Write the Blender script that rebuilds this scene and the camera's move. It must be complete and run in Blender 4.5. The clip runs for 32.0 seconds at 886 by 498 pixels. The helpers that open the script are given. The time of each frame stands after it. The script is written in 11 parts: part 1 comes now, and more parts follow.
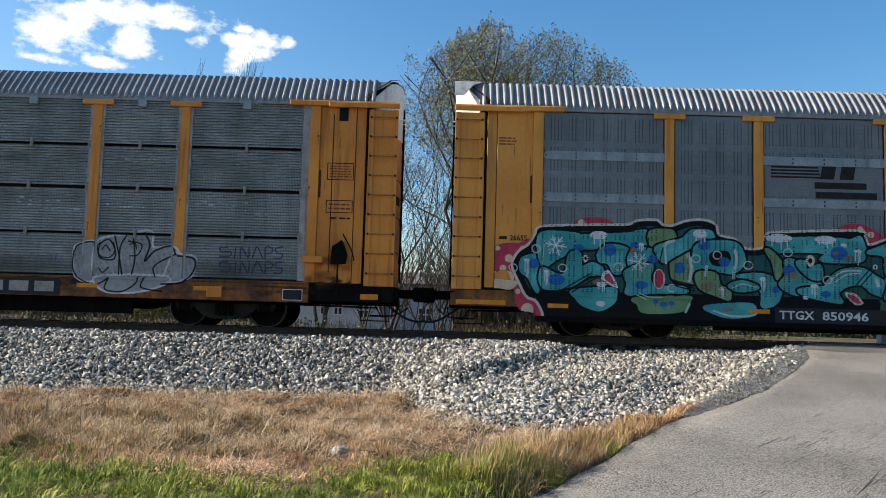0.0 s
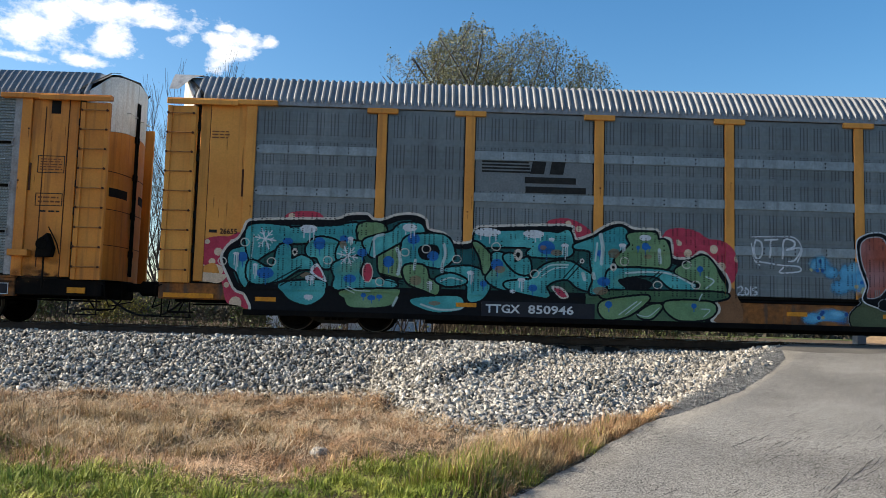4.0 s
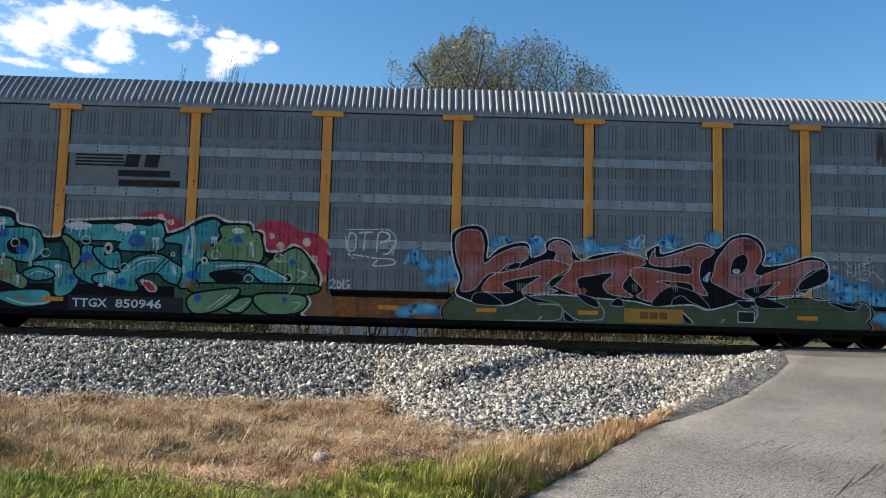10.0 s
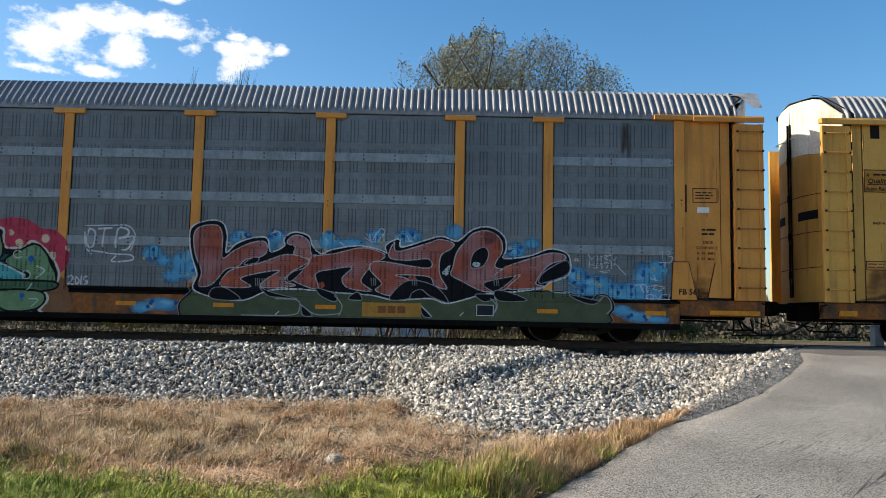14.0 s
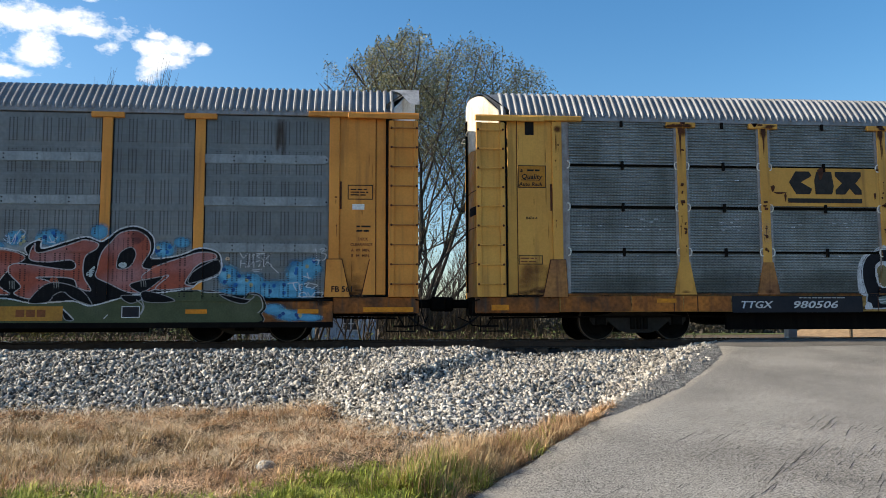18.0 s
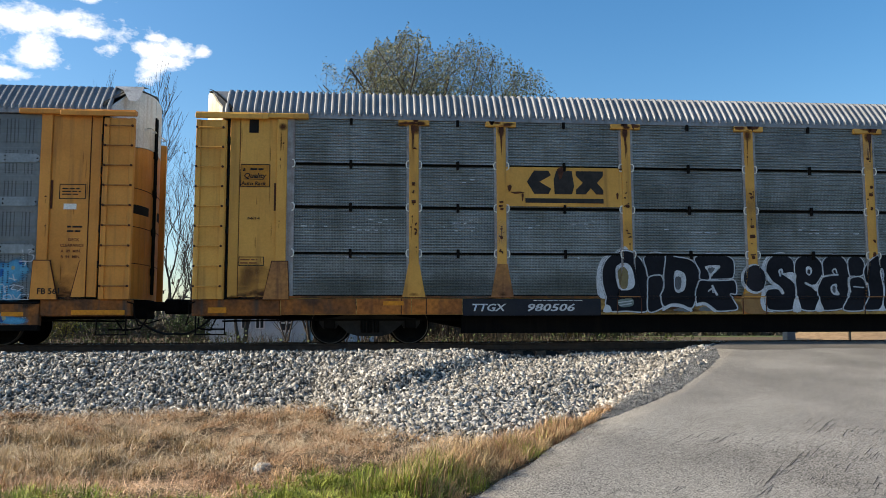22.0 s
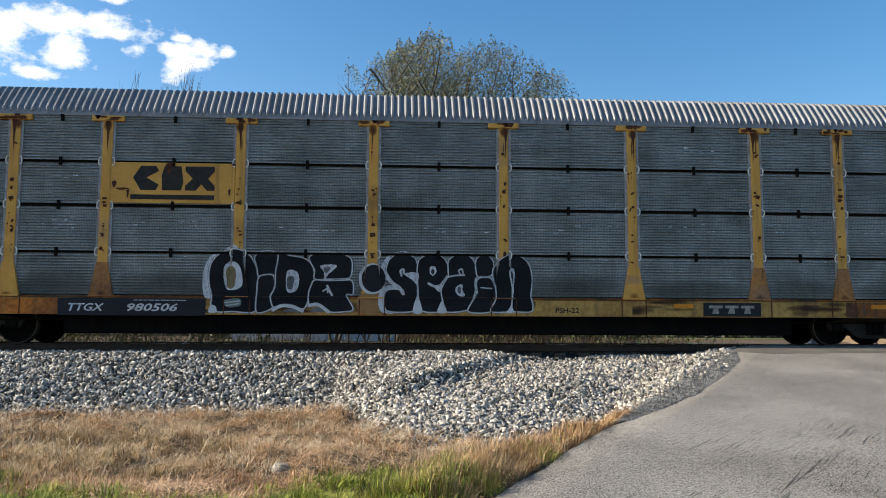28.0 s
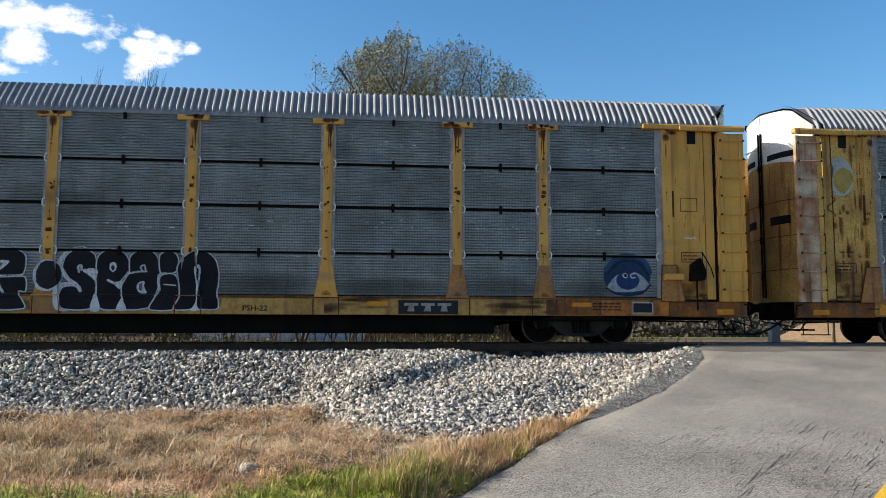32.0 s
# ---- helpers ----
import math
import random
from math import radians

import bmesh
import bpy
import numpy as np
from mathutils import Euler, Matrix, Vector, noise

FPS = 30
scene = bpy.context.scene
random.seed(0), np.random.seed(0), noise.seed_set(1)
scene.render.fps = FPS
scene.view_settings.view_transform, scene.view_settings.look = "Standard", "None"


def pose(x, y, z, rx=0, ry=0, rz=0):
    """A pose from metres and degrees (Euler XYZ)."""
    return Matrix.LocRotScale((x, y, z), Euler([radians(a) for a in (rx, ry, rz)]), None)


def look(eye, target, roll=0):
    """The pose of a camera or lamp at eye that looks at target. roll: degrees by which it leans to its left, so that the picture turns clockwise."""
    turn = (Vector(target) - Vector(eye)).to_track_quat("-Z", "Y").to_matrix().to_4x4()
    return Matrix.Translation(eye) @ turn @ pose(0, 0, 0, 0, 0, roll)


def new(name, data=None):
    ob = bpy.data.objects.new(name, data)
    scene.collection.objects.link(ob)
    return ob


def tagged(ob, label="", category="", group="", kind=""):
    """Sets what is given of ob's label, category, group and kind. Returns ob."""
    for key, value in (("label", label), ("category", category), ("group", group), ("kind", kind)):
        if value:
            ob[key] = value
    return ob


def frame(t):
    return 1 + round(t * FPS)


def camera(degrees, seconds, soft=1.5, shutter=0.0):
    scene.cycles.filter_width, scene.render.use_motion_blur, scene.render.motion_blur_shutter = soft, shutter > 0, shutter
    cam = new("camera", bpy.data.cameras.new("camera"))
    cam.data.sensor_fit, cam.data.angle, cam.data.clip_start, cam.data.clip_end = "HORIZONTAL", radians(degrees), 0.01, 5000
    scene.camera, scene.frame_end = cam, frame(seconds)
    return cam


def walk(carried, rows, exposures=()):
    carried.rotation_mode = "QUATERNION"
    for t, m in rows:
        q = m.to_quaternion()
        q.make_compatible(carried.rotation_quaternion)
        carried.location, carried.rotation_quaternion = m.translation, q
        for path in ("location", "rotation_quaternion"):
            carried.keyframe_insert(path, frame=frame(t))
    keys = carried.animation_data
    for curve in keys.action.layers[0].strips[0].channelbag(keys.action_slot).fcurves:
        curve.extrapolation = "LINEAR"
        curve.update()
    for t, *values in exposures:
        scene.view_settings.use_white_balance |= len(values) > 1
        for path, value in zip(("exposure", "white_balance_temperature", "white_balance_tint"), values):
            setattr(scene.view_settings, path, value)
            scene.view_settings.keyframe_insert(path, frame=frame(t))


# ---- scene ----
cam = camera(58.10, 32.0, 0.7)
PATH = [
    (0.0, pose(-0.036, -18.657, 0.347, 94.84, -1.61, 0.35)),
    (0.5, pose(-0.029, -18.656, 0.345, 94.88, -1.58, -0.13)),
    (1.0, pose(-0.020, -18.674, 0.349, 94.87, -1.70, -0.46)),
    (1.5, pose(-0.015, -18.684, 0.355, 94.86, -1.67, -1.28)),
    (2.0, pose(-0.007, -18.694, 0.356, 94.86, -1.66, -0.54)),
    (2.5, pose(-0.004, -18.707, 0.352, 94.89, -1.59, -0.64)),
    (3.0, pose(-0.009, -18.697, 0.351, 94.90, -1.59, -1.31)),
    (3.5, pose(-0.001, -18.700, 0.353, 94.91, -1.65, -1.15)),
    (4.0, pose(-0.001, -18.704, 0.355, 94.93, -1.61, -0.91)),
    (4.5, pose(-0.015, -18.686, 0.347, 95.03, -1.61, -1.75)),
    (6.5, pose(-0.017, -18.682, 0.341, 95.10, -1.63, -0.92)),
    (7.0, pose(-0.018, -18.685, 0.346, 95.14, -1.59, -1.23)),
    (7.5, pose(-0.022, -18.682, 0.340, 95.20, -1.53, -1.17)),
    (8.0, pose(-0.031, -18.673, 0.340, 95.22, -1.56, -1.02)),
    (8.5, pose(-0.026, -18.667, 0.338, 95.27, -1.50, -1.50)),
    (9.0, pose(-0.027, -18.677, 0.342, 95.27, -1.61, -0.92)),
    (9.5, pose(-0.018, -18.682, 0.353, 95.26, -1.66, -0.34)),
    (10.0, pose(-0.015, -18.684, 0.353, 95.27, -1.48, -0.82)),
    (10.5, pose(-0.015, -18.682, 0.350, 95.27, -1.42, -0.07)),
    (11.0, pose(-0.020, -18.682, 0.348, 95.27, -1.37, -0.26)),
    (11.5, pose(-0.019, -18.675, 0.348, 95.29, -1.27, -0.28)),
    (12.0, pose(-0.022, -18.679, 0.355, 95.28, -1.23, -0.04)),
    (12.5, pose(-0.018, -18.671, 0.352, 95.32, -1.13, -0.25)),
    (13.0, pose(-0.026, -18.662, 0.353, 95.33, -1.08, 0.05)),
    (13.5, pose(-0.024, -18.661, 0.354, 95.33, -1.12, 0.00)),
    (15.5, pose(-0.028, -18.656, 0.340, 95.14, -0.76, 0.68)),
    (16.0, pose(-0.011, -18.689, 0.357, 95.14, -0.66, 1.20)),
    (16.5, pose(-0.017, -18.687, 0.366, 95.23, -0.27, -3.05)),
    (17.0, pose(-0.023, -18.686, 0.360, 95.36, -0.10, -4.86)),
    (17.5, pose(-0.027, -18.669, 0.355, 95.43, -0.16, -4.21)),
    (18.0, pose(-0.020, -18.703, 0.360, 95.40, 0.20, -4.95)),
    (18.5, pose(-0.009, -18.714, 0.366, 95.41, 0.26, -4.43)),
    (19.0, pose(-0.006, -18.735, 0.364, 95.40, 0.33, -4.86)),
    (19.5, pose(-0.002, -18.730, 0.366, 95.44, 0.32, -5.04)),
    (20.0, pose(-0.002, -18.734, 0.367, 95.45, 0.22, -4.38)),
    (20.5, pose(0.003, -18.748, 0.366, 95.50, 0.26, -4.96)),
    (21.0, pose(0.002, -18.731, 0.366, 95.57, 0.24, -4.91)),
    (21.5, pose(0.001, -18.728, 0.368, 95.57, 0.10, -3.98)),
    (22.0, pose(0.002, -18.727, 0.367, 95.55, 0.16, -5.01)),
    (22.5, pose(0.010, -18.735, 0.372, 95.53, -0.02, -3.76)),
    (23.0, pose(0.023, -18.755, 0.383, 95.52, 0.04, -4.82)),
    (23.5, pose(0.025, -18.771, 0.398, 95.58, -0.20, -4.22)),
    (24.0, pose(0.019, -18.758, 0.399, 95.64, -0.21, -3.66)),
    (24.5, pose(0.030, -18.772, 0.398, 95.51, -0.15, -3.70)),
    (25.0, pose(0.034, -18.788, 0.409, 95.45, -0.15, -4.96)),
    (25.5, pose(0.052, -18.797, 0.412, 95.43, -0.20, -4.02)),
    (27.5, pose(0.053, -18.797, 0.405, 95.51, -0.24, -3.64)),
    (28.0, pose(0.051, -18.776, 0.401, 95.53, -0.24, -3.46)),
    (28.5, pose(0.049, -18.774, 0.392, 95.55, -0.07, -4.32)),
    (29.0, pose(0.043, -18.773, 0.393, 95.53, -0.25, -2.91)),
    (29.5, pose(0.039, -18.769, 0.396, 95.57, -0.19, -3.69)),
    (30.0, pose(0.036, -18.765, 0.394, 95.58, -0.16, -5.22)),
    (30.5, pose(0.026, -18.760, 0.392, 95.55, -0.18, -5.63)),
    (31.0, pose(0.032, -18.771, 0.394, 95.60, -0.25, -5.90)),
    (31.5, pose(0.031, -18.768, 0.395, 95.56, -0.31, -5.70)),
    (32.0, pose(0.023, -18.778, 0.385, 95.52, -0.17, -5.85)),
]
walk(cam, PATH)

# how far the train has rolled, by the second
ROLLED = (-0.00, -1.51, -2.96, -4.40, -5.85, -7.31, -8.80, -10.28, -11.77, -13.26, -14.71, -16.17, -17.63, -19.10, -20.60, -22.10, -23.61, -25.09, -26.53, -28.02, -29.50, -31.00, -32.52, -34.04, -35.54, -37.05, -38.53, -40.00, -41.47, -42.96, -44.48, -45.97, -47.49)


# ---- light ----
SUN_EL, SUN_AZ = 31.0, 177.0          # azimuth of the sun, counter-clockwise from +x
world = bpy.data.worlds.new("sky")
scene.world = world
world.use_nodes = True


def sky_nodes():
    t = world.node_tree
    n, l = t.nodes, t.links
    bg = n["Background"]
    sky = n.new("ShaderNodeTexSky")
    sky.sky_type, sky.sun_disc = "NISHITA", False
    sky.sun_elevation, sky.sun_rotation = radians(SUN_EL), radians(90 - SUN_AZ)
    sky.air_density, sky.dust_density, sky.ozone_density = 1.0, 1.1, 2.0
    co = n.new("ShaderNodeTexCoord")
    # a broken bank of cumulus low on the sun's side: lobes with frayed edges
    stretch = n.new("ShaderNodeMapping")
    stretch.inputs["Scale"].default_value = (1.0, 1.0, 1.6)
    puff = n.new("ShaderNodeTexNoise")
    puff.inputs["Scale"].default_value, puff.inputs["Detail"].default_value, puff.inputs["Roughness"].default_value = 22.0, 10, 0.66
    l.new(co.outputs["Generated"], stretch.inputs["Vector"])
    l.new(stretch.outputs[0], puff.inputs["Vector"])
    fray = n.new("ShaderNodeMapRange")
    for k, v in zip(("From Min", "From Max", "To Min", "To Max"), (0.28, 0.72, 1.0, -1.0)):
        fray.inputs[k].default_value = v
    l.new(puff.outputs["Fac"], fray.inputs["Value"])
    nearest = None
    for x, y, z, wide, high in CLOUDS:
        off = n.new("ShaderNodeVectorMath")
        off.operation = "SUBTRACT"
        off.inputs[1].default_value = (x, y, z)
        scaled = n.new("ShaderNodeVectorMath")
        scaled.operation = "MULTIPLY"
        scaled.inputs[1].default_value = (1 / wide, 0.2 / wide, 1 / high)
        length = n.new("ShaderNodeVectorMath")
        length.operation = "LENGTH"
        l.new(co.outputs["Generated"], off.inputs[0])
        l.new(off.outputs[0], scaled.inputs[0])
        l.new(scaled.outputs[0], length.inputs[0])
        if nearest is None:
            nearest = length.outputs["Value"]
        else:
            low = n.new("ShaderNodeMath")
            low.operation = "SMOOTH_MIN"
            low.inputs[2].default_value = 0.25
            l.new(nearest, low.inputs[0])
            l.new(length.outputs["Value"], low.inputs[1])
            nearest = low.outputs[0]
    add = n.new("ShaderNodeMath")
    add.operation = "ADD"
    ramp = n.new("ShaderNodeMapRange")
    for k, v in zip(("From Min", "From Max", "To Min", "To Max"), (1.08, 0.30, 0.0, 1.0)):
        ramp.inputs[k].default_value = v
    mix = n.new("ShaderNodeMixRGB")
    mix.inputs[2].default_value = (7.2, 7.35, 7.6, 1)
    l.new(nearest, add.inputs[0])
    l.new(fray.outputs[0], add.inputs[1])
    l.new(add.outputs[0], ramp.inputs["Value"])
    l.new(ramp.outputs[0], mix.inputs[0])
    tone = n.new("ShaderNodeHueSaturation")
    tone.inputs["Saturation"].default_value = 1.33
    tone.inputs["Value"].default_value = 1.13
    tone.inputs["Hue"].default_value = 0.497
    l.new(sky.outputs[0], tone.inputs["Color"])
    l.new(tone.outputs[0], mix.inputs[1])
    l.new(mix.outputs[0], bg.inputs["Color"])
    bg.inputs["Strength"].default_value = 0.103


# the way to each lobe of cloud, its half width and half height
CLOUDS = (
    (-0.435, 0.850, 0.298, 0.038, 0.021), (-0.453, 0.850, 0.270, 0.026, 0.006), (-0.353, 0.874, 0.334, 0.031, 0.014), (-0.310, 0.892, 0.328, 0.043, 0.013),
    (-0.386, 0.863, 0.327, 0.025, 0.014), (-0.367, 0.880, 0.300, 0.023, 0.019), (-0.297, 0.902, 0.313, 0.017, 0.012), (-0.255, 0.913, 0.317, 0.022, 0.010),
    (-0.242, 0.922, 0.302, 0.027, 0.018), (-0.228, 0.920, 0.320, 0.016, 0.008), (-0.197, 0.927, 0.320, 0.010, 0.007), (-0.390, 0.879, 0.275, 0.031, 0.006),
    (-0.252, 0.910, 0.329, 0.011, 0.004), (-0.412, 0.854, 0.319, 0.024, 0.013), (-0.318, 0.876, 0.362, 0.025, 0.005),
)
sky_nodes()
sun = new("sun", bpy.data.lights.new("sun", "SUN"))
sun.data.energy, sun.data.angle, sun.data.color = 5.0, radians(0.5), (1.0, 0.885, 0.70)
sun.matrix_world = look((math.cos(radians(SUN_AZ)) * 60, math.sin(radians(SUN_AZ)) * 60, 60 * math.tan(radians(SUN_EL))), (0, 0, 0))
scene.view_settings.exposure = 0.66


# ---- materials ----
def mat(name, c1, c2=None, rough=0.6, metal=0.0, big=0.6, fine=25.0, bump=0.0, bump_scale=60.0, streak=None, streak_amount=0.0,
        per_object=0.0, per_island=0.0, attribute="", stretch=(1, 1, 1), rough_var=0.12, spec=0.22, grain=0.12):
    """A surface in two mixed colours (broad patches and fine grain), with vertical streaks of grime or rust and a fine relief."""
    m = bpy.data.materials.new(name)
    m.use_nodes = True
    n, l = m.node_tree.nodes, m.node_tree.links
    b = n["Principled BSDF"]
    b.inputs["Roughness"].default_value, b.inputs["Metallic"].default_value = rough, metal
    b.inputs["Specular IOR Level"].default_value = spec
    co = n.new("ShaderNodeTexCoord")
    mp = n.new("ShaderNodeMapping")
    mp.inputs["Scale"].default_value = stretch
    l.new(co.outputs["Object"], mp.inputs["Vector"])

    def noise_at(scale, detail=4.0, vec=mp):
        t = n.new("ShaderNodeTexNoise")
        t.inputs["Scale"].default_value, t.inputs["Detail"].default_value = scale, detail
        l.new(vec.outputs[0], t.inputs["Vector"])
        return t

    def ranged(sock, a, bb, c=0.0, d=1.0):
        r = n.new("ShaderNodeMapRange")
        for k, v in zip(("From Min", "From Max", "To Min", "To Max"), (a, bb, c, d)):
            r.inputs[k].default_value = v
        l.new(sock, r.inputs["Value"])
        return r.outputs[0]

    def mixed(fac, a, bb, mode="MIX"):
        x = n.new("ShaderNodeMixRGB")
        x.blend_type = mode
        for i, v in ((0, fac), (1, a), (2, bb)):
            if isinstance(v, (int, float)):
                x.inputs[i].default_value = v
            elif isinstance(v, tuple):
                x.inputs[i].default_value = (*v, 1)
            else:
                l.new(v, x.inputs[i])
        return x.outputs[0]

    c2 = c2 or tuple(v * 0.75 for v in c1)
    if attribute:
        at = n.new("ShaderNodeAttribute")
        at.attribute_name = attribute
        patch = ranged(noise_at(big).outputs["Fac"], 0.35, 0.7)
        col = mixed(patch, at.outputs["Color"], mixed(1.0, at.outputs["Color"], (0.8, 0.8, 0.8), "MULTIPLY"))
    else:
        col = mixed(ranged(noise_at(big).outputs["Fac"], 0.36, 0.66), c1, c2)
    specks = noise_at(fine, 3.0).outputs["Fac"]
    low, high = (1 - grain,) * 3, (1 + grain,) * 3
    col = mixed(1.0, col, mixed(ranged(specks, 0.34, 0.66), low, high), "MULTIPLY")
    if streak:
        sm = n.new("ShaderNodeMapping")
        sm.inputs["Scale"].default_value = (7.0, 7.0, 0.45)
        l.new(co.outputs["Object"], sm.inputs["Vector"])
        s = noise_at(1.0, 5.0, sm).outputs["Fac"]
        col = mixed(ranged(s, 0.54, 0.72, 0.0, streak_amount), col, streak)
    for kind, amount in (("Object", per_object), ("Island", per_island)):
        if amount:
            if kind == "Object":
                rnd = n.new("ShaderNodeObjectInfo").outputs["Random"]
            else:
                rnd = n.new("ShaderNodeNewGeometry").outputs["Random Per Island"]
            v = ranged(rnd, 0, 1, 1 - amount, 1 + amount)
            cv = n.new("ShaderNodeCombineXYZ")
            for i in range(3):
                l.new(v, cv.inputs[i])
            col = mixed(1.0, col, cv.outputs[0], "MULTIPLY")
    l.new(col, b.inputs["Base Color"])
    if attribute:
        clear = n.new("ShaderNodeBsdfTransparent")
        thin = n.new("ShaderNodeMixShader")
        l.new(at.outputs["Alpha"], thin.inputs[0])
        l.new(clear.outputs[0], thin.inputs[1])
        l.new(b.outputs[0], thin.inputs[2])
        l.new(thin.outputs[0], n["Material Output"].inputs["Surface"])
    l.new(ranged(noise_at(big * 3).outputs["Fac"], 0.3, 0.7, max(0.05, rough - rough_var), min(1, rough + rough_var)), b.inputs["Roughness"])
    if bump:
        bp = n.new("ShaderNodeBump")
        bp.inputs["Strength"].default_value, bp.inputs["Distance"].default_value = bump, 0.02
        l.new(noise_at(bump_scale, 5.0).outputs["Fac"], bp.inputs["Height"])
        l.new(bp.outputs[0], b.inputs["Normal"])
    return m


def punched(m, across, up, hole, columns=0.0, depth=0.85, rows=0.0):
    """Rows of small dark perforations, across and up metres apart; columns: they keep to upright strips."""
    n, l = m.node_tree.nodes, m.node_tree.links
    b = n["Principled BSDF"]
    src = b.inputs["Base Color"].links[0].from_socket
    co = n.new("ShaderNodeTexCoord")
    sp = n.new("ShaderNodeSeparateXYZ")
    l.new(co.outputs["Object"], sp.inputs[0])

    def op(kind, a, bb):
        x = n.new("ShaderNodeMath")
        x.operation = kind
        for i, v in ((0, a), (1, bb)):
            if isinstance(v, (int, float)):
                x.inputs[i].default_value = v
            else:
                l.new(v, x.inputs[i])
        return x.outputs[0]

    fx = op("FRACT", op("DIVIDE", op("ADD", sp.outputs["X"], 100.0), across), 0)
    fz = op("FRACT", op("DIVIDE", op("ADD", sp.outputs["Z"], 100.0), up), 0)
    inside = op("MULTIPLY", op("LESS_THAN", fx, hole), op("LESS_THAN", fz, 0.55))
    if columns:
        cx = op("FRACT", op("DIVIDE", op("ADD", sp.outputs["X"], 100.0), columns), 0)
        keep = op("MAXIMUM", op("LESS_THAN", cx, 0.30), op("MULTIPLY", op("GREATER_THAN", cx, 0.44), op("LESS_THAN", cx, 0.80)))
        inside = op("MULTIPLY", inside, keep)
    if rows:
        inside = op("MULTIPLY", inside, op("LESS_THAN", op("FRACT", op("DIVIDE", op("ADD", sp.outputs["Z"], 100.03), rows), 0), 0.78))
    mix = n.new("ShaderNodeMixRGB")
    l.new(op("MULTIPLY", inside, depth), mix.inputs[0])
    l.new(src, mix.inputs[1])
    mix.inputs[2].default_value = (0.012, 0.013, 0.015, 1)
    l.new(mix.outputs[0], b.inputs["Base Color"])
    return m


RUST, GRIME = (0.13, 0.045, 0.018), (0.05, 0.045, 0.04)
M_ORANGE = mat("orange_yellow_paint", (0.67, 0.295, 0.060), (0.54, 0.22, 0.042), 0.55, big=0.9, grain=0.05, streak=(0.25, 0.12, 0.04), streak_amount=0.45, bump=0.08, bump_scale=8)
M_AMBERPAINT = mat("amber_paint", (0.65, 0.258, 0.046), (0.51, 0.182, 0.034), 0.55, big=0.9, grain=0.05, streak=(0.22, 0.085, 0.028), streak_amount=0.6, bump=0.08, bump_scale=8)
# the ladder's own paint, browned to carry the shadow of the rungs
M_RUNG = mat("shadow_browned_rung_paint", (0.38, 0.165, 0.045), (0.24, 0.10, 0.03), 0.6, big=6)
M_RUSTDOOR = mat("rust_stained_yellow_paint", (0.50, 0.30, 0.075), (0.30, 0.15, 0.045), 0.65, big=1.3, grain=0.25, streak=RUST, streak_amount=1.0, bump=0.2, bump_scale=10)
M_LEMON = mat("faded_yellow_paint", (0.65, 0.352, 0.076), (0.53, 0.27, 0.056), 0.55, big=0.9, grain=0.05, streak=(0.24, 0.12, 0.04), streak_amount=0.5, bump=0.08, bump_scale=8)
M_RUSTY = mat("rusting_yellow_paint", (0.56, 0.345, 0.085), (0.40, 0.22, 0.06), 0.6, big=1.4, grain=0.2, streak=RUST, streak_amount=0.9, bump=0.2, bump_scale=10)
M_PALE = mat("bleached_rusting_paint", (0.52, 0.43, 0.30), (0.30, 0.13, 0.06), 0.65, big=2.2, streak=RUST, streak_amount=0.9, bump=0.25, bump_scale=12)
M_SILLY = mat("dull_yellow_sill_paint", (0.40, 0.25, 0.07), (0.30, 0.17, 0.05), 0.6, big=1.6, fine=14, grain=0.2, streak=GRIME, streak_amount=0.4, bump=0.1, bump_scale=10)
M_SILLO = mat("orange_sill_paint", (0.44, 0.15, 0.024), (0.21, 0.075, 0.022), 0.6, big=1.2, fine=14, grain=0.25, streak=(0.06, 0.03, 0.02), streak_amount=0.6, bump=0.15, bump_scale=10)
M_SILLC = mat("worn_yellow_sill_paint", (0.27, 0.095, 0.018), (0.07, 0.032, 0.016), 0.6, big=1.9, fine=14, grain=0.25, streak=GRIME, streak_amount=0.8, bump=0.15, bump_scale=10)
M_FOOT = mat("scorched_yellow_paint", (0.36, 0.17, 0.05), (0.22, 0.10, 0.045), 0.65, big=1.2, fine=14, grain=0.2, streak=(0.07, 0.035, 0.02), streak_amount=0.7, bump=0.15, bump_scale=10)
M_RUST = mat("rust", (0.10, 0.036, 0.018), (0.05, 0.022, 0.014), 0.85, big=6, bump=0.4, bump_scale=40)
M_WHITE = mat("weathered_white_paint", (0.72, 0.72, 0.69), (0.58, 0.57, 0.53), 0.55, big=1.5, streak=(0.35, 0.24, 0.14), streak_amount=0.4)
M_CREAM = mat("bleached_cream_paint", (0.72, 0.68, 0.57), (0.62, 0.55, 0.40), 0.55, big=1.5, streak=(0.34, 0.20, 0.09), streak_amount=0.5)
M_ROOF = mat("galvanised_roof_sheet", (0.24, 0.25, 0.262), (0.18, 0.188, 0.197), 0.55, 0.4, big=1.2, fine=30, streak=(0.16, 0.15, 0.14), streak_amount=0.5, bump=0.06, bump_scale=25)
M_ROOFEDGE = mat("grey_roof_rail", (0.27, 0.28, 0.30), (0.2, 0.21, 0.225), 0.5, 0.3, big=2, streak=GRIME, streak_amount=0.4)
M_GALV = punched(mat("perforated_galvanised_panel", (0.290, 0.314, 0.322), (0.180, 0.199, 0.198), 0.5, 0.3, big=1.3, fine=22, grain=0.2, streak=(0.14, 0.15, 0.135), streak_amount=0.5, per_object=0.09), 0.034, 0.0605, 0.55, 0.0, 0.5)
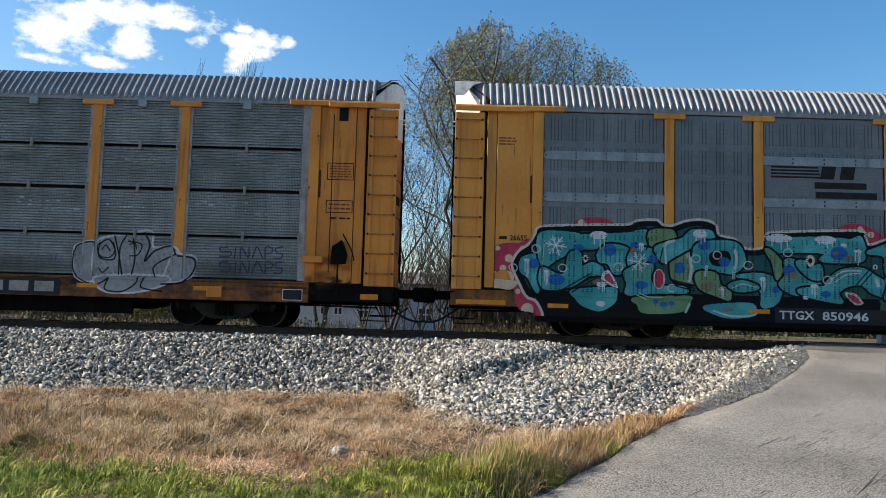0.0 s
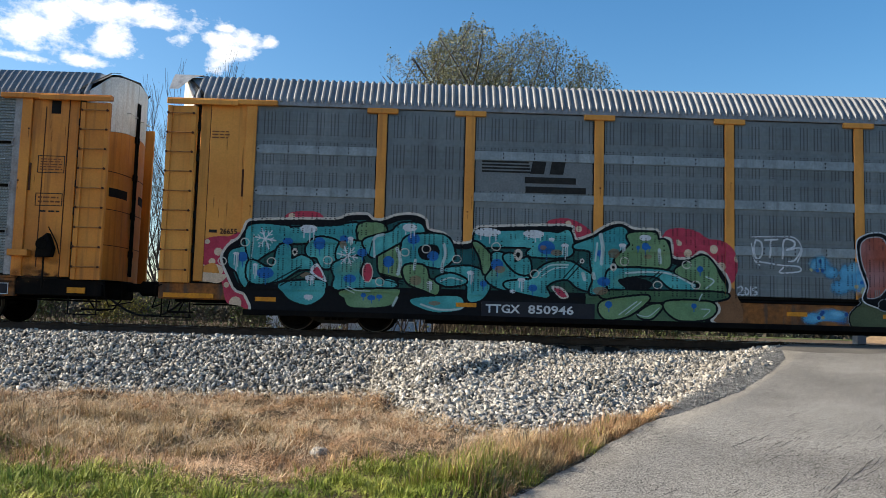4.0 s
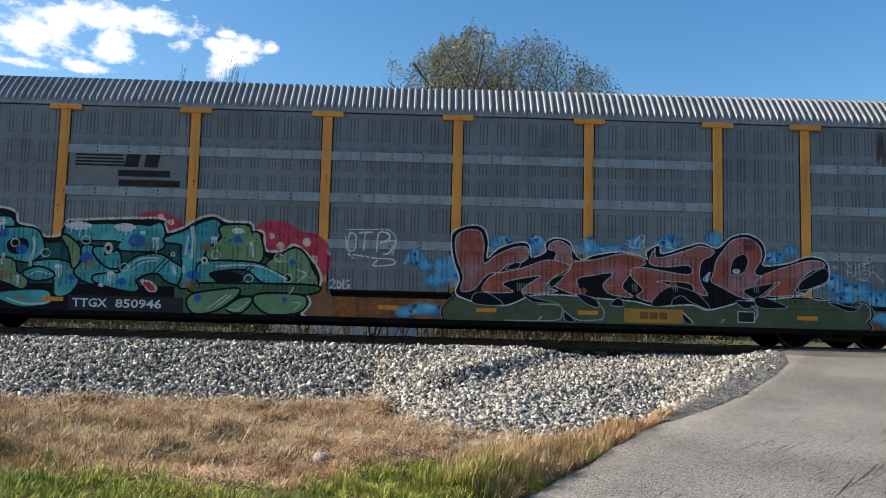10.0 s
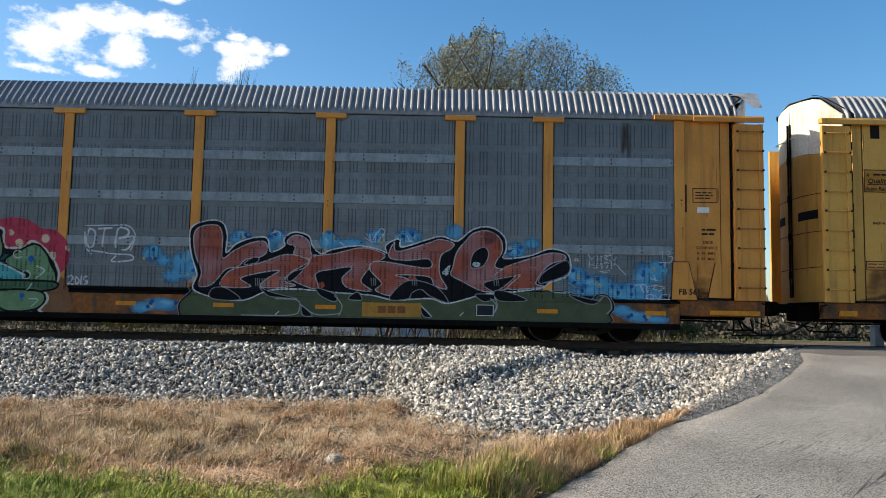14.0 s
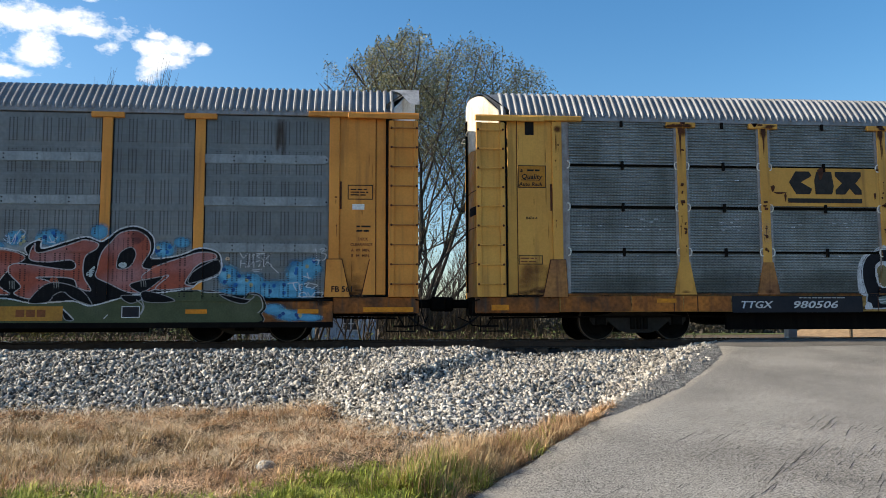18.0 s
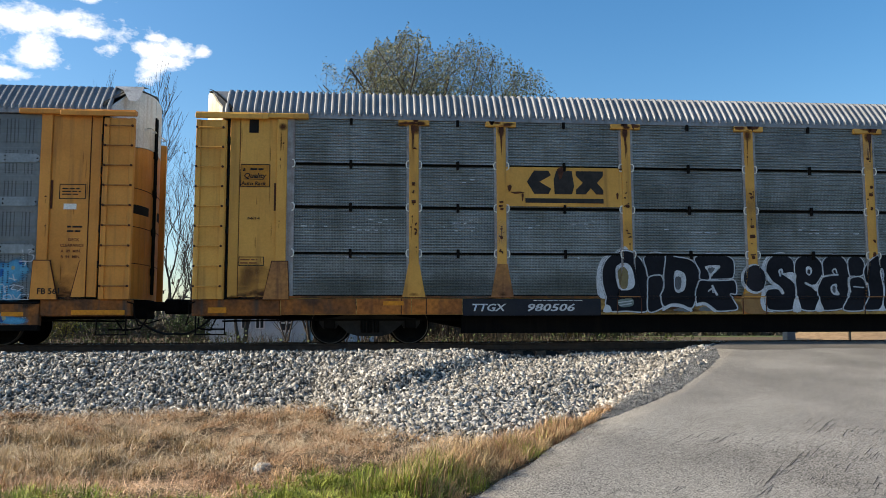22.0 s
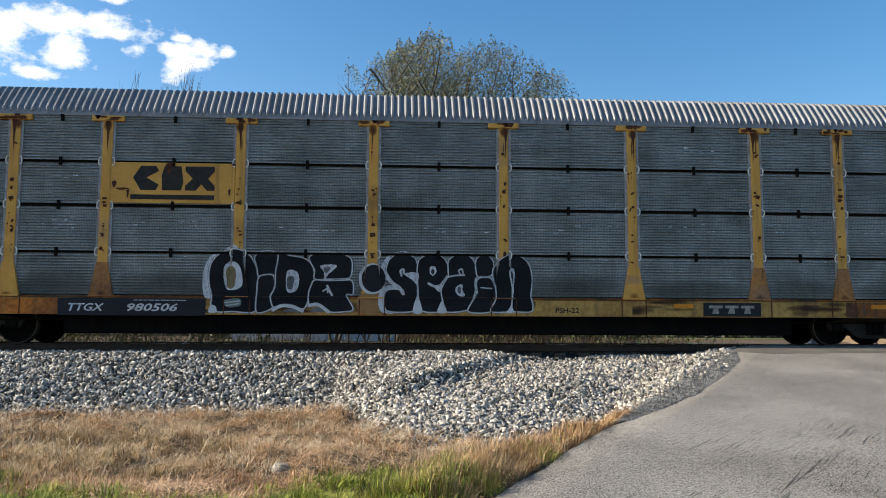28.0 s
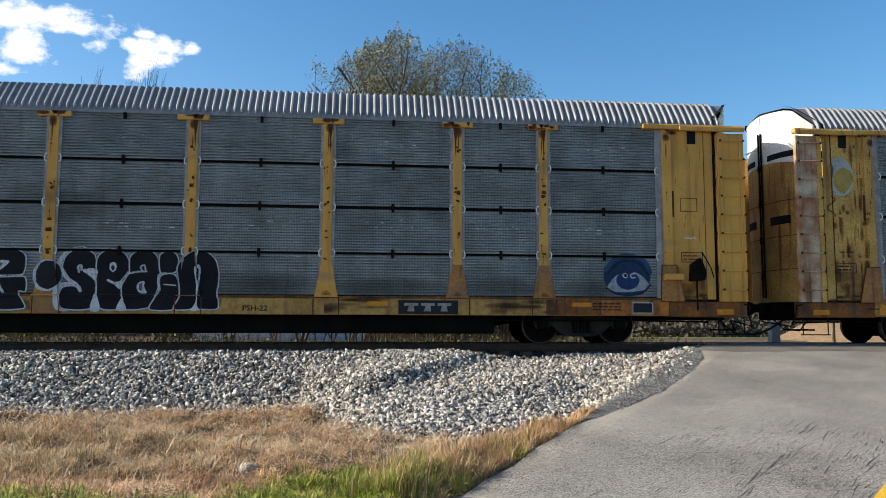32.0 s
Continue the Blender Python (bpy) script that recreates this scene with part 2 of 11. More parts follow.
M_SLOT = punched(mat("slotted_galvanised_panel", (0.172, 0.193, 0.200), (0.127, 0.143, 0.149), 0.55, 0.2, big=0.9, fine=14, grain=0.10, streak=(0.11, 0.115, 0.12), streak_amount=0.35, per_object=0.09), 0.0765, 0.047, 0.33, 0.71, 0.92, 0.66)
M_BAND = mat("grey_steel_band", (0.27, 0.305, 0.32), (0.20, 0.23, 0.245), 0.5, 0.25, big=2.5, fine=20, streak=GRIME, streak_amount=0.35)
M_TRIM = mat("grey_painted_trim", (0.33, 0.33, 0.33), (0.24, 0.22, 0.21), 0.6, 0.2, big=4, streak=RUST, streak_amount=0.4)
# black paint, set darker still for the shade under the cars
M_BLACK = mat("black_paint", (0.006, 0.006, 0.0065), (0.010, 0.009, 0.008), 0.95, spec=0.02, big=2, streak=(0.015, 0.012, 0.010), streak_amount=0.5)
M_NAVY = mat("dark_name_board_paint", (0.008, 0.010, 0.018), (0.014, 0.015, 0.02), 0.5, big=2)
# near-black: shade beneath the cars is part of this base colour
M_STEEL = mat("dirty_shaded_steel", (0.011, 0.010, 0.009), (0.006, 0.0055, 0.005), 0.9, 0.0, spec=0.04, big=3, fine=18, bump=0.3, bump_scale=25)
# lighter copy of the cast steel: light from the side put into its colour
M_FRAME = mat("sidelit_cast_steel", (0.034, 0.031, 0.028), (0.02, 0.018, 0.016), 0.8, 0.0, spec=0.1, big=3, fine=18, bump=0.3, bump_scale=25)
M_TREAD = mat("worn_wheel_rim", (0.13, 0.11, 0.09), (0.08, 0.065, 0.055), 0.45, 0.6, big=4)
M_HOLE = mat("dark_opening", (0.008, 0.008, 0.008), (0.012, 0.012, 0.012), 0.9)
M_REFLECT = mat("amber_reflective_tape", (0.62, 0.24, 0.015), (0.50, 0.19, 0.015), 0.4, big=5)
M_RUBBER = mat("black_rubber", (0.012, 0.012, 0.013), (0.02, 0.02, 0.02), 0.7)
M_TEXTW = mat("white_lettering", (0.56, 0.58, 0.60), (0.42, 0.44, 0.46), 0.6, big=8)
M_TEXTK = mat("dark_lettering", (0.010, 0.009, 0.008), (0.018, 0.016, 0.014), 0.6, big=8)
M_TEXTR = mat("red_brown_lettering", (0.20, 0.07, 0.025), (0.16, 0.06, 0.02), 0.6, big=8)
M_LABEL = mat("white_label", (0.7, 0.7, 0.66), (0.6, 0.6, 0.56), 0.6)
M_GRAF = mat("spray_paint", (1, 1, 1), rough=0.72, spec=0.12, big=5.0, fine=30, attribute="paint")
M_RAIL = mat("rusty_rail_steel", (0.085, 0.055, 0.040), (0.05, 0.036, 0.03), 0.7, 0.4, big=4, bump=0.2, bump_scale=30)
M_RAILTOP = mat("polished_rail_head", (0.45, 0.44, 0.43), (0.36, 0.35, 0.34), 0.25, 0.9, big=4)
M_TIE = mat("weathered_timber_tie", (0.10, 0.070, 0.048), (0.06, 0.043, 0.032), 0.9, big=4, fine=30, bump=0.5, bump_scale=20, stretch=(4, 0.7, 4))
M_STONE = mat("limestone_ballast", (0.43, 0.408, 0.37), (0.13, 0.123, 0.11), 0.9, big=9, fine=60, grain=0.4, bump=0.4, bump_scale=50, per_island=0.85)
# darkened to paint the shade in the gaps between stones
M_BED = mat("shaded_ballast_bed", (0.045, 0.043, 0.041), (0.028, 0.027, 0.026), 0.95, big=5, fine=40, bump=0.8, bump_scale=40)
M_ASPHALT = mat("worn_grey_asphalt", (0.262, 0.248, 0.224), (0.168, 0.158, 0.144), 0.92, big=0.55, fine=60, grain=0.7, bump=0.6, bump_scale=80, spec=0.3)
M_CRACK = mat("crack_filled_dark", (0.03, 0.028, 0.027), (0.05, 0.048, 0.045), 0.9)
M_LINE = mat("yellow_road_paint", (0.70, 0.42, 0.03), (0.58, 0.34, 0.03), 0.7, big=6, fine=50, bump=0.3)
M_SOIL = mat("dry_soil_and_thatch", (0.13, 0.088, 0.05), (0.07, 0.05, 0.03), 0.95, big=1.4, fine=18, grain=0.4, bump=0.8, bump_scale=25)
M_DRY = mat("dry_grass", (0.64, 0.445, 0.285), (0.34, 0.20, 0.115), 0.8, big=1.3, fine=12, per_island=0.5)
M_TUFT = mat("tan_tuft_grass", (0.64, 0.425, 0.235), (0.33, 0.19, 0.10), 0.8, big=0.9, fine=12, per_island=0.5)
M_REDWEED = mat("red_brown_weed", (0.17, 0.085, 0.05), (0.10, 0.055, 0.04), 0.85, big=1.5, per_island=0.5)
M_VERGE = mat("rank_dead_grass", (0.52, 0.385, 0.21), (0.27, 0.18, 0.09), 0.8, big=2.5, fine=12, per_island=0.5)
M_GREEN = mat("green_grass", (0.135, 0.185, 0.02), (0.38, 0.38, 0.08), 0.6, big=2.2, fine=12, per_island=0.45)
M_FIELD = mat("mown_field", (0.10, 0.125, 0.035), (0.115, 0.11, 0.045), 0.95, big=0.08, fine=2.0)
M_BARK = mat("grey_bark", (0.085, 0.07, 0.057), (0.05, 0.042, 0.036), 0.9, big=3, bump=0.5, bump_scale=14, stretch=(3, 3, 0.6))
M_LEAF = mat("sparse_autumn_leaf", (0.165, 0.165, 0.085), (0.20, 0.19, 0.105), 0.6, big=0.5, per_island=0.35)
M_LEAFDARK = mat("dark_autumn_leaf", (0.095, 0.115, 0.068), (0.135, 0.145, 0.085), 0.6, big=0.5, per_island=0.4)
M_BUSH = mat("evergreen_leaf", (0.045, 0.075, 0.02), (0.075, 0.09, 0.025), 0.6, big=0.8, per_island=0.4)
M_GOLD = mat("yellowing_leaf", (0.22, 0.19, 0.03), (0.15, 0.15, 0.03), 0.6, big=0.8, per_island=0.4)
M_STALK = mat("dead_stalk", (0.085, 0.064, 0.038), (0.035, 0.028, 0.019), 0.85, big=0.8, per_island=0.6)
M_SIDING = mat("pale_house_siding", (0.56, 0.60, 0.64), (0.48, 0.52, 0.56), 0.6, big=1)
M_SHEDWALL = mat("pale_blue_siding", (0.50, 0.57, 0.66), (0.43, 0.50, 0.58), 0.6, big=1)
M_SHINGLE = mat("grey_shingle", (0.16, 0.16, 0.165), (0.12, 0.12, 0.125), 0.9, big=2, fine=14)
M_TRIMW = mat("white_trim", (0.75, 0.75, 0.74), (0.66, 0.66, 0.65), 0.5)
M_PANE = mat("dark_window_glass", (0.03, 0.035, 0.04), (0.04, 0.045, 0.05), 0.08, spec=0.8)
M_WOODS = mat("bare_woods", (0.085, 0.072, 0.055), (0.06, 0.055, 0.04), 0.95, big=0.15, fine=1.5, per_island=0.3)
M_TAN = mat("tan_timber", (0.24, 0.165, 0.095), (0.17, 0.115, 0.065), 0.9, big=2, fine=12, stretch=(1, 1, 5))
M_ZINC = mat("grey_zinc", (0.20, 0.205, 0.21), (0.15, 0.155, 0.16), 0.45, 0.4, big=3)


# ---- building helpers ----
def mesh_of(name, verts, faces, material, smooth=False):
    me = bpy.data.meshes.new(name)
    me.from_pydata(verts, [], faces)
    me.materials.append(material)
    if smooth:
        me.polygons.foreach_set("use_smooth", [True] * len(me.polygons))
    me.update()
    return me


def part(name, bm, material, parent, label=""):
    """Links a bmesh or a mesh as ONE mesh object under a thing or a part."""
    if isinstance(bm, bpy.types.Mesh):
        me = bm
    else:
        me = bpy.data.meshes.new(name)
        bm.to_mesh(me)
        bm.free()
        me.materials.append(material)
    ob = new(name, me)
    ob.parent = parent
    return tagged(ob, label)


def box(bm, x0, x1, y0, y1, z0, z1, bevel=0.0):
    """Adds a box, its edges broken by bevel."""
    m = Matrix.Translation(((x0 + x1) / 2, (y0 + y1) / 2, (z0 + z1) / 2)) @ Matrix.Diagonal((abs(x1 - x0), abs(y1 - y0), abs(z1 - z0), 1))
    made = bmesh.ops.create_cube(bm, size=1, matrix=m)
    if bevel:
        edges = {e for v in made["verts"] for e in v.link_edges}
        bmesh.ops.bevel(bm, geom=list(edges), offset=bevel, segments=1, affect="EDGES")
    return bm


def block(x0, x1, y0, y1, z0, z1, bevel=0.0):
    return box(bmesh.new(), x0, x1, y0, y1, z0, z1, bevel)


def prism(bm, outline, y0, y1):
    """Adds a plate with the outline [(x, z), ...] between two depths."""
    a = [bm.verts.new((x, y0, z)) for x, z in outline]
    b = [bm.verts.new((x, y1, z)) for x, z in outline]
    bm.faces.new(a)
    bm.faces.new(b[::-1])
    for i in range(len(a)):
        j = (i + 1) % len(a)
        bm.faces.new((a[j], a[i], b[i], b[j]))
    bmesh.ops.recalc_face_normals(bm, faces=bm.faces[:])
    return bm


def rod(bm, p, q, r, n=6, r2=None):
    """Adds a round bar from p to q."""
    p, q = Vector(p), Vector(q)
    d = q - p
    m = Matrix.Translation((p + q) / 2) @ d.to_track_quat("Z", "Y").to_matrix().to_4x4()
    bmesh.ops.create_cone(bm, cap_ends=True, segments=n, radius1=r, radius2=r if r2 is None else r2, depth=d.length, matrix=m)
    return bm


def pipe(bm, points, r, n=6):
    for p, q in zip(points, points[1:]):
        rod(bm, p, q, r, n)
    return bm


def lettering(words, x, y, z, size, material, parent, wide=1.0, lean=0.0, align="LEFT", name="lettering"):
    """Words on the near side of a car, their baseline at z."""
    cu = bpy.data.curves.new(name, "FONT")
    cu.body, cu.size, cu.align_x, cu.shear, cu.offset = words, size, align, lean, size * 0.022
    cu.resolution_u = 2
    tmp = bpy.data.objects.new(name, cu)
    scene.collection.objects.link(tmp)
    me = bpy.data.meshes.new_from_object(tmp.evaluated_get(bpy.context.evaluated_depsgraph_get()))
    bpy.data.objects.remove(tmp)
    me.materials.clear()
    me.materials.append(material)
    me.transform(Matrix.Translation((x, y, z)) @ Matrix.Rotation(radians(90), 4, "X") @ Matrix.Diagonal((wide, 1, 1, 1)))
    return tagged(part(name, me, material, parent), kind="stuff")


def bars(x0, x1, z0, z1, y, material, parent, lines=1, name="lettering_bar"):
    """Small writing as plain bars."""
    h = (z1 - z0) / lines
    rng = random.Random(int(1000 * abs(x0) + 77 * z0))
    for i in range(lines):
        a, end = x0, x1 - 0.2 * rng.random() * (x1 - x0) * (lines > 1)
        while a < end:
            b = min(end, a + rng.uniform(0.07, 0.2))
            part(name, block(a, b, y - 0.003, y, z0 + h * (i + 0.3), z0 + h * (i + 0.7)), material, parent)
            a = b + 0.025


# ---- ground ----
def smooth01(v):
    v = np.clip(v, 0, 1)
    return v * v * (3 - 2 * v)


EDGE0, EDGE_DIR = np.array((0.78, -11.48)), np.array((0.572, 0.820))      # the road's near-left edge
ROAD_WIDE = 7.4


def road_off(x, y):
    """Metres to the right of the road's left edge."""
    return (x - EDGE0[0]) * EDGE_DIR[1] - (y - EDGE0[1]) * EDGE_DIR[0]


def road_z(y):
    return np.interp(y, (-60, -14, -11.5, -8.56, -5.2, -2.6, -1.4, 1.4, 6, 20, 400), (-1.3, -1.22, -1.17, -0.84, -0.43, -0.10, -0.012, -0.012, -0.25, -0.6, -0.6))


def toe_y(x):
    return np.interp(x, (-20, -7.6, -5, -3.6, -1.1, -0.3, 0.3, 0.8, 1.6, 2.2, 3.0, 4.0), (-5.6, -5.0, -4.4, -3.95, -4.2, -5.9, -7.5, -7.95, -8.0, -7.8, -7.4, -7.3))


def edge_in(a):
    """How far the asphalt has broken back from the road's left edge."""
    return np.interp(a, (-4, -0.5, 2.5, 3.7, 4.9, 6.0, 7.4, 8.8, 9.8, 10.5, 11.2), (0.05, 0.08, 0.03, 0.10, 0.30, 0.43, 0.46, 0.44, 0.36, 0.2, 0.0))


def lumps(x, y, s=1.0):
    return (np.sin(1.7 * x * s + 1.3 * np.sin(0.9 * y * s)) * np.sin(1.9 * y * s + 0.7 * np.sin(1.4 * x * s + 2)) + 0.5 * np.sin(4.1 * x * s + 2.2 * y * s) * np.sin(3.3 * y * s - 1.7 * x * s))


def ground_z(x, y):
    """The height of the ground, ballast included."""
    x, y = np.asarray(x, float), np.asarray(y, float)
    toe = toe_y(x)
    low = -1.17 + 0.035 * lumps(x, y, 0.8) + (0.085 * lumps(x + 0.4, y, 1.5) + 0.04 * lumps(x, y, 2.9)) * smooth01((y + 10.8) / 0.8) * smooth01((toe - y) / 0.6)
    # the ballast shoulder, and the looser heap that fans out towards the road
    f = np.clip((y - toe) / (-2.05 - toe), 0, 1)
    near = low + (-0.20 - low) * f ** np.where(x > -1, 0.9, 1.0) + 0.035 * lumps(x, y, 1.3) * np.sin(np.pi * f)
    near = near + 0.07 * np.exp(-((x - 2.9) / 0.8) ** 2 - ((y + 4.6) / 0.8) ** 2) - 0.05 * smooth01((x - 1.6) / 0.9) * np.exp(-((y + 2.2) / 0.6) ** 2) + 0.05 * smooth01((1.6 - x) / 1.2) * np.exp(-((y + 2.4) / 0.5) ** 2)
    # the tall shoulder breaks off along a slant, with the fan lower before it
    d = (x - 0.6) * 0.77 - (y + 4.6) * 0.64
    near = near + (0.07 - 0.15 * smooth01(d / 0.4 + 0.5)) * smooth01((y + 5.6) / 0.8) * (1 - smooth01((np.abs(d) - 0.6) / 1.8))
    far = np.interp(y, (2.05, 4.0, 12, 60, 400), (-0.20, -0.75, -0.55, -0.45, -0.4))
    bed = -0.20 - 0.06 * smooth01((x - 1.9) / 0.8) * smooth01((-0.9 - y) / 0.5)
    z = np.where(y < -2.05, near, np.where(y > 2.05, far, bed))
    off = road_off(x, y)
    bank = 0.35 + 0.9 * smooth01((y + 9) / 5)
    side = np.where(off < 0, -off, off - ROAD_WIDE)
    w = smooth01(np.clip(side, 0, None) / bank)
    rz = road_z(y) - 0.05
    a = (x - EDGE0[0]) * EDGE_DIR[0] + (y - EDGE0[1]) * EDGE_DIR[1]
    z = z + 0.13 * np.exp(-((off + 0.42) / 0.26) ** 2) * smooth01((a + 1.2) / 0.8) * smooth01((4.2 - a) / 1.5)
    z = z - 0.17 * np.exp(-((x - 3.6) / 0.6) ** 2 - ((y + 1.6) / 0.32) ** 2)
    shoulder = (off > -0.02) & (off < edge_in(a) + 0.02)
    return np.where(shoulder, road_z(y) - 0.022, np.where((off > -0.02) & (off < ROAD_WIDE + 0.02), rz - 0.02, rz * (1 - w) + z * w))


def sheet(name, xs, ys, height, material):
    gx, gy = np.meshgrid(xs, ys)
    v = np.stack([gx, gy, height(gx, gy)], -1).reshape(-1, 3)
    nx = len(xs)
    f = [(j * nx + i, j * nx + i + 1, (j + 1) * nx + i + 1, (j + 1) * nx + i) for j in range(len(ys) - 1) for i in range(nx - 1)]
    return new(name, mesh_of(name, v.tolist(), f, material, True))


def spaced(*stops):
    out = []
    for a, b, n in stops:
        out += list(np.linspace(a, b, n, endpoint=False))
    return np.array(out + [stops[-1][1]])


ground = sheet("ground", spaced((-900, -60, 8), (-60, -16, 16), (-16, 16, 160), (16, 60, 16), (60, 900, 8)),
               spaced((-300, -30, 6), (-30, -14, 10), (-14, 5, 110), (5, 40, 30), (40, 900, 12)), ground_z, M_SOIL)
tagged(ground, "brown soil and thatch beside a railway embankment", "ground", kind="structure")


def road_sheet():
    along = spaced((-60, -4, 14), (-4, 16, 110), (16, 60, 20))
    across = np.array([-0.06, 0.0, 0.62, 1.0, 1.6, 2.3, 3.0, 3.7, 4.4, 5.2, 6.0, ROAD_WIDE, ROAD_WIDE + 0.06])
    a, c = np.meshgrid(along, across)
    wob = np.where((c < 0.1), 0.03 * np.sin(a * 1.3) + 0.02 * np.sin(a * 5.1 + 1) + 0.012 * np.sin(a * 17) + edge_in(a), 0)
    x = EDGE0[0] + EDGE_DIR[0] * a + EDGE_DIR[1] * (c + wob)
    y = EDGE0[1] + EDGE_DIR[1] * a - EDGE_DIR[0] * (c + wob)
    z = road_z(y) + 0.0012 * lumps(x, y, 1.5) + np.where((c < 0) | (c > ROAD_WIDE), -0.07, 0)
    n = len(along)
    f = [(j * n + i + 1, j * n + i, (j + 1) * n + i, (j + 1) * n + i + 1) for j in range(len(across) - 1) for i in range(n - 1)]
    f = [tuple(reversed(q)) for q in f]
    ob = new("road", mesh_of("road", np.stack([x, y, z], -1).reshape(-1, 3).tolist(), f, M_ASPHALT, True))
    return tagged(ob, "worn grey asphalt road ramping up to the crossing", "road", kind="structure")


road = road_sheet()


def crossing_apron():
    """A strip of darker, newer asphalt laid against the rails."""
    xs = np.linspace(6.9, 17.5, 60)
    rows = ((-2.75, 0.004), (-2.45, 0.016), (-1.7, 0.02), (-0.86, 0.02))
    v, f = [], []
    for x in xs:
        for y, up in rows:
            yy = y + (0.10 * math.sin(x * 2.1) + 0.05 * math.sin(x * 6.3)) * (y < -2.3)
            v.append((float(x + 0.7 * (y + 2.75)), yy, float(road_z(yy)) + up))
    n = len(rows)
    f = [(i * n + j, (i + 1) * n + j, (i + 1) * n + j + 1, i * n + j + 1) for i in range(len(xs) - 1) for j in range(n - 1)]
    tagged(new("crossing_apron", mesh_of("crossing_apron", v, f, M_APRON, True)), "darker brown-grey asphalt strip along the rails", "road", kind="structure")


M_APRON = mat("brown_grey_asphalt", (0.15, 0.138, 0.122), (0.115, 0.105, 0.094), 0.92, big=1.2, fine=40, grain=0.35, bump=0.5, bump_scale=70)
crossing_apron()


def on_road(a, c, lift=0.004):
    x, y = EDGE0[0] + EDGE_DIR[0] * a + EDGE_DIR[1] * c, EDGE0[1] + EDGE_DIR[1] * a - EDGE_DIR[0] * c
    return (float(x), float(y), float(road_z(y) + 0.0012 * lumps(x, y, 1.5) + lift))


def road_marks():
    v, f = [], []
    for c0 in (0.20, 0.44):
        n = 60
        for i in range(n + 1):
            a = -48 + 54 * i / n
            for c in (c0, c0 + 0.11):
                x, yy = 5.16 + 0.678 * a + 0.735 * c, -10.96 + 0.735 * a - 0.678 * c
                v.append((x, yy, float(road_z(yy) + 0.0012 * lumps(x, yy, 1.5) + 0.009)))
        b = len(v) - 2 * (n + 1)
        f += [(b + 2 * i, b + 2 * i + 1, b + 2 * i + 3, b + 2 * i + 2) for i in range(n)]
    ob = new("centre_line", mesh_of("centre_line", v, f, M_LINE))
    tagged(ob, "double yellow centre line painted on the asphalt", "road marking", kind="structure")
    # short cracks and tears in the surface, lying along the slope
    v, f = [], []
    rng = random.Random(4)
    for _ in range(1500):
        a, c = rng.uniform(-4.5, 5), rng.uniform(0.9, 6.2)
        if rng.random() > 0.10 + 0.9 * min(1, (c / 3.4) ** 2):
            continue
        ln, w, k = rng.uniform(0.06, 0.34) * rng.choice((1, 1, 1.5, 2.3)), rng.uniform(0.0022, 0.0054), rng.uniform(0.06, 0.2)
        m = 5
        b = len(v)
        for i in range(m + 1):
            s = i / m
            ww = w * math.sin(math.pi * (0.08 + 0.84 * s))
            j = rng.uniform(-0.005, 0.005)
            v += [on_road(a + ln * s, c + k * ln * s + j - ww, 0.005), on_road(a + ln * s, c + k * ln * s + j + ww, 0.005)]
        f += [(b + 2 * i, b + 2 * i + 1, b + 2 * i + 3, b + 2 * i + 2) for i in range(m)]
    ob = new("asphalt_cracks", mesh_of("asphalt_cracks", v, f, M_CRACK))
    tagged(ob, "short dark cracks torn in the grey asphalt", "crack", kind="stuff")


road_marks()


# ---- track ----
RAIL_SHAPE = ((-0.075, -0.172), (0.075, -0.172), (0.075, -0.160), (0.012, -0.140), (0.010, -0.045), (0.036, -0.035), (0.036, -0.008), (0.028, 0.0), (-0.028, 0.0), (-0.036, -0.008), (-0.036, -0.035), (-0.010, -0.045), (-0.012, -0.140), (-0.075, -0.160))


def rails():
    for y in (-0.755, 0.755):
        bm = bmesh.new()
        rings = [[bm.verts.new((x, y + a, z)) for a, z in RAIL_SHAPE] for x in (-70, 70)]
        n = len(RAIL_SHAPE)
        for i in range(n):
            fc = bm.faces.new((rings[0][i], rings[0][(i + 1) % n], rings[1][(i + 1) % n], rings[1][i]))
            fc.material_index = 1 if i == 7 else 0
        bmesh.ops.recalc_face_normals(bm, faces=bm.faces[:])
        me = bpy.data.meshes.new("rail")
        bm.to_mesh(me)
        bm.free()
        me.materials.append(M_RAIL)
        me.materials.append(M_RAILTOP)
        tagged(new("rail", me), "rust-brown steel rail with a polished head on timber ties", "rail", "rails", "structure")
    tie = block(-0.115, 0.115, -1.30, 1.30, -0.36, -0.176, 0.012)
    me = bpy.data.meshes.new("railroad_tie")
    tie.to_mesh(me)
    tie.free()
    me.materials.append(M_TIE)
    rng = random.Random(3)
    for i in range(-52, 53):
        x = i * 0.53 + rng.uniform(-0.03, 0.03)
        if road_off(x, 0) > -0.3 and road_off(x, 0) < ROAD_WIDE + 0.3:
            continue
        ob = new("railroad_tie", me)
        ob.matrix_basis = pose(x, rng.uniform(-0.07, 0.07), 0, 0, 0, rng.uniform(-1, 1))
        tagged(ob, "weathered timber tie bedded in grey ballast", "railroad tie", "ties under the rails", "structure")


rails()


# ---- the train ----
CENTRES = (-14.95, 13.74, 42.46, 71.16)
Y_POST, Y_PANEL, Y_SILL = -1.55, -1.515, -1.53
POSTS = (1.43, 4.30, 7.13, 9.06)
BAYS = (-11.80, -9.06, -7.13, -4.30, -1.43, 1.43, 4.30, 7.13, 9.06, 11.80)
ROWS = ((3.92, 4.90), (2.98, 3.86), (1.97, 2.91), (1.05, 1.92))
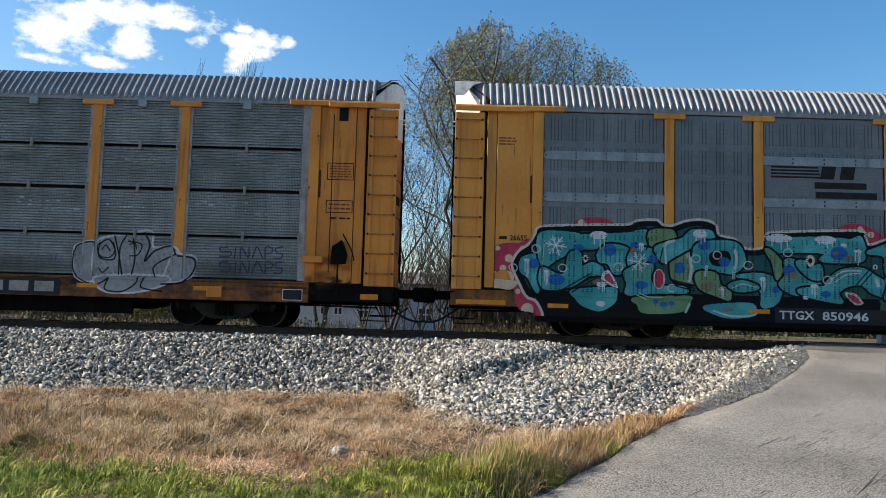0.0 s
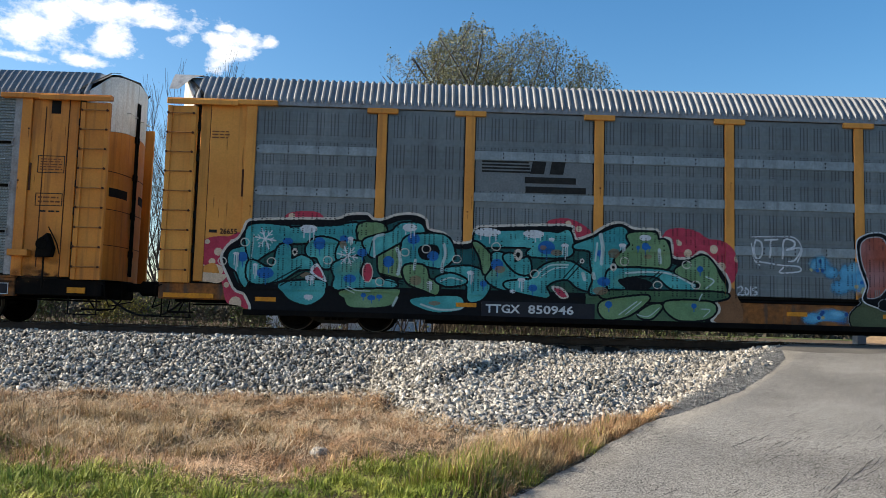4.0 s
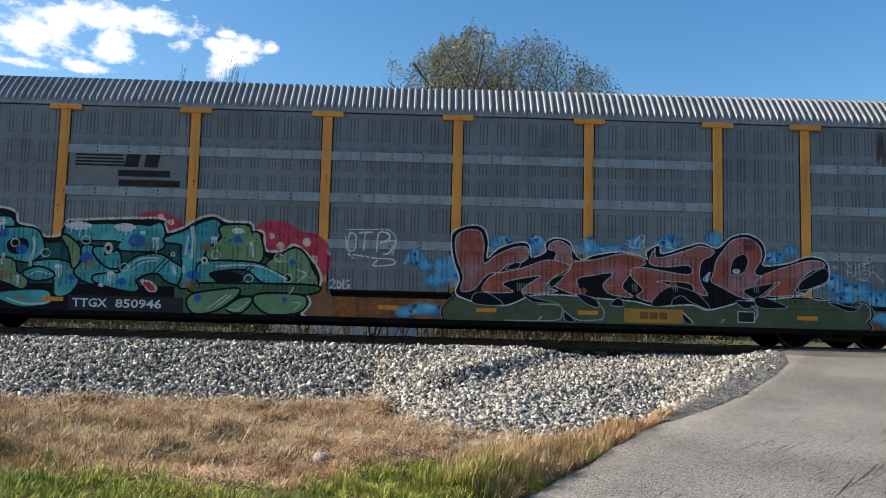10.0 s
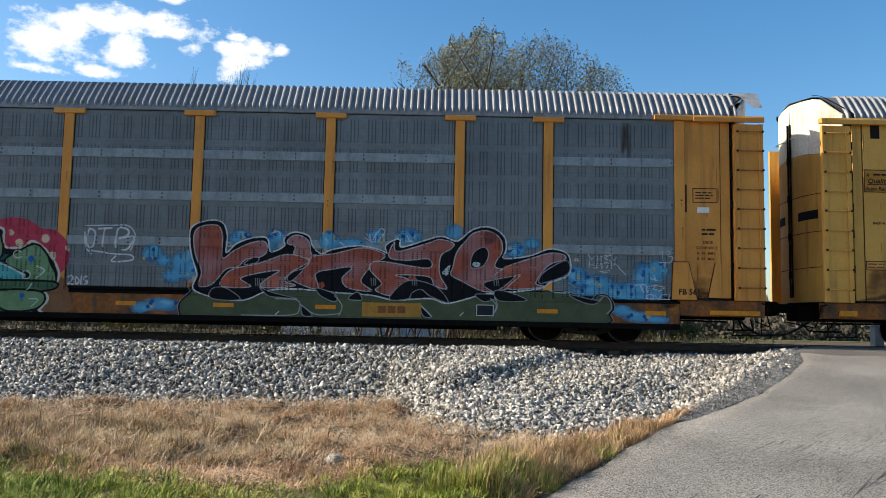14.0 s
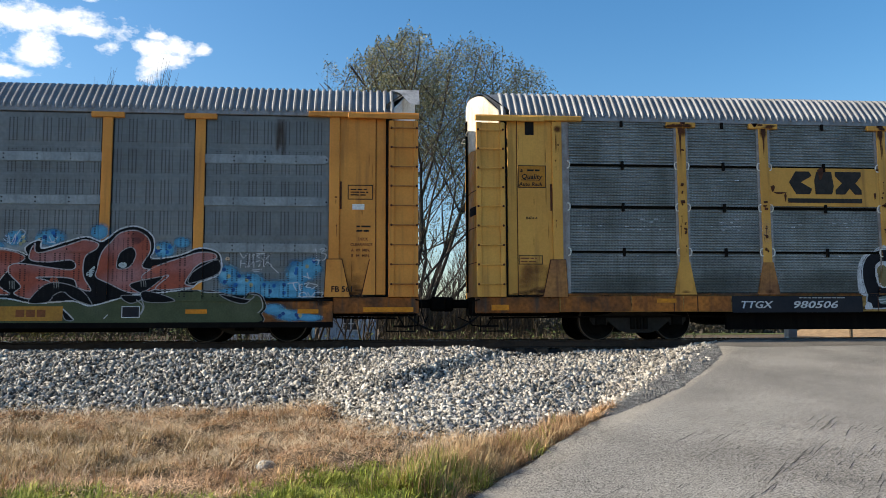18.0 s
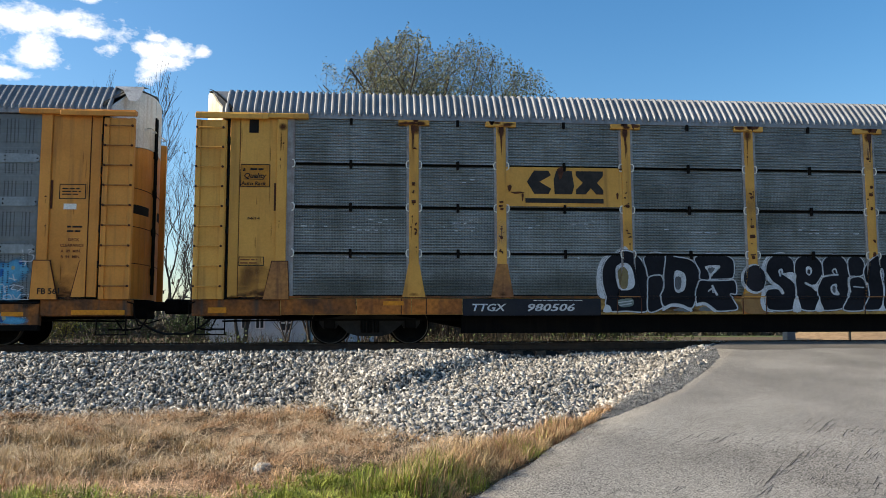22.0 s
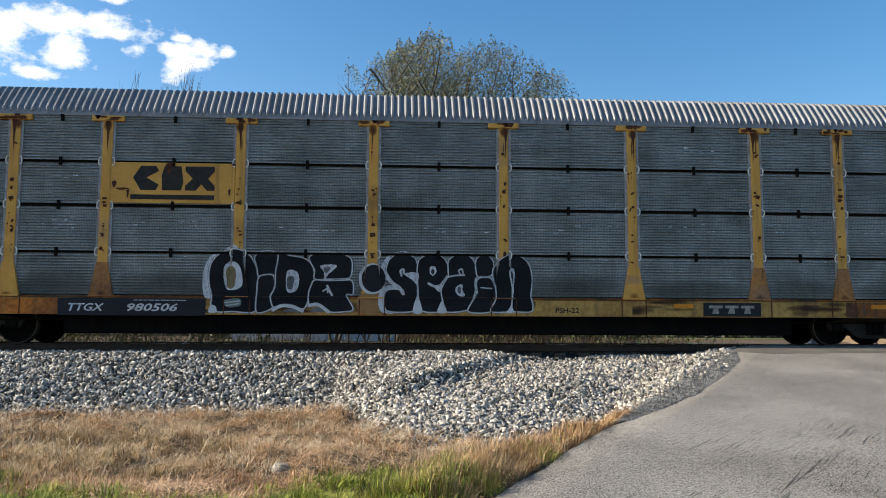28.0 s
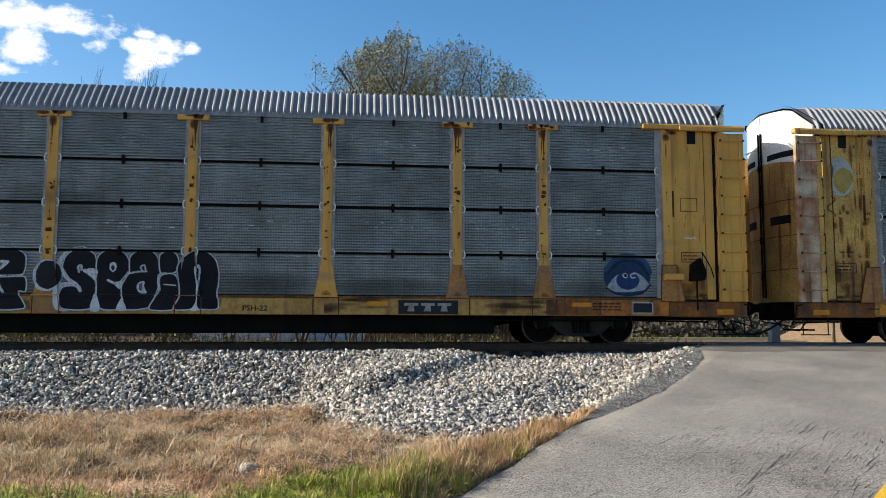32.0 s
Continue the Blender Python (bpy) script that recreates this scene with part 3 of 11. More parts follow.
ROOF = ((-1.53, 4.96), (-1.52, 5.05), (-1.45, 5.15), (-1.17, 5.495), (-1.09, 5.575), (-0.92, 5.625), (0, 5.72), (0.92, 5.625), (1.09, 5.575), (1.17, 5.495), (1.45, 5.15), (1.52, 5.05), (1.53, 4.96))
WHEEL_R, TRUCK_AT, AXLE_HALF = 0.42, 10.0, 0.88
SHARED = {}


def shared(key, make):
    """One mesh for alike parts."""
    if key not in SHARED:
        SHARED[key] = make()
    return SHARED[key]


def as_mesh(name, bm, material):
    me = bpy.data.meshes.new(name)
    bm.to_mesh(me)
    bm.free()
    me.materials.append(material)
    return me


def corrugated(x0, x1, z0, z1, y, pitch, deep, material, name="side_panel"):
    """A panel ribbed lengthwise, with folded edges."""
    n = max(2, round((z1 - z0) / pitch))
    prof = [(y + 0.05, z0)]
    for i in range(n):
        h = (z1 - z0) / n
        a = z0 + i * h
        prof += [(y, a + 0.02 * h), (y, a + 0.52 * h), (y + deep, a + 0.62 * h), (y + deep, a + 0.92 * h)]
    prof += [(y, z1), (y + 0.05, z1)]
    v = [(x, p, z) for x in (x0, x1) for p, z in prof]
    m = len(prof)
    f = [(i, m + i, m + i + 1, i + 1) for i in range(m - 1)]
    return mesh_of(name, v, f, material)


def bow(y):
    """How far out the end doors stand at y."""
    return 13.72 - 0.52 * (min(abs(y), 1.46) / 1.46) ** 3.2


def roof_reach(y):
    """Where the roof sheet ends at y: far out at the crown, drawn back at the eaves."""
    return float(np.interp(abs(y), (0, 1.0, 1.17, 1.45, 1.53), (13.74, 13.60, 13.45, 13.06, 13.0)))


def roof_mesh(x0, x1):
    """A ribbed, arched roof of galvanised sheets."""
    n = round((x1 - x0) / 0.1505)
    step = (x1 - x0) / n
    xs, up = [], []
    for i in range(n):
        a = x0 + i * step
        xs += [a, a + 0.34 * step, a + 0.58 * step, a + 0.78 * step]
        up += [0.0, 0.0, 1.0, 1.0]
    xs = [x0] + xs + [x1, x1]
    up = [0.0] + up + [0.0, 0.0]
    v = []
    for j, (at, h) in enumerate(zip(xs, up)):
        for i, (y, z) in enumerate(ROOF):
            # the last strip at each end reaches out over the bowed doors
            x = at if 0 < j < len(xs) - 1 else math.copysign(max(abs(at) - 0.14 * (abs(y) > 1.3), roof_reach(y)), at)
            a, b = ROOF[max(0, i - 1)], ROOF[min(len(ROOF) - 1, i + 1)]
            t = Vector((b[0] - a[0], b[1] - a[1])).normalized()
            v.append((x, y - t.y * 0.042 * h, z + t.x * 0.042 * h))
    m = len(ROOF)
    f = [(j * m + i, (j + 1) * m + i, (j + 1) * m + i + 1, j * m + i + 1) for j in range(len(xs) - 1) for i in range(m - 1)]
    return mesh_of("roof", v, f, M_ROOF)


def roof_height(y):
    return float(np.interp(abs(y), [-p[0] for p in ROOF[6::-1]], [p[1] for p in ROOF[6::-1]]))


def end_leaf(side, s, zfun0, zfun1, thick=0.045):
    """One leaf of the bowed end doors: side -1 near, +1 far; s the end of the car."""
    n, m = 8, 6
    front, back = [], []
    for i in range(n + 1):
        y = side * (1.46 * i / n + 0.012 * (i == 0))
        x = 13.72 - 0.52 * (abs(y) / 1.46) ** 3.2
        z0, z1 = zfun0(y), zfun1(y)
        for j in range(m + 1):
            z = z0 + (z1 - z0) * j / m
            front.append((s * x, y, z))
            back.append((s * (x - thick), y, z))
    k = len(front)
    w = m + 1
    f = []
    for i in range(n):
        for j in range(m):
            q = (i * w + j, (i + 1) * w + j, (i + 1) * w + j + 1, i * w + j + 1)
            f.append(q)
            f.append(tuple(k + a for a in reversed(q)))
    for i in range(n):
        f += [(i * w, k + i * w, k + (i + 1) * w, (i + 1) * w), (i * w + m, (i + 1) * w + m, k + (i + 1) * w + m, k + i * w + m)]
    for j in range(m):
        f += [(j, j + 1, k + j + 1, k + j), (n * w + j, k + n * w + j, k + n * w + j + 1, n * w + j + 1)]
    bm = bmesh.new()
    bm.from_mesh(mesh_of("end_door", front + back, f, M_ORANGE))
    bmesh.ops.recalc_face_normals(bm, faces=bm.faces[:])
    return bm


def bowed_strip(s, y0, y1, z0, z1, lift, n=8):
    """A strip that lies on the bowed end doors."""
    ys = np.linspace(y0, y1, n)
    v = [(s * (bow(y) + off), float(y), z) for off in (lift, -0.03) for y in ys for z in (z0, z1)]
    f = [(2 * i, 2 * i + 1, 2 * i + 3, 2 * i + 2) for i in range(n - 1)]
    k = 2 * n
    f += [(2 * i, 2 * i + 2, k + 2 * i + 2, k + 2 * i) for i in range(n - 1)] + [(2 * i + 1, k + 2 * i + 1, k + 2 * i + 3, 2 * i + 3) for i in range(n - 1)]
    f += [(0, k, k + 1, 1), (k - 2, k - 1, 2 * k - 1, 2 * k - 2)]
    return mesh_of("strip", v, f, M_RUST if z1 - z0 < 0.03 else M_HOLE)


def wheelset(car, x):
    ax = new("wheelset", shared("axle", lambda: as_mesh("axle", rod(bmesh.new(), (0, -1.12, 0), (0, 1.12, 0), 0.085, 10), M_STEEL)))
    ax.parent = car
    ax.matrix_basis = pose(x, 0, WHEEL_R)

    def wheel_mesh(face):
        prof = ((0.10, 0.10), (0.13, 0.06), (0.30, 0.03), (0.345, 0.07), (0.403, 0.075), (0.42, 0.073), (0.425, -0.04), (0.455, -0.055), (0.45, -0.075), (0.34, -0.07), (0.30, -0.01), (0.13, -0.06), (0.10, -0.09))
        n = 32
        v, f = [], []
        for i in range(n):
            a = 2 * math.pi * i / n
            for r, y in prof:
                v.append((r * math.cos(a), face * -y, r * math.sin(a)))
        m = len(prof)
        idx = []
        for i in range(n):
            for j in range(m):
                f.append((i * m + j, i * m + (j + 1) % m, ((i + 1) % n) * m + (j + 1) % m, ((i + 1) % n) * m + j))
                idx.append(1 if j in (4, 5) else 0)
        me = mesh_of("wheel", v, f, M_STEEL)
        me.materials.append(M_TREAD)
        me.polygons.foreach_set("material_index", idx)
        return me

    for sgn in (-1, 1):
        w = part("wheel", shared(("wheel", sgn), lambda: wheel_mesh(-sgn)), None, ax)
        w.location = (0, sgn * 0.755, 0)
        bm = bmesh.new()
        for a in range(3):
            c, s = math.cos(a * 2.094) * 0.05, math.sin(a * 2.094) * 0.05
            rod(bm, (c, sgn * 1.12, s), (c, sgn * 1.15, s), 0.018, 6)
        part("bearing_cap", shared(("cap", sgn), lambda: as_mesh("bearing_cap", rod(bm, (0, sgn * 1.10, 0), (0, sgn * 1.135, 0), 0.10, 12), M_STEEL)), None, ax)
    return ax


def truck(car, s):
    """The frame of a two-axle truck at one end of a car."""
    x0 = s * TRUCK_AT
    body = part("truck_frame", block(x0 - 0.18, x0 + 0.18, -0.95, 0.95, 0.40, 0.68, 0.03), M_STEEL, car, "grimy cast steel truck frame darkened for shade")
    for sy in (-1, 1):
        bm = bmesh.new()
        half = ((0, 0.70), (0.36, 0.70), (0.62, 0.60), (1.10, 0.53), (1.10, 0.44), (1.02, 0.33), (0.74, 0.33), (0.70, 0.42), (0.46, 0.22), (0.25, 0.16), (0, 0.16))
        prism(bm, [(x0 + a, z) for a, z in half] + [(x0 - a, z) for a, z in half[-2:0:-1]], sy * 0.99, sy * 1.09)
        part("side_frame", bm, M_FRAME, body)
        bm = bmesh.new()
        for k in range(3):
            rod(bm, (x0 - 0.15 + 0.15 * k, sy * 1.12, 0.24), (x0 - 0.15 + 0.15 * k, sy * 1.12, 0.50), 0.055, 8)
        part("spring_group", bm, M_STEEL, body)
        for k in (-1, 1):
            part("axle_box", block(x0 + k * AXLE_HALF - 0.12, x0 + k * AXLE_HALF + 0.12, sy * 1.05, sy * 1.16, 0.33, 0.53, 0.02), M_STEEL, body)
    bm = bmesh.new()
    for k in (-1, 1):
        box(bm, x0 + k * 0.40, x0 + k * 0.46, -0.9, 0.9, 0.30, 0.42, 0.01)
        for sy in (-0.755, 0.755):
            box(bm, x0 + k * 0.40, x0 + k * 0.47, sy - 0.07, sy + 0.07, 0.22, 0.52, 0.015)
    part("brake_beam", bm, M_STEEL, body)
    return body


def end_section(car, s, spec):
    """The yellow closed bay at one end: post, sheet, ladder, top rail."""
    paint = spec["paint"]

    def X(a):
        return s * a

    def plate(name, a, b, y0, y1, z0, z1, material, parent=None, bevel=0.008, label=""):
        return part(name, block(min(X(a), X(b)), max(X(a), X(b)), y0, y1, z0, z1, bevel), material, parent or car, label)

    sheet_part = plate("end_sheet", 12.02, 12.80, -1.505, -1.46, 1.0, 4.86, paint, label="flat yellow steel end sheet")
    plate("end_post", 11.80, 12.02, -1.555, -1.45, 1.0, 4.86, paint)
    plate("inner_post", 12.81, 13.02, -1.49, -1.45, 1.0, 4.86, paint)
    # near-black strip set back in the gap beside the ladder sheet
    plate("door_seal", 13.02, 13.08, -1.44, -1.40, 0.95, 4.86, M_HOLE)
    plate("sheet_seam", 12.795, 12.81, -1.500, -1.46, 1.0, 4.86, M_RUST, None, 0.002)
    if spec["feet"] * s >= 0:
        if spec["bands"]:
            bm = prism(bmesh.new(), [(X(12.52), 1.0), (X(12.80), 1.0), (X(12.80), 1.75), (X(12.68), 1.75)], -1.53, -1.50)
            part("gusset", bm, paint, sheet_part)
            # dark strip painted as the shadow line along the gusset's slanted edge
            bm = prism(bmesh.new(), [(X(12.495), 1.0), (X(12.53), 1.0), (X(12.69), 1.76), (X(12.665), 1.76)], -1.515, -1.50)
            part("gusset_weld", bm, M_RUST, sheet_part)
        bm = prism(bmesh.new(), [(X(11.72), 0.95), (X(12.26), 0.95), (X(12.08), 1.75), (X(11.76), 1.75)], -1.575, -1.545)
        part("post_foot", bm, M_FOOT if spec["rust"] else paint, sheet_part)
        # larger dark plate behind the foot, drawn as its shadow gap
        bm = prism(bmesh.new(), [(X(11.705), 0.94), (X(12.275), 0.94), (X(12.095), 1.77), (X(11.745), 1.77)], -1.559, -1.53)
        part("foot_weld", bm, M_RUST, sheet_part)
    if spec["folds"]:
        bm = bmesh.new()
        box(bm, min(X(12.30), X(12.32)), max(X(12.30), X(12.32)), -1.512, -1.50, 1.2, 4.7)
        part("seam", bm, M_RUST, sheet_part)
    # hinge strip and lock holes
    plate("hinge", 12.03, 12.07, -1.53, -1.505, 2.85, 3.45, M_RUST, sheet_part, 0.004)
    if spec["hole"]:
        plate("lock_hole", 12.42, 12.62, -1.512, -1.50, 4.55, 4.84, M_HOLE, sheet_part, 0.0)
    # ladder on its own narrow sheet
    lad = plate("ladder_sheet", 13.08, 13.72, -1.57, -1.49, 0.95, 4.80, spec["ladder_paint"], label="narrow yellow sheet with ladder rungs")
    for a, b in ((13.10, 13.20), (13.62, 13.72)):
        plate("stile", a, b, -1.605, -1.57, 0.95, 4.80, paint if a < 13.5 else spec["ladder_paint"], lad, 0.006)
    for k in range(9):
        z = 1.22 + k * 0.425
        bm = rod(bmesh.new(), (X(13.13), -1.65, z), (X(13.70), -1.65, z), 0.014, 6)
        for a in (13.14, 13.69):
            rod(bm, (X(a), -1.65, z), (X(a), -1.60, z), 0.014, 6)
        rung = part("rung", bm, spec["ladder_paint"] if spec["rust"] else M_RUNG, lad)
        for a in (13.14, 13.69):
            part("rung_bolt", shared("rung_bolt", lambda: as_mesh("rung_bolt", rod(bmesh.new(), (0, -0.022, 0), (0, 0.005, 0), 0.026, 7), M_RUST)), None, rung).location = (X(a), -1.65, z)
    for z in (1.6, 2.35, 2.95, 3.6, 4.3):
        plate("hinge_lug", 13.025, 13.075, -1.52, -1.46, z, z + 0.16, M_HOLE, lad, 0.004)
    # the same sheet on the far side
    part("far_ladder_sheet", block(min(X(13.06), X(13.60)), max(X(13.06), X(13.60)), 1.48, 1.56, 0.95, 4.90), spec["far_paint"], car)
    top = plate("top_rail", 11.35, 13.74, -1.62, -1.47, 4.86, 4.97, paint, None, 0.012, "folded yellow top rail")
    plate("top_rail_cover", 12.2, 13.74, -1.64, -1.60, 4.83, 4.94, paint, top, 0.01)
    # end sill, steps and grab irons
    plate("end_sill", 11.9, 13.74, -1.50, -1.30, 0.60, 0.95, spec["end_sill"], None, 0.015)
    plate("amber_marker", 12.55, 13.62, -1.535, -1.495, 0.63, 0.73, M_REFLECT, None, 0.002) if spec["long_tape"] else plate("amber_marker", 13.02, 13.40, -1.535, -1.495, 0.66, 0.78, M_REFLECT, None, 0.002)
    bm = bmesh.new()
    for a in (13.05, 13.65):
        rod(bm, (X(a), -1.50, 0.60), (X(a), -1.50, 0.22), 0.014)
    box(bm, min(X(13.03), X(13.67)), max(X(13.03), X(13.67)), -1.56, -1.42, 0.20, 0.225)
    part("sill_step", bm, M_STEEL, car)
    pipe_points = [(X(13.66), -1.52, 0.90), (X(13.80), -1.52, 0.86), (X(13.80), -1.45, 0.62), (X(13.88), -1.40, 0.40)]
    part("uncoupling_lever", pipe(bmesh.new(), pipe_points + [(X(14.0), -0.3, 0.52)], 0.014), M_STEEL, car)


def end_face(car, s, spec):
    split = (lambda y: 4.20 + 0.18 * (1 - (abs(y) / 1.46) ** 2))
    for side in (-1, 1):
        lower = part("end_door", end_leaf(side, s, lambda y: 0.98, split), spec["door"], car, spec["door_label"])
        part("door_top", end_leaf(side, s, lambda y: split(y) + 0.01, lambda y: roof_height(y) - 0.05), spec["door_top"], lower, "white painted door top")
        lower.data.materials.clear()
        lower.data.materials.append(spec["door"])
        x = s * 13.73
        y0, y1 = sorted((side * 0.35, side * 1.0))
        part("door_slot", bowed_strip(s, y0, y1 + 0.1 * (side > 0), 2.84, 3.04, 0.006), M_HOLE, lower)
        bm = pipe(bmesh.new(), [(x, side * 0.20, 4.82), (x + s * 0.07, side * 0.20, 4.82), (x + s * 0.07, side * 0.62, 4.82), (x - s * 0.02, side * 0.62, 4.82)], 0.014)
        part("grab_iron", bm, spec["door_top"], lower)
        bm = rod(bmesh.new(), (x + s * 0.02, side * 0.06, 1.1), (x + s * 0.02, side * 0.06, 5.2), 0.022)
        for z in (1.6, 2.5, 3.4, 4.3):
            box(bm, x - 0.02, x + s * 0.04, side * 0.03, side * 0.10, z - 0.06, z + 0.10)
        part("lock_rod", bm, M_STEEL, lower)
        for z in (1.75, 2.55, 3.40):
            part("door_crease", bowed_strip(s, min(side * 0.1, side * 1.35), max(side * 0.1, side * 1.35), z - 0.008, z + 0.008, 0.008), M_RUST, lower)
        if spec["door"] is M_RUSTDOOR:
            part("top_slot", bowed_strip(s, min(side * 0.30, side * 1.2), max(side * 0.30, side * 1.2), 4.44, 4.58, 0.006), M_HOLE, lower)
    if spec["end_words"]:
        bars(s * 13.5 - 0.15, s * 13.5 + 0.15, 4.75, 4.85, -1.46, M_TEXTK, car)
    # draft gear, coupler and hose
    part("coupler_pocket", block(min(s * 12.9, s * 13.75), max(s * 12.9, s * 13.75), -0.35, 0.35, 0.55, 0.98, 0.03), M_STEEL, car)
    k = bmesh.new()
    box(k, min(s * 13.7, s * 14.12), max(s * 13.7, s * 14.12), -0.10, 0.10, 0.74, 0.94, 0.02)
    box(k, min(s * 14.08, s * 14.45), max(s * 14.08, s * 14.45), -0.19 if s > 0 else -0.02, 0.02 if s > 0 else 0.19, 0.66, 1.0, 0.05)
    box(k, min(s * 14.10, s * 14.30), max(s * 14.10, s * 14.30), 0.02 if s > 0 else -0.19, 0.19 if s > 0 else -0.02, 0.68, 0.98, 0.05)
    part("coupler", k, M_STEEL, car, "rusty dark coupler")
    hose = [(s * (13.55 + 0.085 * i), -0.45 + 0.03 * i, 0.55 - 0.34 * math.sin(math.pi * min(1, i / 10) * 0.62)) for i in range(11)]
    part("air_hose", pipe(bmesh.new(), hose, 0.026, 7), M_RUBBER, car)
    bm = pipe(bmesh.new(), [(s * 13.3, -1.1, 0.55), (s * 13.45, -1.0, 0.30), (s * 13.75, -0.8, 0.34), (s * 13.8, -0.5, 0.56)], 0.016)
    box(bm, min(s * 13.2, s * 13.6), max(s * 13.2, s * 13.6), -1.2, -0.7, 0.30, 0.34)
    part("brake_rigging", bm, M_STEEL, car)


def hand_brake(car, s, paint):
    x = s * 12.52
    body = part("hand_brake", prism(bmesh.new(), [(x - 0.15, 1.40), (x + 0.16, 1.42), (x + 0.20, 1.60), (x + 0.12, 1.82), (x + 0.07, 1.92), (x - 0.02, 1.84), (x - 0.12, 1.78)], -1.70, -1.52), M_BLACK, car, "dark hand brake housing")
    bm = bmesh.new()
    for i in range(14):
        a, b = 2 * math.pi * i / 14, 2 * math.pi * (i + 1) / 14
        rod(bm, (x + 0.11 * math.cos(a), -1.76, 1.68 + 0.11 * math.sin(a)), (x + 0.11 * math.cos(b), -1.76, 1.68 + 0.11 * math.sin(b)), 0.016, 5)
    part("brake_wheel", bm, M_STEEL, body)
    part("release_lever", pipe(bmesh.new(), [(x + 0.1, -1.70, 2.05), (x + 0.30, -1.70, 1.70), (x + 0.36, -1.70, 1.48)], 0.014), M_STEEL, body)
    part("brake_chain_rod", rod(bmesh.new(), (x, -1.62, 1.45), (x, -1.62, 0.75), 0.02), M_STEEL, body)
    part("brake_step", block(min(x - s * 0.75, x - s * 0.32), max(x - s * 0.75, x - s * 0.32), -1.70, -1.52, 1.42, 1.56, 0.01), paint, car)


def bands_bay(car, x0, x1, bright):
    """A flush slotted panel with three bolted bands."""
    me = corrugated(x0, x1, 1.0, 4.86, Y_PANEL, 0.30, 0.005, M_SLOT)
    p = part("side_panel", me, None, car)
    if bright:
        return
    for z in (3.82, 2.90, 1.90):
        bm = prism(bmesh.new(), [(x0 + 0.02, z + 0.05), (x0 + 0.10, z), (x1 - 0.10, z), (x1 - 0.02, z + 0.05), (x1 - 0.02, z + 0.13), (x1 - 0.10, z + 0.19), (x0 + 0.10, z + 0.19), (x0 + 0.02, z + 0.13)], Y_PANEL - 0.022, Y_PANEL + 0.02)
        band = part("band", bm, M_BAND, p)
        for k in range(5):
            bx = x0 + 0.06 + (x1 - x0 - 0.12) * k / 4
            for dz in ((0.05, 0.14) if 0 < k < 4 else (0.09,)):
                part("bolt", shared("bolt", lambda: as_mesh("bolt", rod(bmesh.new(), (0, -0.034, 0), (0, -0.02, 0), 0.018, 6), M_BLACK)), None, band).location = (bx, Y_PANEL, z + dz)


def rows_bay(car, x0, x1, spec):
    """Four ribbed, perforated panels one above another, with clips over the gaps."""
    for k, (z0, z1) in enumerate(ROWS):
        part("side_panel", corrugated(x0 + 0.06, x1 - 0.06, z0, z1, Y_PANEL, 0.0605, 0.032, M_GALV), None, car)
    mid = (x0 + x1) / 2
    for z in (4.86, 3.89, 2.945, 1.945):
        part("clip", shared(("clip", spec["clip"].name, z > 4.5), lambda: as_mesh("clip", block(-0.03, 0.03, -0.05, 0.0, -0.10, 0.09 if z < 4.5 else 0.04, 0.006), spec["clip"])), None, car).location = (mid, Y_PANEL, z)
    for sx, xx in ((1, x0), (-1, x1)):
        part("edge_angle", block(xx + min(0.0, sx * 0.16), xx + max(0.0, sx * 0.16), Y_PANEL - 0.012, Y_PANEL + 0.03, 1.02, 4.86), M_TRIM, car)
        for z in (3.89, 2.945, 1.945):
            def hoop():
                bm = bmesh.new()
                pts = [(0.0, -0.02, 0.085), (0.045, -0.03, 0.07), (0.06, -0.035, 0.0), (0.045, -0.03, -0.07), (0.0, -0.02, -0.085)]
                pipe(bm, pts, 0.014, 5)
                return as_mesh("clamp", bm, M_LABEL if spec["clamps"] else M_TRIM)
            o = part("clamp", shared(("clamp", spec["clamps"]), hoop), None, car)
            o.location, o.rotation_euler = (xx + sx * 0.11, Y_PANEL, z), (0, 0, 0 if sx > 0 else math.pi)
            if sx < 0:
                o.location.y = Y_PANEL - 0.06


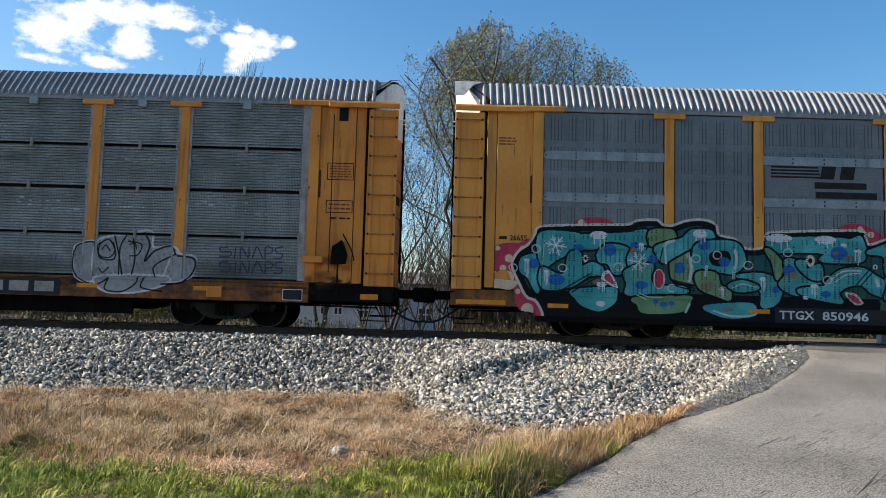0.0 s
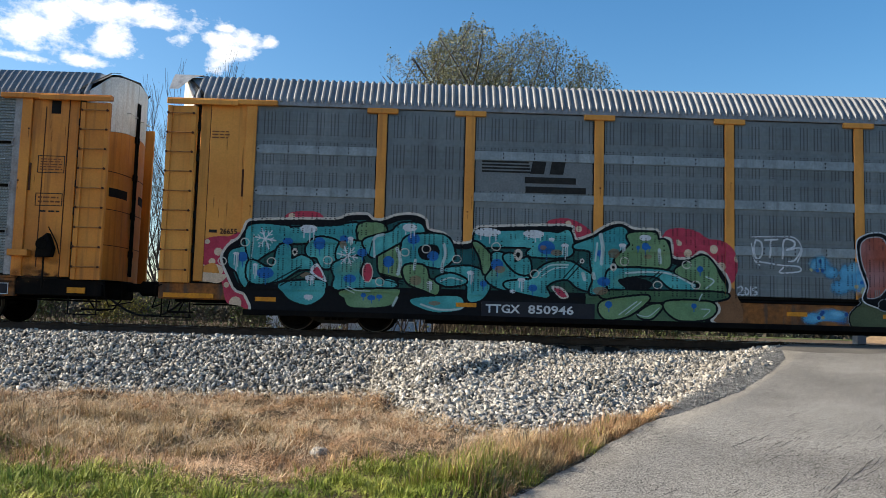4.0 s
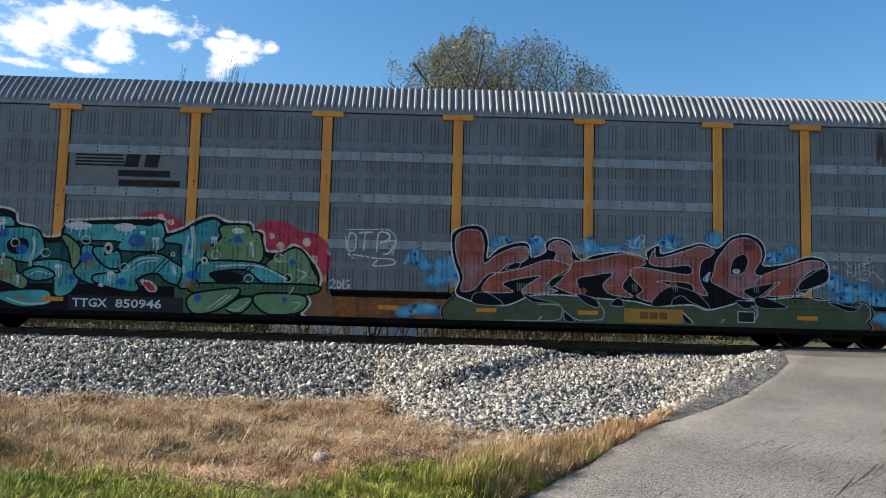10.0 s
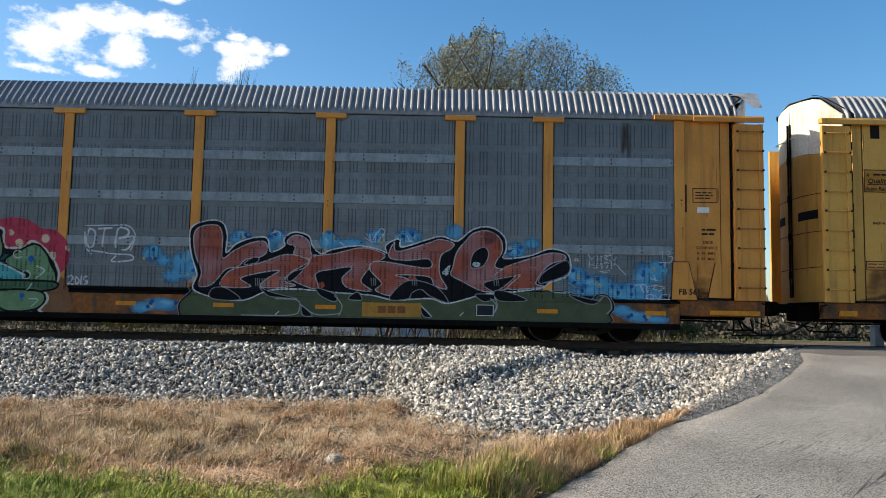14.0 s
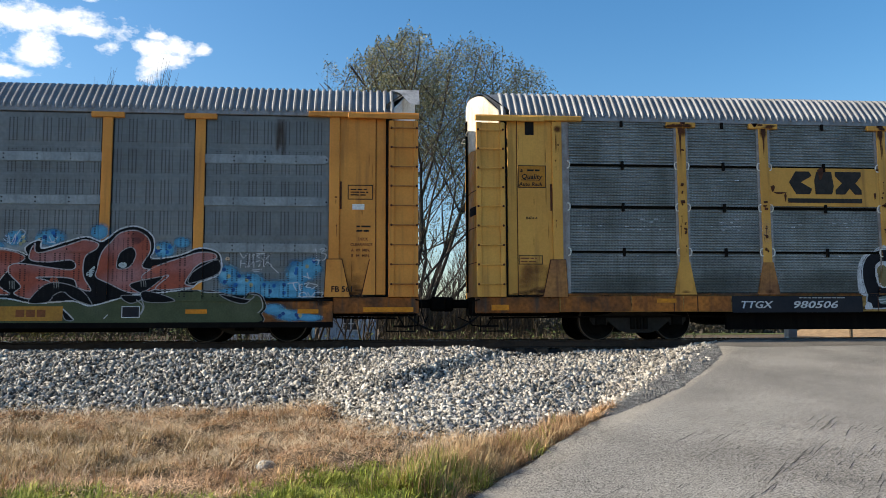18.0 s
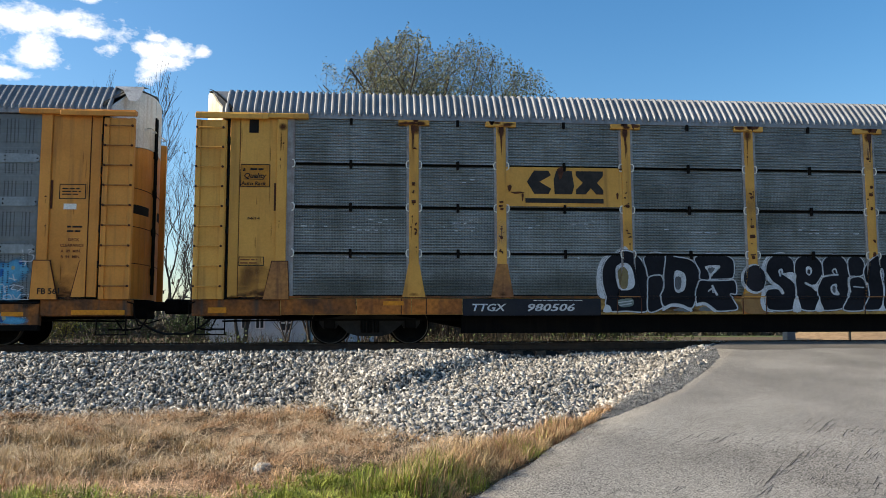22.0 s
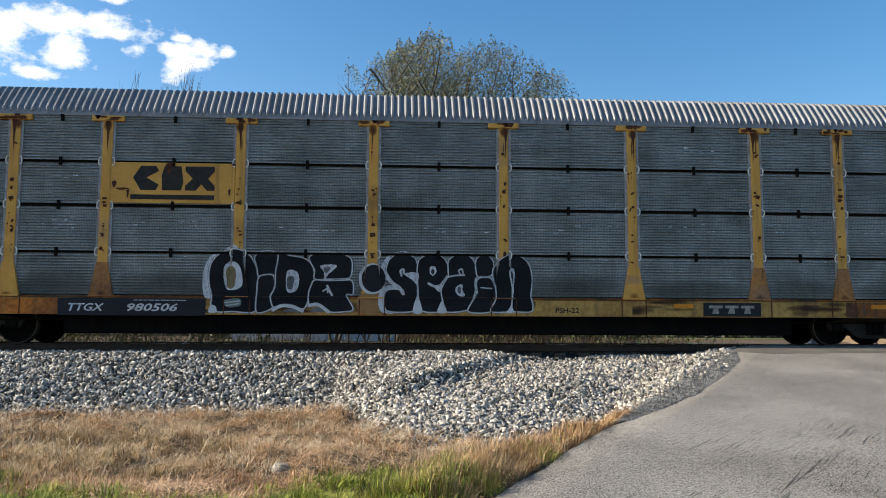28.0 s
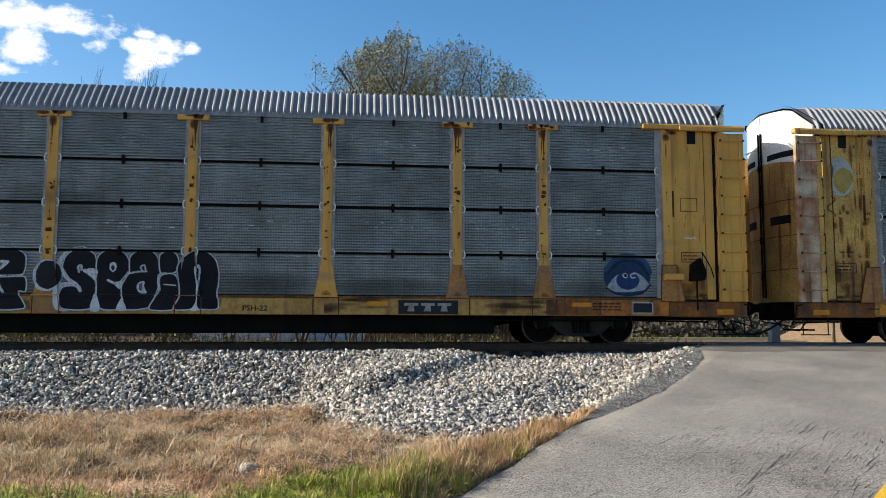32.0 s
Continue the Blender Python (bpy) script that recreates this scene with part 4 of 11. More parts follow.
def autorack(spec, label):
    car = tagged(new("autorack_car"), label, "railcar", "cars of the train")
    paint = spec["paint"]
    # added black sheet standing in for the shade inside the car
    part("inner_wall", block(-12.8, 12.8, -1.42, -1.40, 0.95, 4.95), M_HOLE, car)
    part("far_wall", corrugated(-13.05, 13.05, 0.95, 4.95, 1.47, 0.30, -0.012, M_GALV, "far_wall"), None, car)
    part("deck", block(-13.3, 13.3, -1.40, 1.40, 0.80, 0.98), M_BLACK, car)
    for x0, x1 in zip(BAYS, BAYS[1:]):
        if spec["bands"]:
            bands_bay(car, x0, x1, x1 - x0 < 2.0)
        else:
            rows_bay(car, x0, x1, spec)
    for sx in (-1, 1):
        for i, px in enumerate(POSTS):
            x = sx * px
            post = part("post", block(x - 0.105, x + 0.105, Y_POST, -1.44, 1.0, 4.80, 0.012), paint, car)
            # a near-black strip along each edge of the post
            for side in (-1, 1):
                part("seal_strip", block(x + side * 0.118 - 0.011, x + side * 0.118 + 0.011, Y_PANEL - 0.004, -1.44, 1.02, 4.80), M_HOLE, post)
            bm = box(bmesh.new(), x - 0.34, x + 0.34, Y_POST - 0.03, -1.46, 4.77, 4.885, 0.01)
            part("cap_plate", bm, spec["cap"], post)
            if spec["flare"]:
                bm = prism(bmesh.new(), [(x - 0.25, 1.0), (x + 0.25, 1.0), (x + 0.115, 1.72), (x - 0.115, 1.72)], Y_POST - 0.015, -1.46)
                part("flared_foot", bm, M_FOOT if (i + sx) % 3 != 2 else paint, post)
            if spec["rust"]:
                rng = random.Random(int(x * 10) + 77)
                for _ in range(9):
                    z, r = rng.choice((2.95, 3.0, 3.3, 3.42, 2.5, 2.3, 4.2, 1.9)) + rng.uniform(-0.12, 0.12), rng.uniform(0.012, 0.045)
                    bm = rod(bmesh.new(), (x + rng.uniform(-0.06, 0.06), Y_POST - 0.004, z), (x + rng.uniform(-0.06, 0.06), Y_POST + 0.002, z + 0.01), r, 7)
                    part("rust_spot", bm, M_RUST, post)
                for k in range(rng.randint(2, 4)):
                    u, w, h = x + rng.uniform(-0.26, 0.26), rng.uniform(0.025, 0.07), rng.uniform(0.05, 0.13)
                    part("rust_run", prism(bmesh.new(), [(u - w, 4.888), (u + w, 4.888), (u + w * 0.7, 4.885 - h * 0.5), (u + w * 0.2, 4.885 - h), (u - w * 0.5, 4.885 - h * 0.7)], Y_POST - 0.034, Y_POST - 0.025), M_RUST, post)
                if rng.random() < 0.75:
                    u = x + rng.uniform(-0.05, 0.05)
                    part("rust_run", prism(bmesh.new(), [(u - 0.05, 4.77), (u + 0.06, 4.77), (u + 0.02, 4.45), (u + 0.005, 4.1), (u - 0.015, 4.5)], Y_POST - 0.004, Y_POST + 0.004), M_RUST, post)
    for s in (-1, 1):
        end_section(car, s, spec)
        end_face(car, s, spec)
        truck(car, s)
        for side in (-1, 1):
            bm = bmesh.new()
            arc = [(y * 1.012, z + 0.03) for y, z in ROOF if side * y > 0.9]
            n = len(arc)
            for reach in (-0.03, 0.045):
                for i, (y, z) in enumerate(arc):
                    ragged = 0.025 * math.sin(i * 2.7 + s + len(car.children))
                    bm.verts.new((s * (roof_reach(y) + reach + ragged), y, z + (0.012 if reach > 0 else 0)))
            bm.verts.ensure_lookup_table()
            for i in range(n - 1):
                bm.faces.new((bm.verts[i], bm.verts[i + 1], bm.verts[n + i + 1], bm.verts[n + i]))
            part("roof_end_seal", bm, M_HOLE, car, "torn black seal at the roof end")
    part("roof", shared("roof", lambda: roof_mesh(-13.2, 13.2)), None, car, "ribbed galvanised arched roof")
    part("roof_rail", block(-13.2, 13.2, -1.545, -1.45, 4.88, 5.0, 0.01), M_ROOFEDGE, car)
    part("far_roof_rail", block(-13.2, 13.2, 1.45, 1.545, 4.88, 5.0, 0.01), M_ROOFEDGE, car)
    # underframe
    z0, z1 = spec["sill"]
    sill = part("side_sill", block(-11.9, 11.9, Y_SILL, -1.36, z0, z1, 0.012), spec["sill_paint"], car, "worn painted side sill")
    part("sill_ledge", block(-11.9, 11.9, Y_SILL - 0.02, -1.40, z1, z1 + 0.045, 0.008), spec["ledge"], sill)
    if spec["bands"]:
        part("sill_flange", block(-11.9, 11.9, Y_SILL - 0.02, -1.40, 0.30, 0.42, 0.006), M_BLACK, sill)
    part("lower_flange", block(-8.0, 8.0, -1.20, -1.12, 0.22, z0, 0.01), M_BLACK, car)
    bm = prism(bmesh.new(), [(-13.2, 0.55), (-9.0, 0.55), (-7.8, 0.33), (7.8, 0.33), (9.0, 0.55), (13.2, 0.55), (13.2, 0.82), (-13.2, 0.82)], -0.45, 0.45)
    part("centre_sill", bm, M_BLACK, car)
    bm = bmesh.new()
    rod(bm, (1.2, -0.8, 0.46), (2.4, -0.8, 0.46), 0.13, 12)
    box(bm, 2.7, 3.0, -0.9, -0.6, 0.34, 0.55, 0.02)
    part("brake_cylinder", bm, M_STEEL, car)
    part("brake_pipe", pipe(bmesh.new(), [(-13.3, -0.4, 0.5), (-11.5, -1.15, 0.52), (11.5, -1.15, 0.52), (13.3, -0.4, 0.5)], 0.02), M_STEEL, car)
    for x in spec["tape"]:
        part("amber_marker", block(x - 0.22, x + 0.22, Y_SILL - 0.012, Y_SILL - 0.003, z0 + 0.20, z0 + 0.29), M_REFLECT, sill)
    axles = [wheelset(car, s * TRUCK_AT + k * AXLE_HALF) for s in (-1, 1) for k in (-1, 1)]
    return car, axles


SPEC_A = dict(paint=M_AMBERPAINT, ladder_paint=M_AMBERPAINT, far_paint=M_AMBERPAINT, bands=False, flare=False, rust=False, clamps=False, clip=M_TRIM, cap=M_ORANGE, sill=(0.56, 0.96), sill_paint=M_SILLC, ledge=M_SILLC,
              tape=(9.65, 7.13, -9.3, -3.5, 3.5), hole=True, folds=True, long_tape=False, end_sill=M_BLACK, door=M_AMBERPAINT, door_top=M_WHITE, door_label="bowed orange-yellow end door", end_words=True, feet=-1)
SPEC_B = dict(SPEC_A, paint=M_ORANGE, ladder_paint=M_ORANGE, far_paint=M_ORANGE, cap=M_ORANGE, door=M_ORANGE, bands=True, sill=(0.40, 0.86), sill_paint=M_SILLC, ledge=M_BLACK, hole=False, folds=False, long_tape=True, tape=(-11.43, -7.13, 0.03, 2.12, 4.31, 9.06, 11.38), end_sill=M_SILLC, clip=M_TRIM, feet=1)
SPEC_C = dict(SPEC_A, paint=M_LEMON, ladder_paint=M_LEMON, far_paint=M_LEMON, flare=True, rust=True, clamps=True, clip=M_BLACK, cap=M_LEMON, sill=(0.62, 0.98), sill_paint=M_SILLY, ledge=M_SILLC, end_sill=M_SILLC,
              tape=(9.9, 5.4, -9.5), folds=False, long_tape=False, door=M_LEMON, door_top=M_CREAM, door_label="bowed faded yellow end door", end_words=False, feet=0)
SPEC_D = dict(SPEC_C, paint=M_RUSTY, ladder_paint=M_PALE, far_paint=M_RUSTY, cap=M_RUSTY, door=M_RUSTDOOR, door_top=M_WHITE, door_label="bowed rusting yellow end door")
TRAIN = [autorack(SPEC_A, "orange-yellow enclosed autorack car with ribbed grey side panels"),
         autorack(SPEC_B, "yellow and grey autorack car covered in teal and red graffiti"),
         autorack(SPEC_C, "faded yellow autorack car with black bubble-letter graffiti"),
         autorack(SPEC_D, "rusting faded yellow autorack car with patched end doors")]


# ---- ballast and grass ----
def fast_mesh(name, verts, loops, sizes, material):
    """A large mesh straight from arrays: corner indices and the number of corners of each face."""
    me = bpy.data.meshes.new(name)
    me.vertices.add(len(verts))
    me.vertices.foreach_set("co", np.ascontiguousarray(verts, dtype=np.float32).ravel())
    me.loops.add(len(loops))
    me.loops.foreach_set("vertex_index", np.ascontiguousarray(loops, dtype=np.int32))
    starts = np.concatenate([[0], np.cumsum(sizes)[:-1]]).astype(np.int32)
    me.polygons.add(len(sizes))
    me.polygons.foreach_set("loop_start", starts)
    me.materials.append(material)
    me.update(calc_edges=True)
    me.validate()
    return me


CUBE = np.array([(-1, -1, -1), (1, -1, -1), (1, 1, -1), (-1, 1, -1), (-1, -1, 1), (1, -1, 1), (1, 1, 1), (-1, 1, 1)], float)
CUBE_F = np.array([(0, 3, 2, 1), (4, 5, 6, 7), (0, 1, 5, 4), (1, 2, 6, 5), (2, 3, 7, 6), (3, 0, 4, 7)])


def turns(n, rng, tilt=None):
    """Random rotation matrices; tilt: how far they lean from lying flat."""
    q = rng.normal(size=(n, 4))
    if tilt:
        q[:, 1:3] *= tilt
    q /= np.linalg.norm(q, axis=1, keepdims=True)
    w, x, y, z = q.T
    return np.stack([np.stack([1 - 2 * (y * y + z * z), 2 * (x * y - z * w), 2 * (x * z + y * w)], -1),
                     np.stack([2 * (x * y + z * w), 1 - 2 * (x * x + z * z), 2 * (y * z - x * w)], -1),
                     np.stack([2 * (x * z - y * w), 2 * (y * z + x * w), 1 - 2 * (x * x + y * y)], -1)], -2)


def stones(name, xy, size, rng, material, label, sink=0.25):
    n = len(xy)
    v = CUBE[None] * rng.uniform(0.62, 1.0, (n, 8, 1)) + rng.normal(0, 0.20, (n, 8, 3))
    v = v * (size[:, None] * rng.uniform(0.65, 1.0, (n, 3)) * np.array((1.65, 1.1, 0.58)))[:, None, :] * 0.5
    v = np.einsum("nij,nkj->nki", turns(n, rng, 0.8), v)
    z = ground_z(xy[:, 0], xy[:, 1]) + size * (0.5 - sink) * rng.uniform(-0.3, 1.6, n)
    v += np.stack([xy[:, 0], xy[:, 1], z], -1)[:, None]
    loops = (CUBE_F[None] + 8 * np.arange(n)[:, None, None]).ravel()
    ob = new(name, fast_mesh(name, v.reshape(-1, 3), loops, np.full(6 * n, 4), material))
    return tagged(ob, label, "ballast", kind="stuff")


def ballast():
    rng = np.random.default_rng(11)
    n = 140000
    x = rng.uniform(-17, 9.5, n)
    y = rng.uniform(-8.8, -1.28, n)
    edge = toe_y(x) + 0.10 * np.sin(3 * x) + 0.07 * np.sin(7.3 * x + 1)
    loose = rng.random(n) < np.exp(-np.clip(edge - y, 0, None) * 4.5) * np.where(y < edge, 0.55, 1)
    off = road_off(x, y)
    bare_to = np.interp(y, (-8.5, -7.4, -6.8, -5.5, -4.2, -2.4), (-0.55, -0.25, -0.14, -0.12, -0.10, -0.25)) + 0.06 * np.sin(2.1 * y)
    along = (x - EDGE0[0]) * EDGE_DIR[0] + (y - EDGE0[1]) * EDGE_DIR[1]
    keep = loose & (off < np.maximum(edge_in(along) - 0.12, -0.10)) & ((off < bare_to) | (rng.random(n) < 0.45 * np.exp(-np.clip(off - bare_to, 0, None) / 0.16)))
    bare = np.exp(-((x - 4.25) / 0.5) ** 2 - ((y + 6.0) / 0.5) ** 2)
    keep &= rng.random(n) > bare * 0.9
    keep &= ~((np.abs(x - 3.6) < 0.75) & (y > -1.8) & (rng.random(n) < 0.93))
    xy = np.stack([x, y], -1)[keep]
    size = rng.choice([0.045, 0.06, 0.075, 0.095], len(xy), p=[0.34, 0.40, 0.20, 0.06]) * rng.uniform(0.78, 1.08, len(xy))
    warm = (xy[:, 0] > 1.4 + 0.9 * np.sin(xy[:, 1] * 2) + rng.normal(0, 1.3, len(xy)) - 0.5 * (xy[:, 1] + 4))
    stones("roadside_ballast", xy[warm], size[warm], rng, M_STONE2, "pale beige limestone ballast heaped towards the road")
    xy, size = xy[~warm], size[~warm]
    stones("ballast", xy, size, rng, M_STONE, "angular grey and white limestone ballast heaped beside the rails")
    # in the track itself and down its far side
    m = 9000
    xy = np.stack([rng.uniform(-17, 22, m), np.where(rng.random(m) < 0.5, rng.uniform(-0.66, 0.66, m), rng.uniform(0.85, 3.4, m))], -1)
    xy = xy[(road_off(xy[:, 0], xy[:, 1]) < -0.2) | (road_off(xy[:, 0], xy[:, 1]) > ROAD_WIDE + 0.2)]
    stones("track_ballast", xy, rng.uniform(0.04, 0.08, len(xy)), rng, M_STONE, "grey ballast between and beyond the rails")
    # fine dark chippings along the road's shoulder
    m = 120000
    a = rng.uniform(-1.0, 12.2, m)
    wide = np.interp(a, (-1, 4, 5.5, 8.5, 10.5, 12.2), (0.12, 0.25, 0.6, 0.62, 0.5, 0.25))
    c = edge_in(a) - 0.02 + 0.11 * rng.random(m) ** 3 - wide * np.abs(rng.normal(0.42, 0.42, m)) * rng.uniform(0.6, 1.4, m)
    xy = np.stack([EDGE0[0] + EDGE_DIR[0] * a + EDGE_DIR[1] * c, EDGE0[1] + EDGE_DIR[1] * a - EDGE_DIR[0] * c], -1)
    xy = xy[(xy[:, 1] > -8.4) & (xy[:, 1] < -1.4)]
    stones("shoulder_chippings", xy, rng.uniform(0.010, 0.034, len(xy)), rng, M_CHIP, "fine dark chippings on the road shoulder", 0.1)


M_STONE2 = mat("pale_beige_ballast", (0.44, 0.41, 0.36), (0.17, 0.156, 0.136), 0.9, big=9, fine=60, bump=0.4, bump_scale=50, per_island=0.7)
M_CHIP = mat("dark_chippings", (0.185, 0.183, 0.18), (0.105, 0.105, 0.104), 0.9, big=5, fine=60, per_island=0.6)
ballast()


def road_grit():
    """Pale and dark chips standing out of the worn asphalt."""
    rng = np.random.default_rng(29)
    m = 110000
    a, c = rng.uniform(-3.6, 11.0, m), rng.uniform(0.02, 6.6, m)
    a = np.where(rng.random(m) < 0.6, rng.uniform(-3.6, 3.5, m), a)
    x, y = EDGE0[0] + EDGE_DIR[0] * a + EDGE_DIR[1] * c, EDGE0[1] + EDGE_DIR[1] * a - EDGE_DIR[0] * c
    keep = rng.random(m) < 0.35 + 0.65 * clumps(x * 0.8, y * 0.5)
    x, y = x[keep], y[keep]
    n = len(x)
    size = rng.uniform(0.005, 0.013, n)
    v = CUBE[None] * rng.uniform(0.6, 1.0, (n, 8, 1)) * (size[:, None] * np.array((0.6, 0.5, 0.22)))[:, None, :]
    v = np.einsum("nij,nkj->nki", turns(n, rng, 0.1), v)
    v += np.stack([x, y, road_z(y) + 0.0012 * lumps(x, y, 1.5) + 0.001], -1)[:, None]
    loops = (CUBE_F[None] + 8 * np.arange(n)[:, None, None]).ravel()
    ob = new("asphalt_grit", fast_mesh("asphalt_grit", v.reshape(-1, 3), loops, np.full(6 * n, 4), M_GRIT))
    tagged(ob, "pale and dark stone chips in the worn asphalt", "grit", kind="stuff")


def clumps(x, y):
    return 0.5 + 0.5 * np.sin(2.1 * x + 1.7 * np.sin(1.3 * y)) * np.sin(2.7 * y + 1.1 * np.sin(1.9 * x + 1))


M_GRIT = mat("asphalt_stone_chips", (0.23, 0.222, 0.21), (0.19, 0.182, 0.17), 0.9, big=5, per_island=0.75)
road_grit()


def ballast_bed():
    """A sheet under the stones, near-black for the shade in their gaps."""
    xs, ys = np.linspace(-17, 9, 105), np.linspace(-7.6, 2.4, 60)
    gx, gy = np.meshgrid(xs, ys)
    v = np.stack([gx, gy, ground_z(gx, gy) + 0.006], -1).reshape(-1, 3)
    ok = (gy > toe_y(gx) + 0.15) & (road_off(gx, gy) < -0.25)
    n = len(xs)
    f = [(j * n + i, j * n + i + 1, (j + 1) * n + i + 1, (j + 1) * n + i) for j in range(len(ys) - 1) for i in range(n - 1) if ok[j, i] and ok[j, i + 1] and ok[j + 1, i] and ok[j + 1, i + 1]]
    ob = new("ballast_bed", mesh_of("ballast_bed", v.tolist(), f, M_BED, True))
    return tagged(ob, "dark bed under the ballast, shade painted between stones", "ballast", kind="structure")


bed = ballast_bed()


def heap_stones():
    """The stones of the heap that lie nearest the road, one by one."""
    rng = np.random.default_rng(31)
    kinds = []
    for _ in range(14):
        v = CUBE * rng.uniform(0.62, 1.0, (8, 1)) + rng.normal(0, 0.20, (8, 3))
        v = v * rng.uniform(0.7, 1.0, 3) * np.array((1.6, 1.05, 0.7)) * 0.5
        kinds.append(mesh_of("stone", v.tolist(), [tuple(int(i) for i in q) for q in CUBE_F], M_STONE3))
    x, y = rng.uniform(-0.2, 3.4, 900), rng.uniform(-7.9, -5.6, 900)
    ok = (y > toe_y(x) + 0.1) & (road_off(x, y) < -0.5)
    for i, (px, py) in enumerate(np.stack([x, y], -1)[ok][:300]):
        size = rng.uniform(0.05, 0.085)
        ob = new("stone", kinds[i % 14])
        ob.parent = bed
        ob.matrix_basis = pose(float(px), float(py), float(ground_z(px, py)) + 0.03, *(float(v) for v in rng.uniform((-35, -35, 0), (35, 35, 360)))) @ Matrix.Diagonal((size, size, size, 1))


M_STONE3 = mat("loose_limestone", (0.47, 0.445, 0.405), (0.22, 0.21, 0.19), 0.9, big=1.2, fine=6, grain=0.3, bump=0.4, bump_scale=5, per_object=0.6)
heap_stones()


def blades(name, xy, tall, rng, material, label, width=0.005, lean=0.8, flat=None, z0=None, category="grass", drift=(0.08, 0.0), bend=(0.6, 1.3), thatch=0.0, comb=0.0, turned=None):
    """Bent blades of grass: five points each."""
    n = len(xy)
    base = np.stack([xy[:, 0], xy[:, 1], (ground_z(xy[:, 0], xy[:, 1]) if z0 is None else z0) - 0.01 + thatch * rng.random(n)], -1)
    az = rng.uniform(0, 2 * np.pi, n)
    if comb:
        az = np.where(rng.random(n) < comb, 3.2 * lumps(xy[:, 0], xy[:, 1], 0.9) + 1.5 * lumps(xy[:, 1], xy[:, 0], 2.1) + rng.normal(0, 0.45, n), az)
    az = az if turned is None else turned
    lay = np.clip(rng.normal(lean, 0.28, n), 0.05, 1.5) if flat is None else flat
    out = np.stack([np.cos(az) + drift[0], np.sin(az) + drift[1]], -1)
    side = np.stack([-np.sin(az), np.cos(az)], -1)
    w = width * rng.uniform(0.6, 1.3, n)
    mid = base.copy()
    mid[:, :2] += out * (tall * 0.5 * np.sin(lay * bend[0]))[:, None]
    mid[:, 2] += tall * 0.5 * np.cos(lay * bend[0])
    tip = mid.copy()
    tip[:, :2] += out * (tall * 0.5 * np.sin(lay * bend[1]))[:, None]
    tip[:, 2] += tall * 0.5 * np.cos(lay * bend[1])
    s3 = np.concatenate([side * w[:, None], np.zeros((n, 1))], 1)
    v = np.stack([base - s3, base + s3, mid + s3 * 0.8, mid - s3 * 0.8, tip], 1)
    k = 5 * np.arange(n)[:, None]
    loops = np.concatenate([k + np.array([[0, 1, 2, 3]]), k + np.array([[3, 2, 4]])], 1).ravel()
    ob = new(name, fast_mesh(name, v.reshape(-1, 3), loops, np.tile([4, 3], n), material))
    return tagged(ob, label, category, kind="stuff")


def tufts(name, at, per, wide, tall, rng, material, label, width=0.0034, droop=1.0):
    """Tussocks: blades that spring from a crown and fall outwards."""
    i = np.repeat(np.arange(len(at)), per)
    n = len(i)
    r, th = np.sqrt(rng.random(n)), rng.uniform(0, 2 * np.pi, n)
    size = rng.uniform(0.7, 1.35, len(at))[i]
    xy = at[i] + (wide * size * r)[:, None] * np.stack([np.cos(th), np.sin(th)], -1)
    lay = np.clip(0.12 + 0.85 * droop * r + rng.normal(0, 0.22, n), 0.03, 1.5)
    blades(name, xy, tall * size * rng.uniform(0.5, 1.15, n) * (1 - 0.25 * r), rng, material, label, width, flat=lay, bend=(0.6, 1.55), turned=th + rng.normal(0, 0.9, n))


def green_edge(x):
    return np.interp(x, (-9, -4.6, -3.9, -3.1, -2.2, -1.4, -1.0, -0.5, 0.05, 0.6, 1.0, 2), (-9.7, -10.25, -10.5, -11.0, -11.4, -11.4, -10.9, -10.2, -9.75, -10.1, -10.7, -11.2)) + 0.10 * np.sin(4 * x) + 0.08 * np.sin(9.7 * x)


